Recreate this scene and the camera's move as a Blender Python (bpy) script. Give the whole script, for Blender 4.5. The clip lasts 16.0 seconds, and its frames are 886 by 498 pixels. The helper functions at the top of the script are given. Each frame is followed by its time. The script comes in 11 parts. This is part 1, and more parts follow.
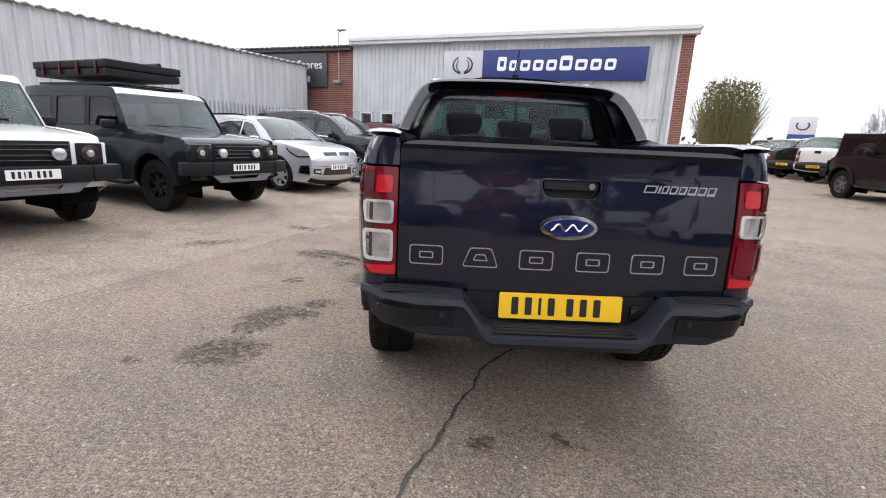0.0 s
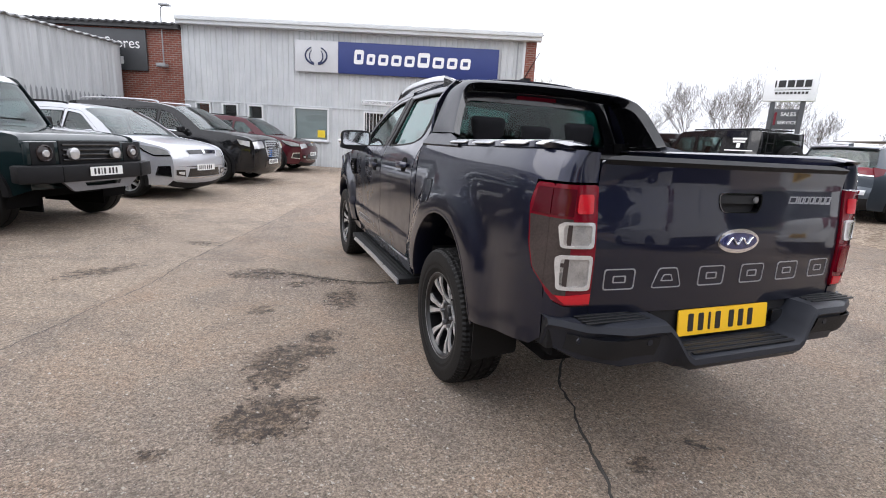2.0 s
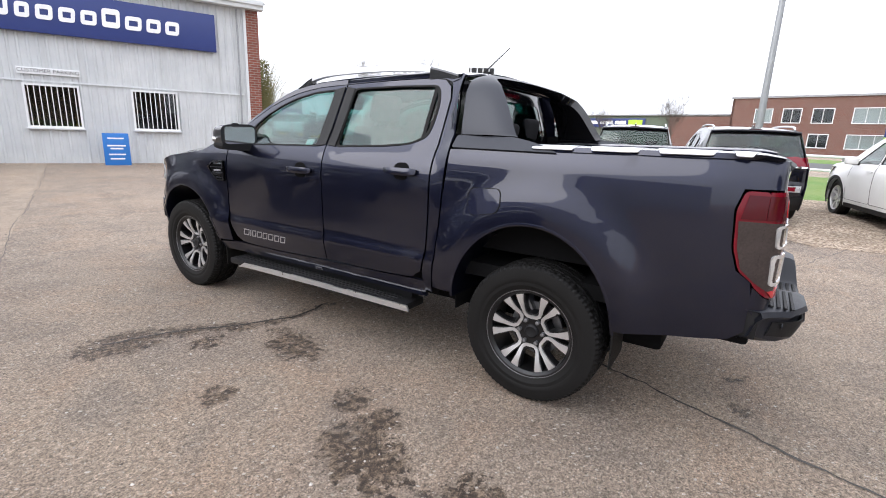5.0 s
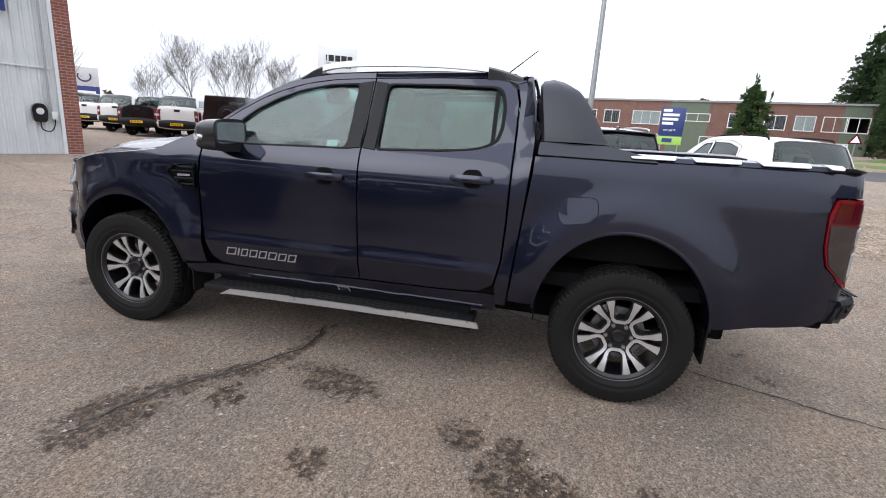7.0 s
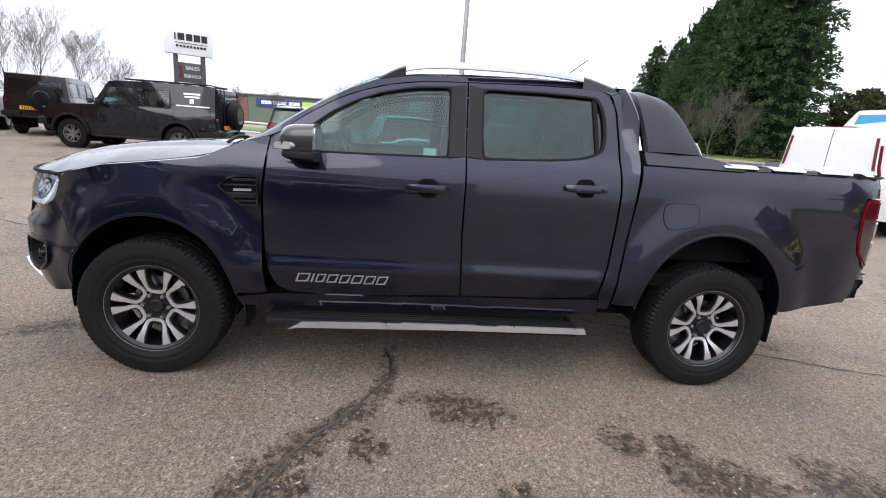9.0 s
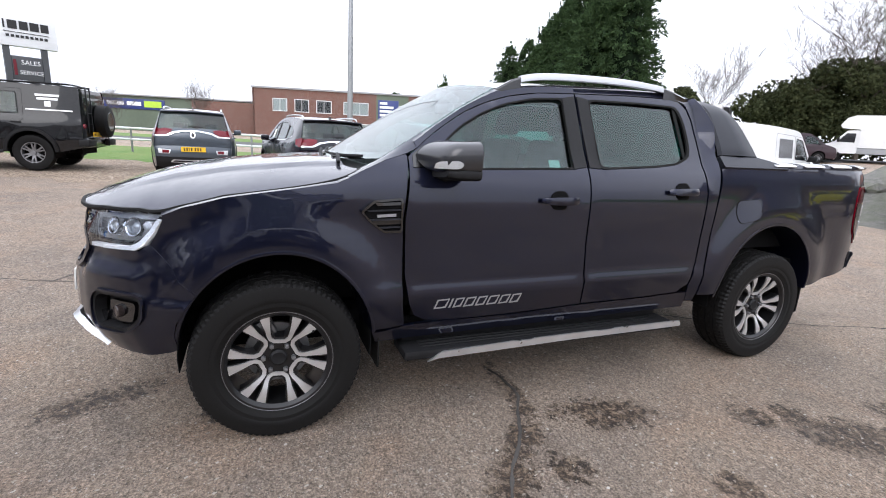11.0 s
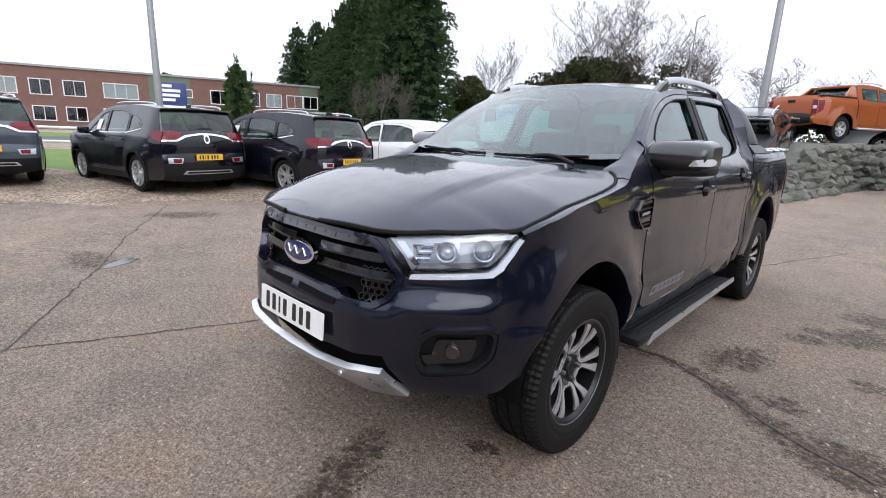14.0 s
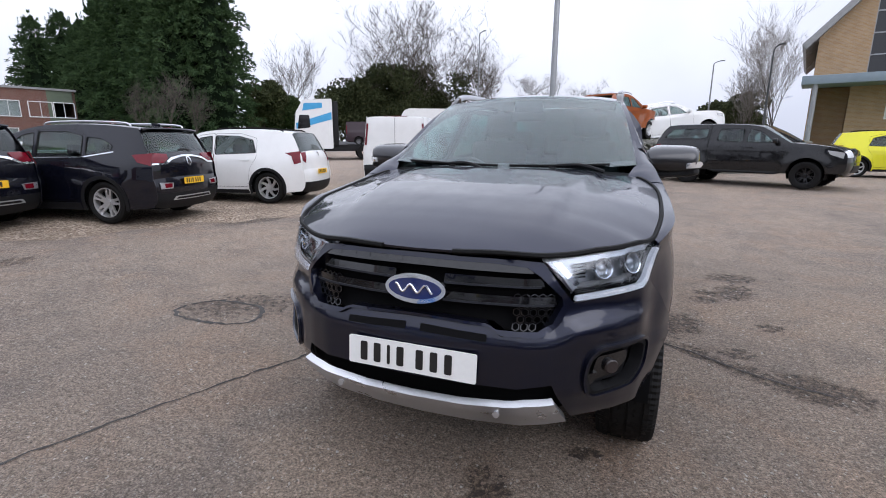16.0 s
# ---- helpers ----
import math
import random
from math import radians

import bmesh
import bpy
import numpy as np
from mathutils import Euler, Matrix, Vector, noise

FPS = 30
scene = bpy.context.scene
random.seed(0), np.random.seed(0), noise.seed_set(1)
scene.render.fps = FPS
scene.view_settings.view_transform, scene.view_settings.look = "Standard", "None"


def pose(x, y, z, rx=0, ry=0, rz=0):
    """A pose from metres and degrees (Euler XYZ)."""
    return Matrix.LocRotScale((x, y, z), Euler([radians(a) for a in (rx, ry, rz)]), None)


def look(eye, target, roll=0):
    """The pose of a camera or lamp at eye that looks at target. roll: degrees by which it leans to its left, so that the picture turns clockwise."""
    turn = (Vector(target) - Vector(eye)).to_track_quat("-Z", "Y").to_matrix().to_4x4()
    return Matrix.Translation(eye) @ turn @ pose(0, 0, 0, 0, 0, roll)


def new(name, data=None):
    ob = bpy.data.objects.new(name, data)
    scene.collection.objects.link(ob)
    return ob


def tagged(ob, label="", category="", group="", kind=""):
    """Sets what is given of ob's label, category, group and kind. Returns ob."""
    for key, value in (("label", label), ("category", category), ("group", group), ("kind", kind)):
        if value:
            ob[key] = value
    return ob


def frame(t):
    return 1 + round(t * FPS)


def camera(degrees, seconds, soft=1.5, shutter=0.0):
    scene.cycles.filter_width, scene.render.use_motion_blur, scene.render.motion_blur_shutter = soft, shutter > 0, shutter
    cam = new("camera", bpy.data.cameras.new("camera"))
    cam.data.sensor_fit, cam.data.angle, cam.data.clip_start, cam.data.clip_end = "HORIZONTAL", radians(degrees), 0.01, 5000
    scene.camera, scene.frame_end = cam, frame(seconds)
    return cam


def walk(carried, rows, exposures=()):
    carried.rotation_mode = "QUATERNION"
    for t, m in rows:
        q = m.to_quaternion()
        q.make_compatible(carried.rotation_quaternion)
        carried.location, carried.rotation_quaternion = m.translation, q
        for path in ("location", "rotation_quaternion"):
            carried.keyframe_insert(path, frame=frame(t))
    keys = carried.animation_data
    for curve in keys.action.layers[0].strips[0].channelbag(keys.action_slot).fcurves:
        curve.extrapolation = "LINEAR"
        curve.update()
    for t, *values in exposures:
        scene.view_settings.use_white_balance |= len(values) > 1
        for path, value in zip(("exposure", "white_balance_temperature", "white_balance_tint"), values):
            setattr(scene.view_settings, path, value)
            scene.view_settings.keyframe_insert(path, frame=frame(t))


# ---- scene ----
cam = camera(85.5, 16.0, soft=1.0)
PATH = [
    (0, (-0.537, -2.979, 1.357), (-0.506, -1.03, 0.91), 2.7),
    (0.5, (-0.871, -2.87, 1.362), (-0.667, -0.929, 0.927), 3.0),
    (1, (-1.214, -2.755, 1.368), (-0.857, -0.836, 0.936), 3.2),
    (1.5, (-1.524, -2.599, 1.363), (-0.986, -0.724, 0.92), 3.3),
    (2, (-1.851, -2.442, 1.362), (-1.139, -0.625, 0.926), 3.2),
    (2.5, (-2.141, -2.267, 1.37), (-1.235, -0.538, 0.933), 3.5),
    (3, (-2.391, -2.037, 1.373), (-1.286, -0.429, 0.931), 3.4),
    (3.5, (-2.67, -1.797, 1.366), (-1.403, -0.311, 0.931), 3.1),
    (4, (-2.87, -1.527, 1.35), (-1.46, -0.182, 0.9), 2.8),
    (4.2, (-2.94, -1.406, 1.365), (-1.478, -0.12, 0.907), 2.5),
    (6.3, (-3.426, -0.038, 1.452), (-1.593, 0.61, 0.983), 3.4),
    (6.5, (-3.458, 0.097, 1.438), (-1.603, 0.678, 0.969), 3.6),
    (7, (-3.506, 0.444, 1.44), (-1.611, 0.864, 0.96), 3.7),
    (7.5, (-3.581, 0.817, 1.44), (-1.657, 1.085, 0.965), 4.3),
    (8, (-3.57, 1.178, 1.421), (-1.632, 1.273, 0.938), 4.7),
    (8.5, (-3.513, 1.562, 1.426), (-1.572, 1.49, 0.949), 4.8),
    (8.7, (-3.499, 1.72, 1.435), (-1.561, 1.591, 0.959), 4.7),
    (10.8, (-3.107, 3.163, 1.423), (-1.283, 2.475, 0.977), 3.4),
    (11, (-3.054, 3.305, 1.429), (-1.246, 2.576, 0.979), 3.1),
    (11.5, (-2.931, 3.683, 1.42), (-1.168, 2.85, 0.977), 3.0),
    (12, (-2.752, 4.02, 1.421), (-1.058, 3.058, 0.968), 3.3),
    (12.5, (-2.554, 4.345, 1.422), (-0.928, 3.272, 0.972), 3.3),
    (13, (-2.333, 4.634, 1.422), (-0.794, 3.441, 0.969), 3.2),
    (13.5, (-2.057, 4.866, 1.414), (-0.625, 3.549, 0.948), 2.9),
    (14, (-1.808, 5.097, 1.409), (-0.462, 3.694, 0.94), 2.2),
    (14.5, (-1.541, 5.306, 1.41), (-0.324, 3.792, 0.936), 1.7),
    (15, (-1.243, 5.458, 1.424), (-0.193, 3.822, 0.953), 1.6),
    (15.5, (-0.962, 5.606, 1.44), (-0.069, 3.872, 0.997), 0.8),
    (16, (-0.711, 5.654, 1.435), (-0.009, 3.832, 1.001), 0.3),
]
walk(cam, [(t, look(eye, target, roll)) for t, eye, target, roll in PATH],
     exposures=[(0.0, 0.26, 6400, 12), (0.6, 0.19, 6400, 12), (2.5, 0.25, 6350, 12), (4.5, 0.44, 6350, 12), (7.5, 0.02, 6250, 12), (8.5, 0.12, 6250, 12), (10.0, 0.28, 6200, 12), (12.0, 0.22, 6200, 13), (14.5, -0.08, 6150, 13), (16.0, -0.32, 6000, 14)])

# world: bright overcast sky with one broad, weak sun behind the cloud
SUN_DIR = (35, 150)            # elevation, azimuth in degrees
world = bpy.data.worlds.new("overcast")
scene.world = world
world.use_nodes = True
wn, wl = world.node_tree.nodes, world.node_tree.links
wn.clear()
sky = wn.new("ShaderNodeTexSky")
sky.sky_type, sky.sun_disc = "NISHITA", False
sky.sun_elevation, sky.sun_rotation = radians(SUN_DIR[0]), radians(90 - SUN_DIR[1])
sky.dust_density, sky.air_density = 4.0, 1.0
hsv = wn.new("ShaderNodeHueSaturation")
hsv.inputs["Saturation"].default_value = 0.06
tco = wn.new("ShaderNodeTexCoord")
cloud = wn.new("ShaderNodeTexNoise")
cloud.inputs["Scale"].default_value, cloud.inputs["Detail"].default_value = 2.2, 5.0
ramp = wn.new("ShaderNodeValToRGB")
ramp.color_ramp.elements[0].position, ramp.color_ramp.elements[1].position = 0.32, 0.68
ramp.color_ramp.elements[0].color, ramp.color_ramp.elements[1].color = (9.3, 9.6, 10.5, 1), (12.0, 12.2, 12.7, 1)
blend = wn.new("ShaderNodeMixRGB")
blend.inputs[0].default_value = 0.88
bg, wout = wn.new("ShaderNodeBackground"), wn.new("ShaderNodeOutputWorld")
bg.inputs["Strength"].default_value = 0.131
wl.new(sky.outputs[0], hsv.inputs["Color"])
wl.new(tco.outputs["Generated"], cloud.inputs["Vector"])
wl.new(cloud.outputs["Fac"], ramp.inputs[0])
wl.new(hsv.outputs[0], blend.inputs[1])
wl.new(ramp.outputs[0], blend.inputs[2])
height = wn.new("ShaderNodeSeparateXYZ")
wl.new(tco.outputs["Generated"], height.inputs[0])
lift = wn.new("ShaderNodeMapRange")          # an overcast sky is brightest overhead
lift.inputs["From Min"].default_value, lift.inputs["From Max"].default_value = 0.0, 1.0
lift.inputs["To Min"].default_value, lift.inputs["To Max"].default_value = 0.80, 1.75
wl.new(height.outputs["Z"], lift.inputs["Value"])
grade = wn.new("ShaderNodeVectorMath")
grade.operation = "SCALE"
wl.new(blend.outputs[0], grade.inputs[0])
wl.new(lift.outputs[0], grade.inputs["Scale"])
wl.new(grade.outputs[0], bg.inputs["Color"])
wl.new(bg.outputs[0], wout.inputs["Surface"])
sun_data = bpy.data.lights.new("sun", "SUN")
sun_data.energy, sun_data.angle, sun_data.color = 1.0, radians(45), (1.0, 0.96, 0.9)
sun = new("sun", sun_data)
_e, _a = radians(SUN_DIR[0]), radians(SUN_DIR[1])
sun.matrix_world = look((30 * math.cos(_e) * math.cos(_a), 30 * math.cos(_e) * math.sin(_a), 30 * math.sin(_e)), (0, 0, 0))


# ---- materials ----
class Nodes:
    """A small wrapper that wires shader nodes."""

    def __init__(self, name):
        self.m = bpy.data.materials.new(name)
        self.m.use_nodes = True
        self.t = self.m.node_tree
        self.n, self.l = self.t.nodes, self.t.links
        self.p = self.n["Principled BSDF"]
        self.co = self.n.new("ShaderNodeTexCoord")

    def put(self, socket, value):
        if isinstance(value, (int, float)):
            socket.default_value = value
        elif isinstance(value, tuple):
            socket.default_value = value if len(value) == len(socket.default_value) else (*value, 1)
        else:
            self.l.new(value, socket)

    def noise(self, scale, detail=4, rough=0.55, vec=None, distort=0.0):
        k = self.n.new("ShaderNodeTexNoise")
        self.l.new(vec or self.co.outputs["Object"], k.inputs["Vector"])
        k.inputs["Scale"].default_value, k.inputs["Detail"].default_value = scale, detail
        k.inputs["Roughness"].default_value, k.inputs["Distortion"].default_value = rough, distort
        return k.outputs["Fac"]

    def voronoi(self, scale, feature="F1", out="Distance", vec=None):
        k = self.n.new("ShaderNodeTexVoronoi")
        k.feature = feature
        self.l.new(vec or self.co.outputs["Object"], k.inputs["Vector"])
        k.inputs["Scale"].default_value = scale
        return k.outputs[out]

    def ramp(self, fac, *stops):
        k = self.n.new("ShaderNodeValToRGB")
        e = k.color_ramp.elements
        while len(e) < len(stops):
            e.new(0.5)
        for el, (pos, col) in zip(e, stops):
            el.position = pos
            el.color = (col, col, col, 1) if isinstance(col, (int, float)) else (*col, 1)
        self.l.new(fac, k.inputs[0])
        return k.outputs[0]

    def mix(self, fac, a, b, kind="MIX"):
        k = self.n.new("ShaderNodeMixRGB")
        k.blend_type = kind
        for s, v in zip(k.inputs, (fac, a, b)):
            self.put(s, v)
        return k.outputs[0]

    def maths(self, op, a, b=0.0, c=0.0, clamp=False):
        k = self.n.new("ShaderNodeMath")
        k.operation, k.use_clamp = op, clamp
        for s, v in zip(k.inputs, (a, b, c)):
            self.put(s, v)
        return k.outputs[0]

    def vmaths(self, op, a, b):
        k = self.n.new("ShaderNodeVectorMath")
        k.operation = op
        for s, v in zip(k.inputs, (a, b)):
            self.put(s, v)
        return k.outputs["Value"] if op in ("LENGTH", "DISTANCE") else k.outputs["Vector"]

    def random(self):
        return self.n.new("ShaderNodeObjectInfo").outputs["Random"]

    def island(self):
        return self.n.new("ShaderNodeNewGeometry").outputs["Random Per Island"]

    def bump(self, height, strength=0.3, distance=0.01):
        k = self.n.new("ShaderNodeBump")
        k.inputs["Strength"].default_value, k.inputs["Distance"].default_value = strength, distance
        self.put(k.inputs["Height"], height)
        self.l.new(k.outputs[0], self.p.inputs["Normal"])

    def set(self, **kw):
        for key, v in kw.items():
            self.put(self.p.inputs[key.replace("_", " ")], v)
        return self


def plain(name, col, rough=0.5, metal=0.0, grain=40.0, vary=0.12, bumpy=0.0, **kw):
    """One colour with fine and broad variation in tone and gloss."""
    k = Nodes(name)
    a, b = k.noise(grain, 3), k.noise(grain / 14, 3)
    f = k.maths("ADD", k.maths("MULTIPLY", a, 0.5), k.maths("MULTIPLY", b, 0.5))
    lo, hi = tuple(c * (1 - vary) for c in col), tuple(min(1, c * (1 + vary)) for c in col)
    k.set(Base_Color=k.ramp(f, (0.3, lo), (0.7, hi)), Metallic=metal,
          Roughness=k.maths("MULTIPLY_ADD", b, 0.14, max(rough - 0.07, 0.0)), **kw)
    if bumpy:
        k.bump(a, bumpy, 0.004)
    return k.m


def paint(name, col, metal=0.0, rough=0.32, dust=0.06):
    """Car paint: fine flake, a clear coat and a film of road dust."""
    k = Nodes(name)
    flake = k.voronoi(900.0, out="Color")
    sep = k.n.new("ShaderNodeSeparateColor")
    k.l.new(flake, sep.inputs[0])
    c = k.mix(k.maths("MULTIPLY", sep.outputs[0], 0.5 if metal else 0.1), col, tuple(min(1, v * 1.5 + 0.002) for v in col))
    film = k.ramp(k.noise(3.0, 6, 0.65), (0.42, 0.0), (0.75, 1.0))
    c = k.mix(k.maths("MULTIPLY", film, dust), c, (0.10, 0.09, 0.08))
    k.set(Base_Color=c, Metallic=metal, Specular_IOR_Level=0.08, Coat_IOR=1.47, Roughness=k.maths("MULTIPLY_ADD", film, 0.12, rough),
          Coat_Weight=1.0, Coat_Roughness=k.maths("MULTIPLY_ADD", film, 0.04, 0.022))
    k.bump(k.noise(6.0, 2), 0.015, 0.02)
    return k.m


def pane(name, tint, see=0.8, rough=0.02, gloss=0.05):
    """Glass: clear to tinted, glossier at a slant."""
    m = bpy.data.materials.new(name)
    m.use_nodes = True
    n, l = m.node_tree.nodes, m.node_tree.links
    n.clear()
    tr, gl, fr, mx, out, pw, ma = (n.new("ShaderNode" + s) for s in ("BsdfTransparent", "BsdfGlossy", "LayerWeight", "MixShader", "OutputMaterial", "Math", "Math"))
    tr.inputs["Color"].default_value = (*[c * see for c in tint], 1)
    gl.inputs["Roughness"].default_value, fr.inputs["Blend"].default_value = rough, 0.5
    pw.operation, pw.inputs[1].default_value = "POWER", 3.2
    ma.operation, ma.inputs[1].default_value, ma.inputs[2].default_value = "MULTIPLY_ADD", 0.7, gloss
    l.new(fr.outputs["Facing"], pw.inputs[0]), l.new(pw.outputs[0], ma.inputs[0]), l.new(ma.outputs[0], mx.inputs[0])
    l.new(tr.outputs[0], mx.inputs[1]), l.new(gl.outputs[0], mx.inputs[2])
    l.new(mx.outputs[0], out.inputs["Surface"])
    return m


HERO = paint("dark_blue_grey_metallic", (0.0078, 0.0094, 0.0225), 0.8, 0.36, 0.006)
MIRROR_CAP = paint("satin_grey_mirror_cap", (0.030, 0.030, 0.033), 0.7, 0.34, 0.01)
HERO_SATIN = plain("satin_grey_trim", (0.026, 0.028, 0.035), 0.40, 0.5, 300, 0.06)
BLACK_PLASTIC = plain("black_plastic", (0.009, 0.009, 0.010), 0.55, 0, 220, 0.2, 0.15, Specular_IOR_Level=0.22)
STEP_PLASTIC = plain("blue_black_bumper_plastic", (0.012, 0.0135, 0.019), 0.45, 0, 220, 0.12, 0.1, Specular_IOR_Level=0.3)
GLOSS_BLACK = plain("gloss_black", (0.004, 0.004, 0.005), 0.12, 0, 30, 0.1, Coat_Weight=0.6)
MATT_BLACK = plain("matt_black", (0.004, 0.004, 0.0045), 0.85, 0, 60, 0.2, Specular_IOR_Level=0.1)
RUBBER = plain("tyre_rubber", (0.0058, 0.0056, 0.0056), 0.62, 0, 120, 0.25, 0.25, Specular_IOR_Level=0.2)
SEAL = plain("rubber_seal", (0.004, 0.004, 0.004), 0.6, 0, 80, 0.1, Specular_IOR_Level=0.15)
CHROME = plain("chrome", (0.82, 0.83, 0.85), 0.08, 1.0, 20, 0.03)
SILVER = plain("silver_satin_metal", (0.62, 0.63, 0.65), 0.3, 0.85, 160, 0.06)
MACHINED = plain("machined_alloy", (0.60, 0.60, 0.61), 0.32, 0.75, 260, 0.06)
DARK_ALLOY = plain("black_alloy_paint", (0.008, 0.008, 0.009), 0.3, 0.2, 60, 0.1)
STEEL = plain("steel", (0.22, 0.22, 0.23), 0.45, 0.8, 60, 0.15)
LENS_RED = plain("red_lens", (0.125, 0.002, 0.009), 0.16, 0, 60, 0.08, Coat_Weight=0.25, Specular_IOR_Level=0.3)
LENS_BRIGHT = plain("bright_red_lens", (0.42, 0.004, 0.012), 0.16, 0, 60, 0.08, Coat_Weight=0.25)
LENS_DEEP = plain("deep_red_lens", (0.055, 0.002, 0.006), 0.16, 0, 60, 0.08, Coat_Weight=0.2, Specular_IOR_Level=0.25)
LENS_CLEAR = plain("clear_lens_reflector", (0.60, 0.60, 0.60), 0.12, 0.55, 200, 0.2, Coat_Weight=1.0)
LENS_DIM = plain("dim_clear_lens", (0.30, 0.29, 0.28), 0.1, 0.3, 240, 0.35, Coat_Weight=1.0)
LENS_SMOKE = plain("smoked_lens", (0.034, 0.026, 0.025), 0.14, 0.0, 120, 0.3, Coat_Weight=0.35, Specular_IOR_Level=0.3)
AMBER = plain("amber_lens", (0.7, 0.22, 0.02), 0.12, 0, 60, 0.08, Coat_Weight=0.8)
LAMP_COVER = pane("lamp_cover", (0.95, 0.97, 1.0), 0.93)
DRL = plain("white_light_guide", (0.88, 0.89, 0.9), 0.2, 0, 60, 0.03, Emission_Color=(1, 1, 1), Emission_Strength=0.10)
LAMP_BOWL = plain("headlamp_bowl", (0.66, 0.67, 0.69), 0.25, 0.45, 60, 0.15)
RAIL_SILVER = plain("satin_silver_rail", (0.46, 0.47, 0.49), 0.36, 0.7, 160, 0.05)
YELLOW_PLATE = plain("yellow_plate", (0.80, 0.47, 0.015), 0.35, 0, 60, 0.04)
WHITE_PLATE = plain("white_plate", (0.78, 0.78, 0.76), 0.35, 0, 60, 0.04)
PLATE_INK = plain("black_characters", (0.012, 0.012, 0.012), 0.4, 0, 60, 0.05)
BADGE_BLUE = plain("badge_blue", (0.012, 0.02, 0.10), 0.15, 0.2, 60, 0.08, Coat_Weight=1.0)
GLASS_FRONT = pane("windscreen_glass", (0.86, 0.96, 0.955), 0.95, 0.02, 0.035)
GLASS_SIDE = pane("side_glass", (0.74, 0.95, 0.92), 0.74, 0.03, 0.050)
GLASS_DARK = pane("privacy_glass", (0.48, 0.84, 0.79), 0.66, 0.03, 0.050)
GLASS_BACK = pane("dark_back_glass", (0.42, 0.80, 0.76), 0.45, 0.02, 0.03)
GLASS_CAR = pane("tinted_car_glass", (0.70, 0.78, 0.77), 0.88, 0.02, 0.045)
CLOTH = plain("dark_seat_cloth", (0.016, 0.016, 0.018), 0.9, 0, 150, 0.25, 0.3, Specular_IOR_Level=0.1)
DASH = plain("dark_dashboard", (0.012, 0.012, 0.013), 0.7, 0, 120, 0.2, 0.2)
GREY_LINING = plain("grey_headlining", (0.38, 0.37, 0.35), 0.9, 0, 120, 0.08)
PAPER = plain("white_paper", (0.78, 0.78, 0.76), 0.7, 0, 40, 0.04)
WHITE_LETTER = plain("white_lettering", (0.82, 0.82, 0.82), 0.45, 0, 30, 0.03)
DECAL = plain("silver_decal", (0.28, 0.28, 0.30), 0.4, 0.3, 60, 0.06)


# ---- mesh helpers ----
def link_mesh(name, bm, material, angle=38):
    me = bpy.data.meshes.new(name)
    bm.to_mesh(me)
    bm.free()
    for mm in (material if isinstance(material, (list, tuple)) else [material]):
        me.materials.append(mm)
    me.shade_smooth()
    me.set_sharp_from_angle(angle=radians(angle))
    return new(name, me)


def part(name, bm, material, parent, label="", angle=38):
    """Link a bmesh as one mesh under a thing or part; its coordinates are the thing's own."""
    ob = link_mesh(name, bm, material, angle)
    ob.parent = parent
    if label:
        tagged(ob, label=label)
    return ob


def share(ob, parent, m=None):
    """Another part on the same mesh."""
    o = ob.copy()
    scene.collection.objects.link(o)
    o.parent = parent
    if m is not None:
        o.matrix_basis = m
    return o


def thing(name, m, label, category, group="", kind=""):
    ob = new(name)
    ob.empty_display_size = 0.2
    ob.matrix_basis = m
    return tagged(ob, label, category, group, kind)


def solid(name, bm, material, m, label, category, group="", kind="", angle=38):
    ob = link_mesh(name, bm, material, angle)
    ob.matrix_basis = m
    return tagged(ob, label, category, group, kind)


def join(*bms):
    out = bmesh.new()
    for b in bms:
        me = bpy.data.meshes.new("tmp")
        b.to_mesh(me)
        b.free()
        out.from_mesh(me)
        bpy.data.meshes.remove(me)
    return out


def box(x0, x1, y0, y1, z0, z1, bevel=0.0, seg=2):
    bm = bmesh.new()
    bmesh.ops.create_cube(bm, size=1)
    for v in bm.verts:
        v.co = Vector(((x0 + x1) / 2 + v.co.x * (x1 - x0), (y0 + y1) / 2 + v.co.y * (y1 - y0), (z0 + z1) / 2 + v.co.z * (z1 - z0)))
    if bevel:
        bmesh.ops.bevel(bm, geom=bm.edges[:], offset=bevel, segments=seg, profile=0.6, affect="EDGES")
    return bm


def moved(bm, m):
    bmesh.ops.transform(bm, matrix=m, verts=bm.verts)
    return bm


def tube(pts, r, sides=8, r1=None, caps=True):
    """A round bar along points."""
    bm = bmesh.new()
    pts = [Vector(p) for p in pts]
    rings = []
    for i, p in enumerate(pts):
        d = (pts[min(i + 1, len(pts) - 1)] - pts[max(i - 1, 0)]).normalized()
        a = d.orthogonal().normalized() if i == 0 else (a - d * a.dot(d)).normalized()
        b = d.cross(a)
        rr = r if r1 is None else r + (r1 - r) * i / (len(pts) - 1)
        rings.append([bm.verts.new(p + rr * (math.cos(2 * math.pi * k / sides) * a + math.sin(2 * math.pi * k / sides) * b)) for k in range(sides)])
    for q, w in zip(rings, rings[1:]):
        for k in range(sides):
            bm.faces.new((q[k], q[(k + 1) % sides], w[(k + 1) % sides], w[k]))
    if caps:
        bm.faces.new(rings[0][::-1])
        bm.faces.new(rings[-1])
    return bm


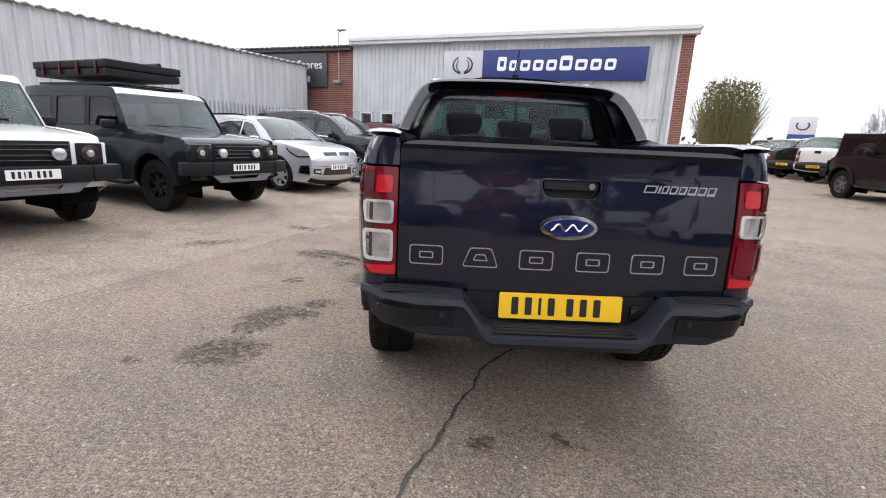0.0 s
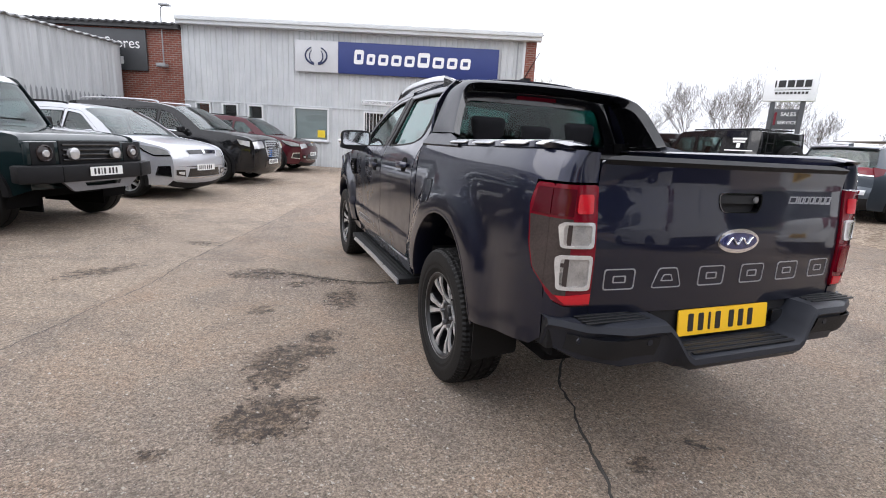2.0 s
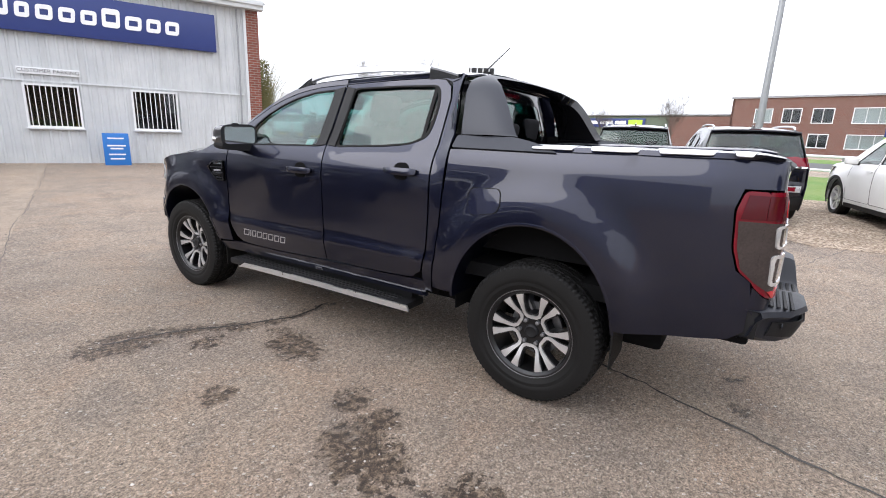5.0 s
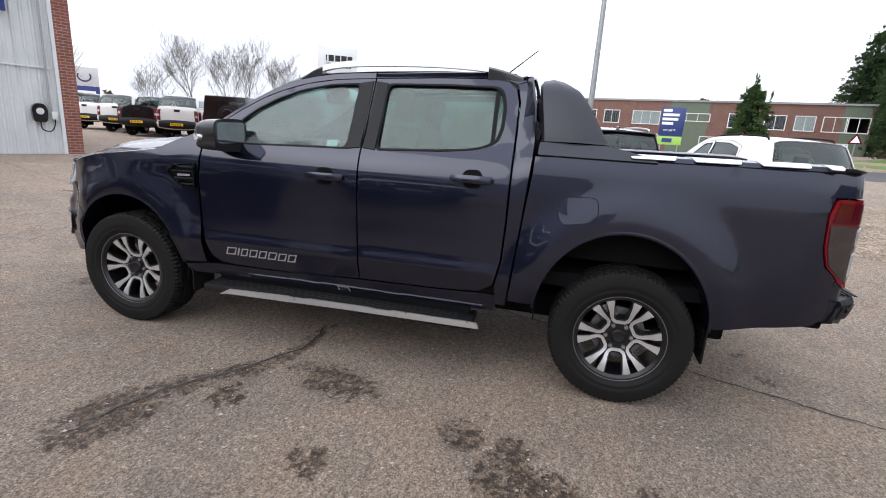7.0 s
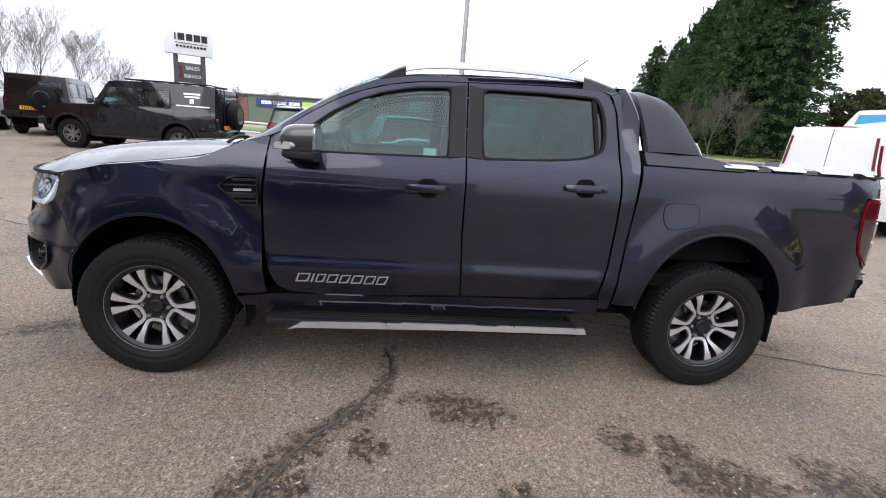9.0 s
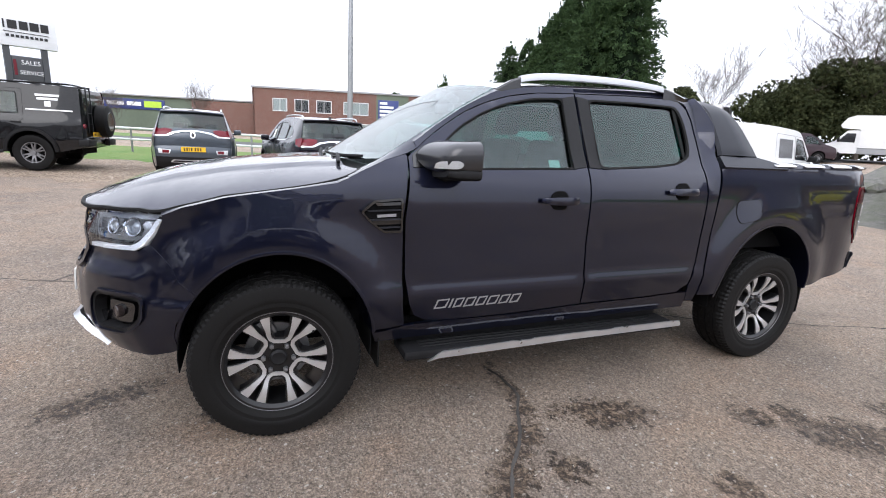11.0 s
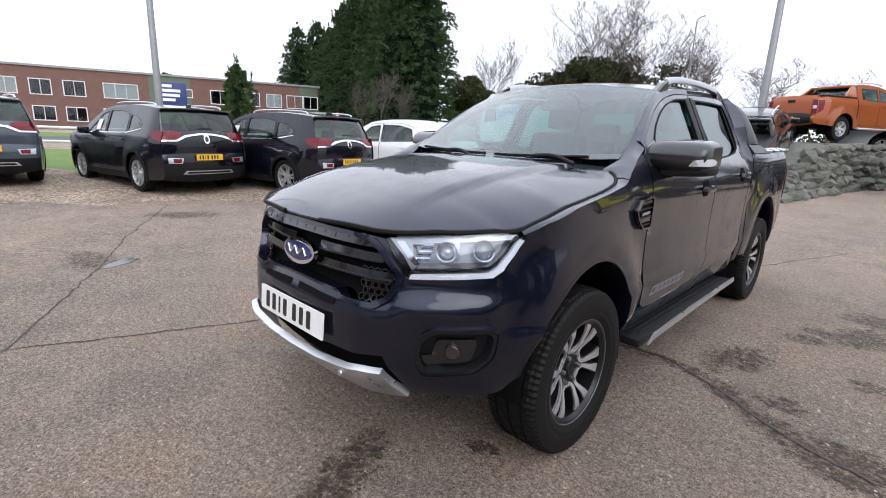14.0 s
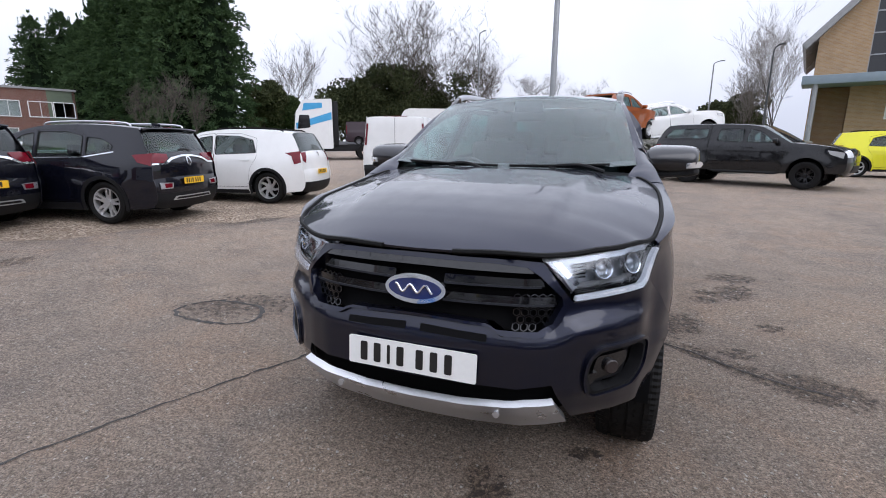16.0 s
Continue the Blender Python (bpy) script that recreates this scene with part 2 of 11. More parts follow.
def lathe(profile, n=48, close=False, caps=True):
    """Turn (x, r) points about the x axis."""
    bm = bmesh.new()
    rings = [[bm.verts.new((x, r * math.cos(2 * math.pi * k / n), r * math.sin(2 * math.pi * k / n))) for k in range(n)] for x, r in profile]
    pairs = list(zip(rings, rings[1:])) + ([(rings[-1], rings[0])] if close else [])
    for q, w in pairs:
        for k in range(n):
            bm.faces.new((q[k], q[(k + 1) % n], w[(k + 1) % n], w[k]))
    if caps and not close:
        for ring, flip in ((rings[0], False), (rings[-1], True)):
            if (ring[0].co - ring[n // 2].co).length > 1e-4:
                bm.faces.new(ring[::-1] if not flip else ring)
    bmesh.ops.remove_doubles(bm, verts=bm.verts, dist=1e-5)
    bmesh.ops.recalc_face_normals(bm, faces=bm.faces)
    return bm


def spline(points, n=6):
    """A smooth curve through points (any dimension)."""
    p = [np.array(q, float) for q in points]
    out = []
    for i in range(len(p) - 1):
        a, b, c, d = p[max(i - 1, 0)], p[i], p[i + 1], p[min(i + 2, len(p) - 1)]
        for k in range(n):
            s = k / n
            out.append(tuple(0.5 * (2 * b + (c - a) * s + (2 * a - 5 * b + 4 * c - d) * s * s + (3 * b - a - 3 * c + d) * s ** 3)))
    return out + [tuple(p[-1])]


def lerp1(x, xs, ys):
    return float(np.interp(x, xs, ys))


def smooth(x, a, b):
    s = min(1.0, max(0.0, (x - a) / (b - a)))
    return s * s * (3 - 2 * s)


def rounded(poly, r, n=4):
    """A polygon with its corners rounded."""
    out, m = [], len(poly)
    for i in range(m):
        a, b, c = (np.array(poly[(i + k - 1) % m], float) for k in range(3))
        u, w = a - b, c - b
        lu, lw = np.linalg.norm(u), np.linalg.norm(w)
        k = min(r, lu * 0.45, lw * 0.45)
        p, q = b + u / lu * k, b + w / lw * k
        for j in range(n + 1):
            s = j / n
            out.append(tuple((1 - s) ** 2 * p + 2 * s * (1 - s) * b + s * s * q))
    return out


def inside(pts, poly):
    """Which points lie in the polygon."""
    p, q = np.asarray(pts, float), np.asarray(poly, float)
    x, y = p[:, 0], p[:, 1]
    hit = np.zeros(len(p), bool)
    j = len(q) - 1
    for i in range(len(q)):
        cond = (q[i, 1] > y) != (q[j, 1] > y)
        with np.errstate(divide="ignore", invalid="ignore"):
            xx = (q[j, 0] - q[i, 0]) * (y - q[i, 1]) / (q[j, 1] - q[i, 1]) + q[i, 0]
        hit ^= cond & (x < xx)
        j = i
    return hit


def dense(poly, step):
    out = []
    for i in range(len(poly)):
        a, b = np.array(poly[i], float), np.array(poly[(i + 1) % len(poly)], float)
        k = max(1, int(math.ceil(np.linalg.norm(b - a) / step)))
        out += [tuple(a + (b - a) * j / k) for j in range(k)]
    return out


def sheet(outer, S, holes=(), step=0.06, thick=0.004, off=0.0, flip=False, creases=()):
    """A panel: a polygon in (u, v), with holes, laid on the surface S(u, v), given thickness. creases are values of v kept sharp."""
    from mathutils.geometry import delaunay_2d_cdt
    loops = [dense(outer, step)] + [dense(h, step) for h in holes]
    pts, edges = [], []
    for lp in loops:
        k = len(pts)
        pts += lp
        edges += [(k + i, k + (i + 1) % len(lp)) for i in range(len(lp))]
    border = np.array(pts)
    lo, hi = border.min(0), border.max(0)
    gx, gy = np.arange(lo[0] + step / 2, hi[0], step), np.arange(lo[1] + step / 2, hi[1], step)
    if len(gx) and len(gy):
        gy = np.array(sorted([b for b in gy if all(abs(b - c) > step * 0.35 for c in creases)] + list(creases)))
        g = np.array([(a, b) for a in gx for b in gy])
        g = g[inside(g, loops[0])]
        for h in loops[1:]:
            if len(g):
                g = g[~inside(g, h)]
        if len(g):
            d = np.min(np.linalg.norm(g[:, None, :] - border[None], axis=2), axis=1)
            pts += [tuple(q) for q in g[d > step * 0.4]]
    vs, _, fs, *_ = delaunay_2d_cdt([Vector(p) for p in pts], edges, [], 0, 1e-6)
    vv = np.array([(v.x, v.y) for v in vs])
    tri = np.array([f for f in fs if len(f) == 3])
    cen = vv[tri].mean(1)
    ok = inside(cen, loops[0])
    for h in loops[1:]:
        ok &= ~inside(cen, h)
    tri = tri[ok]
    bm = bmesh.new()
    e = 1e-3
    top, bot = {}, {}
    for i in sorted(set(tri.ravel().tolist())):
        u, v = vv[i]
        p = Vector(S(u, v))
        nrm = (Vector(S(u + e, v)) - Vector(S(u - e, v))).cross(Vector(S(u, v + e)) - Vector(S(u, v - e)))
        nrm = nrm.normalized() if nrm.length > 1e-12 else Vector((0, 0, 1))
        if flip:
            nrm = -nrm
        top[i] = bm.verts.new(p + nrm * off)
        bot[i] = bm.verts.new(p + nrm * (off - thick))
    count = {}
    for t in tri.tolist():
        a, b, c = t
        area = (vv[b][0] - vv[a][0]) * (vv[c][1] - vv[a][1]) - (vv[b][1] - vv[a][1]) * (vv[c][0] - vv[a][0])
        if (area < 0) != flip:
            a, b, c = a, c, b
        if abs(area) < 1e-12:
            continue
        bm.faces.new((top[a], top[b], top[c]))
        bm.faces.new((bot[a], bot[c], bot[b]))
        for q in ((a, b), (b, c), (c, a)):
            count[q] = 1
    for a, b in list(count):
        if (b, a) not in count:
            bm.faces.new((top[b], top[a], bot[a], bot[b]))
    return bm


def flat(m=None):
    """A plane surface: u, v in the x and y of a pose."""
    m = m or Matrix.Identity(4)
    return lambda u, v: m @ Vector((u, v, 0))


UPRIGHT = pose(0, 0, 0, 90)      # u to +x, v up, facing -y


def grid(rows, closed=False):
    """A skin through rows of points."""
    bm = bmesh.new()
    vs = [[bm.verts.new(p) for p in r] for r in rows]
    for a, b in zip(vs, vs[1:]):
        n = len(a)
        for k in range(n if closed else n - 1):
            bm.faces.new((a[k], a[(k + 1) % n], b[(k + 1) % n], b[k]))
    return bm


def thicken(bm, t):
    """Give a skin thickness against its normals."""
    bm.normal_update()
    bmesh.ops.solidify(bm, geom=bm.faces[:], thickness=t)
    bmesh.ops.recalc_face_normals(bm, faces=bm.faces)
    return bm


def lettering(text, size, depth=0.004, align="CENTER"):
    """A bmesh of words in the built-in font, in x and y, standing proud in z."""
    cu = bpy.data.curves.new("words", "FONT")
    cu.body, cu.size, cu.extrude, cu.align_x, cu.align_y, cu.resolution_u = text, size, depth, align, "CENTER", 3
    ob = bpy.data.objects.new("words", cu)
    me = bpy.data.meshes.new_from_object(ob)
    bm = bmesh.new()
    bm.from_mesh(me)
    bpy.data.objects.remove(ob)
    bpy.data.curves.remove(cu)
    bpy.data.meshes.remove(me)
    return bm


def ground_z(x, y):
    """The yard dips slightly towards its middle; the land rises beyond the road to the south-east."""
    r = math.hypot(x, y - 1.5)
    return 0.30 * smooth(r, 3.0, 21.0) + 1.15 * smooth(r, 28.0, 46.0) * smooth(x, 3.0, 12.0) * smooth(y, -12.0, -28.0)


def on_ground(x, y, heading=0.0, dz=0.0):
    """A pose on the ground; heading in degrees from +x, the thing's own front being +y."""
    return pose(x, y, ground_z(x, y) + dz, 0, 0, heading - 90)


# ---- ground ----
def ground_material():
    k = Nodes("worn_concrete_yard")
    P = k.co.outputs["Object"]
    flatv = k.vmaths("MULTIPLY", P, (1.0, 1.0, 0.0))
    broad = k.noise(0.35, 5, 0.6, P)
    mid = k.noise(2.6, 6, 0.65, P, 0.6)
    fine = k.noise(75.0, 4, 0.7, P)
    grit = k.noise(190.0, 3, 0.75, P)
    base = k.ramp(broad, (0.30, (0.170, 0.138, 0.114)), (0.50, (0.236, 0.184, 0.143)), (0.72, (0.310, 0.234, 0.172)))
    base = k.mix(k.ramp(mid, (0.35, 0.0), (0.7, 0.5)), base, (0.310, 0.246, 0.190))
    rust = k.ramp(k.noise(0.9, 5, 0.6, P, 1.2), (0.50, 0.0), (0.70, 0.42))
    base = k.mix(rust, base, (0.300, 0.192, 0.124))
    # the slabs beyond the long joint were cast in a paler mix
    sd = k.n.new("ShaderNodeVectorMath")
    sd.operation = "DOT_PRODUCT"
    k.l.new(k.vmaths("SUBTRACT", flatv, (-4.3, -1.6, 0.0)), sd.inputs[0])
    sd.inputs[1].default_value = (-0.937, 0.350, 0.0)
    base = k.mix(k.ramp(sd.outputs["Value"], (0.0, 0.0), (0.02, 0.42)), base, (0.385, 0.305, 0.230))
    # smoky stains and scuffs a hand to a metre across
    smear = k.ramp(k.noise(1.7, 5, 0.62, P, 0.9), (0.36, 0.40), (0.52, 0.0))
    base = k.mix(smear, base, (0.120, 0.104, 0.092))
    # weathered matrix: sand grain, and pits between the stones
    base = k.mix(k.ramp(grit, (0.30, 0.60), (0.52, 0.0)), base, (0.085, 0.072, 0.062))
    base = k.mix(k.ramp(fine, (0.34, 0.62), (0.50, 0.0)), base, (0.070, 0.060, 0.053))
    # sand and small gravel standing out of the worn skin, over several sizes
    speckle = k.ramp(k.noise(85.0, 5, 0.75, P), (0.34, 0.50), (0.50, 1.42), (0.66, 2.5))
    gravelly = k.ramp(k.noise(30.0, 7, 0.78, P), (0.38, 0.62), (0.50, 1.0), (0.62, 1.40))
    base = k.vmaths("MULTIPLY", k.vmaths("MULTIPLY", base, speckle), gravelly)
    # exposed stones of the aggregate
    cells = k.voronoi(105.0, out="Distance", vec=P)
    colr = k.voronoi(105.0, out="Color", vec=P)
    sep = k.n.new("ShaderNodeSeparateColor")
    k.l.new(colr, sep.inputs[0])
    stone = k.maths("MULTIPLY", k.ramp(cells, (0.28, 1.0), (0.44, 0.0)), k.ramp(sep.outputs[0], (0.50, 0.0), (0.54, 1.0)))
    base = k.mix(k.maths("MULTIPLY", stone, 0.85), base, k.ramp(sep.outputs[1], (0.0, (0.060, 0.048, 0.040)), (0.40, (0.24, 0.185, 0.14)), (0.75, (0.42, 0.36, 0.29)), (1.0, (0.64, 0.60, 0.54))))
    bent = k.vmaths("ADD", k.vmaths("MULTIPLY", P, (1.0, 0.75, 1.0)), k.vmaths("MULTIPLY", k.noise(70.0, 3, 0.6, P), (0.030, -0.024, 0.0)))
    big = k.voronoi(46.0, out="Distance", vec=bent)
    bigc = k.voronoi(46.0, out="Color", vec=bent)
    sep2 = k.n.new("ShaderNodeSeparateColor")
    k.l.new(bigc, sep2.inputs[0])
    chip = k.maths("MULTIPLY", k.ramp(big, (0.24, 1.0), (0.30, 0.0)), k.ramp(sep2.outputs[0], (0.72, 0.0), (0.74, 1.0)))
    # broken, damp patches: x, y, half length, half width, turn
    ragged = k.noise(7.0, 6, 0.72, flatv, 0.8)
    torn = k.noise(17.0, 6, 0.74, flatv)
    worn = None
    for x, y, a, b, turn, deep in PATCHES:
        c, s = math.cos(turn), math.sin(turn)
        d = k.vmaths("SUBTRACT", flatv, (x, y, 0.0))
        u = k.n.new("ShaderNodeVectorMath")
        u.operation = "DOT_PRODUCT"
        k.l.new(d, u.inputs[0])
        u.inputs[1].default_value = (c / a, s / a, 0)
        w = k.n.new("ShaderNodeVectorMath")
        w.operation = "DOT_PRODUCT"
        k.l.new(d, w.inputs[0])
        w.inputs[1].default_value = (-s / b, c / b, 0)
        uu, ww = u.outputs["Value"], w.outputs["Value"]
        r = k.maths("ADD", k.maths("MULTIPLY", uu, uu), k.maths("MULTIPLY", ww, ww))
        f = k.maths("MULTIPLY", k.maths("SUBTRACT", 1.0, r, clamp=True), deep)
        worn = f if worn is None else k.maths("MAXIMUM", worn, f)
    edge = k.maths("ADD", k.maths("MULTIPLY", worn, 1.40), k.maths("MULTIPLY_ADD", ragged, 3.0, -1.95))
    edge = k.maths("ADD", edge, k.maths("MULTIPLY_ADD", torn, 7.0, -3.6))
    mask = k.maths("MULTIPLY", k.ramp(edge, (0.02, 0.0), (0.14, 1.0)), k.ramp(worn, (0.0, 0.0), (0.10, 1.0)))
    halo = k.maths("MULTIPLY", k.ramp(worn, (0.0, 0.0), (0.6, 1.0)), k.ramp(ragged, (0.42, 0.0), (0.6, 0.35)))
    base = k.mix(halo, base, (0.125, 0.088, 0.062))
    dirt = k.ramp(k.noise(22.0, 8, 0.86, P), (0.43, (0.016, 0.012, 0.010)), (0.51, (0.085, 0.056, 0.037)), (0.58, (0.36, 0.27, 0.19)))
    base = k.mix(k.maths("MULTIPLY", mask, 0.92), base, dirt)
    base = k.mix(k.maths("MULTIPLY", chip, 0.80), base, k.ramp(sep2.outputs[1], (0.0, (0.07, 0.058, 0.048)), (0.30, (0.30, 0.24, 0.17)), (0.65, (0.50, 0.44, 0.36)), (1.0, (0.74, 0.70, 0.64))))
    tar = k.ramp(k.noise(0.55, 4, 0.6, P, 0.5), (0.60, 0.0), (0.70, 1.0))
    base = k.mix(k.maths("MULTIPLY", tar, 0.30), base, (0.120, 0.106, 0.094))
    k.set(Base_Color=base, Roughness=k.maths("SUBTRACT", k.maths("MULTIPLY_ADD", grit, 0.25, 0.66), k.maths("MULTIPLY", mask, 0.28)), Specular_IOR_Level=0.4)
    h = k.maths("ADD", k.maths("MULTIPLY", fine, 0.6), k.maths("MULTIPLY", grit, 0.4))
    h = k.maths("ADD", h, k.maths("MULTIPLY", stone, 0.35))
    h = k.maths("ADD", h, k.maths("MULTIPLY", chip, 0.5))
    h = k.maths("SUBTRACT", h, k.maths("MULTIPLY", mask, 2.2))
    h = k.maths("ADD", h, k.maths("MULTIPLY", speckle, 0.5))
    k.bump(h, 1.0, 0.010)
    return k.m


PATCHES = [
    (-1.84, -0.19, 0.30, 0.24, 0.3, 1.0), (-1.76, 0.37, 0.34, 0.22, 1.2, 1.0), (-1.50, 0.48, 0.16, 0.10, 0.6, 0.8),
    (-1.85, 1.36, 0.15, 0.10, 0.4, 0.9), (-1.19, 1.55, 0.34, 0.19, 1.3, 1.0), (-1.52, 2.00, 0.15, 0.11, 0.2, 0.9),
    (-1.86, 2.42, 0.32, 0.24, -0.2, 1.0), (-1.55, 2.32, 0.28, 0.13, -0.5, 0.9), (-1.27, 2.10, 0.26, 0.11, -0.7, 0.9),
    (-0.98, 1.95, 0.28, 0.08, -0.2, 0.85), (-0.65, 1.93, 0.30, 0.07, -0.1, 0.8), (-1.46, 0.74, 0.16, 0.12, 0.8, 0.85),
    (-1.72, 0.42, 0.30, 0.16, 0.9, 0.9), (-0.32, 4.08, 0.36, 0.14, -1.15, 1.0), (-0.62, 3.54, 0.10, 0.07, 0, 0.9),
    (-0.30, -1.03, 0.10, 0.07, 0.4, 0.9), (0.10, -0.98, 0.14, 0.06, -0.6, 0.8), (-2.30, -0.35, 0.12, 0.08, 0.2, 0.6),
    (3.1, -0.95, 0.45, 0.30, 0.5, 0.9), (-3.3, 2.7, 0.5, 0.2, 0.6, 0.6), (-2.5, 3.9, 0.35, 0.15, -0.4, 0.6),
    (2.45, 2.5, 0.60, 0.42, 0.4, 0.62), (4.1, 4.2, 0.5, 0.25, 0.1, 0.7), (5.6, -1.2, 0.8, 0.3, 1.3, 0.7), (6.2, 2.6, 0.7, 0.35, 1.1, 0.7),
]
CONCRETE = ground_material()


def ground_sheet():
    """One sheet to the horizon, finer towards the middle."""
    bm = bmesh.new()
    radii = [0.0] + [0.6 * i for i in range(1, 50)] + [30 * 1.16 ** i for i in range(1, 30)]
    n, rings = 72, []
    for r in radii:
        if r == 0:
            rings.append([bm.verts.new((0, 1.5, 0))])
            continue
        ring = []
        for k in range(n):
            a = 2 * math.pi * k / n
            x, y = r * math.cos(a), 1.5 + r * math.sin(a)
            ring.append(bm.verts.new((x, y, ground_z(x, y))))
        rings.append(ring)
    for k in range(n):
        bm.faces.new((rings[0][0], rings[1][k], rings[1][(k + 1) % n]))
    for a, b in zip(rings[1:], rings[2:]):
        for k in range(n):
            bm.faces.new((a[k], b[k], b[(k + 1) % n], a[(k + 1) % n]))
    return bm


solid("ground", ground_sheet(), CONCRETE, Matrix.Identity(4), "worn stained concrete yard with exposed aggregate", "ground", kind="structure")

JOINT = plain("dark_joint_filler", (0.045, 0.040, 0.036), 0.8, 0, 40, 0.35, 0.4)
JOINT_PALE = plain("pale_worn_joint", (0.115, 0.10, 0.088), 0.85, 0, 40, 0.3, 0.4)


def crack(points, width, seed, wander=0.02, step=0.05):
    """A ragged strip of joint filler lying 4 mm proud of the slab."""
    rnd = random.Random(seed)
    line, acc = [], 0.0
    for (x0, y0), (x1, y1) in zip(points, points[1:]):
        n = max(2, int(math.hypot(x1 - x0, y1 - y0) / step))
        for i in range(n):
            line.append((x0 + (x1 - x0) * i / n, y0 + (y1 - y0) * i / n))
    bm, rows = bmesh.new(), []
    for i, (x, y) in enumerate(line):
        a, b = line[max(i - 1, 0)], line[min(i + 1, len(line) - 1)]
        dx, dy = b[0] - a[0], b[1] - a[1]
        ln = math.hypot(dx, dy) or 1
        nx, ny = -dy / ln, dx / ln
        acc = 0.9 * acc + rnd.gauss(0, wander * 0.4)
        w0, w1 = width * rnd.uniform(0.25, 1.2), width * rnd.uniform(0.25, 1.2)
        row = []
        for o in (acc - w0, acc + w1):
            px, py = x + nx * o, y + ny * o
            row.append(bm.verts.new((px, py, ground_z(px, py) + 0.004)))
        rows.append(row)
    for a, b in zip(rows, rows[1:]):
        bm.faces.new((a[0], a[1], b[1], b[0]))
    bmesh.ops.recalc_face_normals(bm, faces=bm.faces)
    return bm


for i, (pts, w, mm, lab) in enumerate((
        ([(5.2, 13.6), (1.84, 4.59), (1.34, 3.29), (0.06, 0.02), (-0.10, -0.12), (-0.30, -0.58), (-0.45, -0.95), (-0.60, -1.38), (-1.4, -3.5)], 0.010, JOINT, "dark cracked joint between concrete slabs"),
        ([(-4.3, -1.6), (-3.62, 0.27), (-2.86, 2.08), (-2.34, 3.6), (-1.06, 7.1), (0.95, 12.3), (1.6, 14.2)], 0.006, JOINT_PALE, "worn straight joint between concrete slabs"),
        ([(-4.2, 8.5), (-1.81, 7.35), (0.18, 6.42), (1.9, 5.7)], 0.006, JOINT_PALE, "worn straight joint between concrete slabs"),
        ([(1.98, 5.0), (3.05, 4.5), (5.05, 3.62), (7.3, 2.5)], 0.010, JOINT, "dark cracked joint between concrete slabs"),
        ([(2.2, -0.6), (3.9, -1.5), (6.5, -2.6)], 0.008, JOINT_PALE, "worn joint between concrete slabs"),
        ([(-0.55, 1.93), (-0.9, 1.95), (-1.25, 2.12), (-1.6, 2.38), (-2.0, 2.5)], 0.012, JOINT, "broken crack in the concrete"),
        ([(2.1, -3.2), (-0.6, -6.8), (-3.0, -9.2)], 0.007, JOINT_PALE, "worn joint between concrete slabs"))):
    solid("ground_joint", crack(pts, w, 20 + i), mm, Matrix.Identity(4), lab, "ground joint", kind="structure")


_ring = [(2.48 + 0.40 * math.cos(a) * (1 + 0.10 * math.sin(3 * a)), 2.68 + 0.27 * math.sin(a) * (1 + 0.12 * math.cos(2 * a))) for a in np.linspace(0, 6.283, 15)]
solid("ground_joint", crack(_ring, 0.022, 61, 0.012, 0.03), JOINT, Matrix.Identity(4), "ragged edge of a round repair in the concrete", "ground joint", kind="structure")
WATER = plain("shallow_water", (0.05, 0.045, 0.04), 0.04, 0, 20, 0.1)


def puddle(x, y, a, b, turn, seed):
    """A shallow pool with a wandering edge, lying on the slab."""
    rnd = random.Random(seed)
    c, s = math.cos(turn), math.sin(turn)
    pts = []
    for i in range(22):
        t = 2 * math.pi * i / 22
        k = rnd.uniform(0.65, 1.15)
        u, v = a * k * math.cos(t), b * k * math.sin(t)
        pts.append((x + c * u - s * v, y + s * u + c * v))
    bm = sheet(pts, lambda p, q: Vector((p, q, ground_z(p, q) + 0.005)), (), 0.25, 0.004)
    solid("puddle", bm, WATER, Matrix.Identity(4), "shallow puddle on the worn concrete", "puddle", kind="structure")


puddle(3.80, 3.98, 0.24, 0.09, -0.9, 3)
puddle(3.40, 7.95, 0.75, 0.22, -0.7, 5)


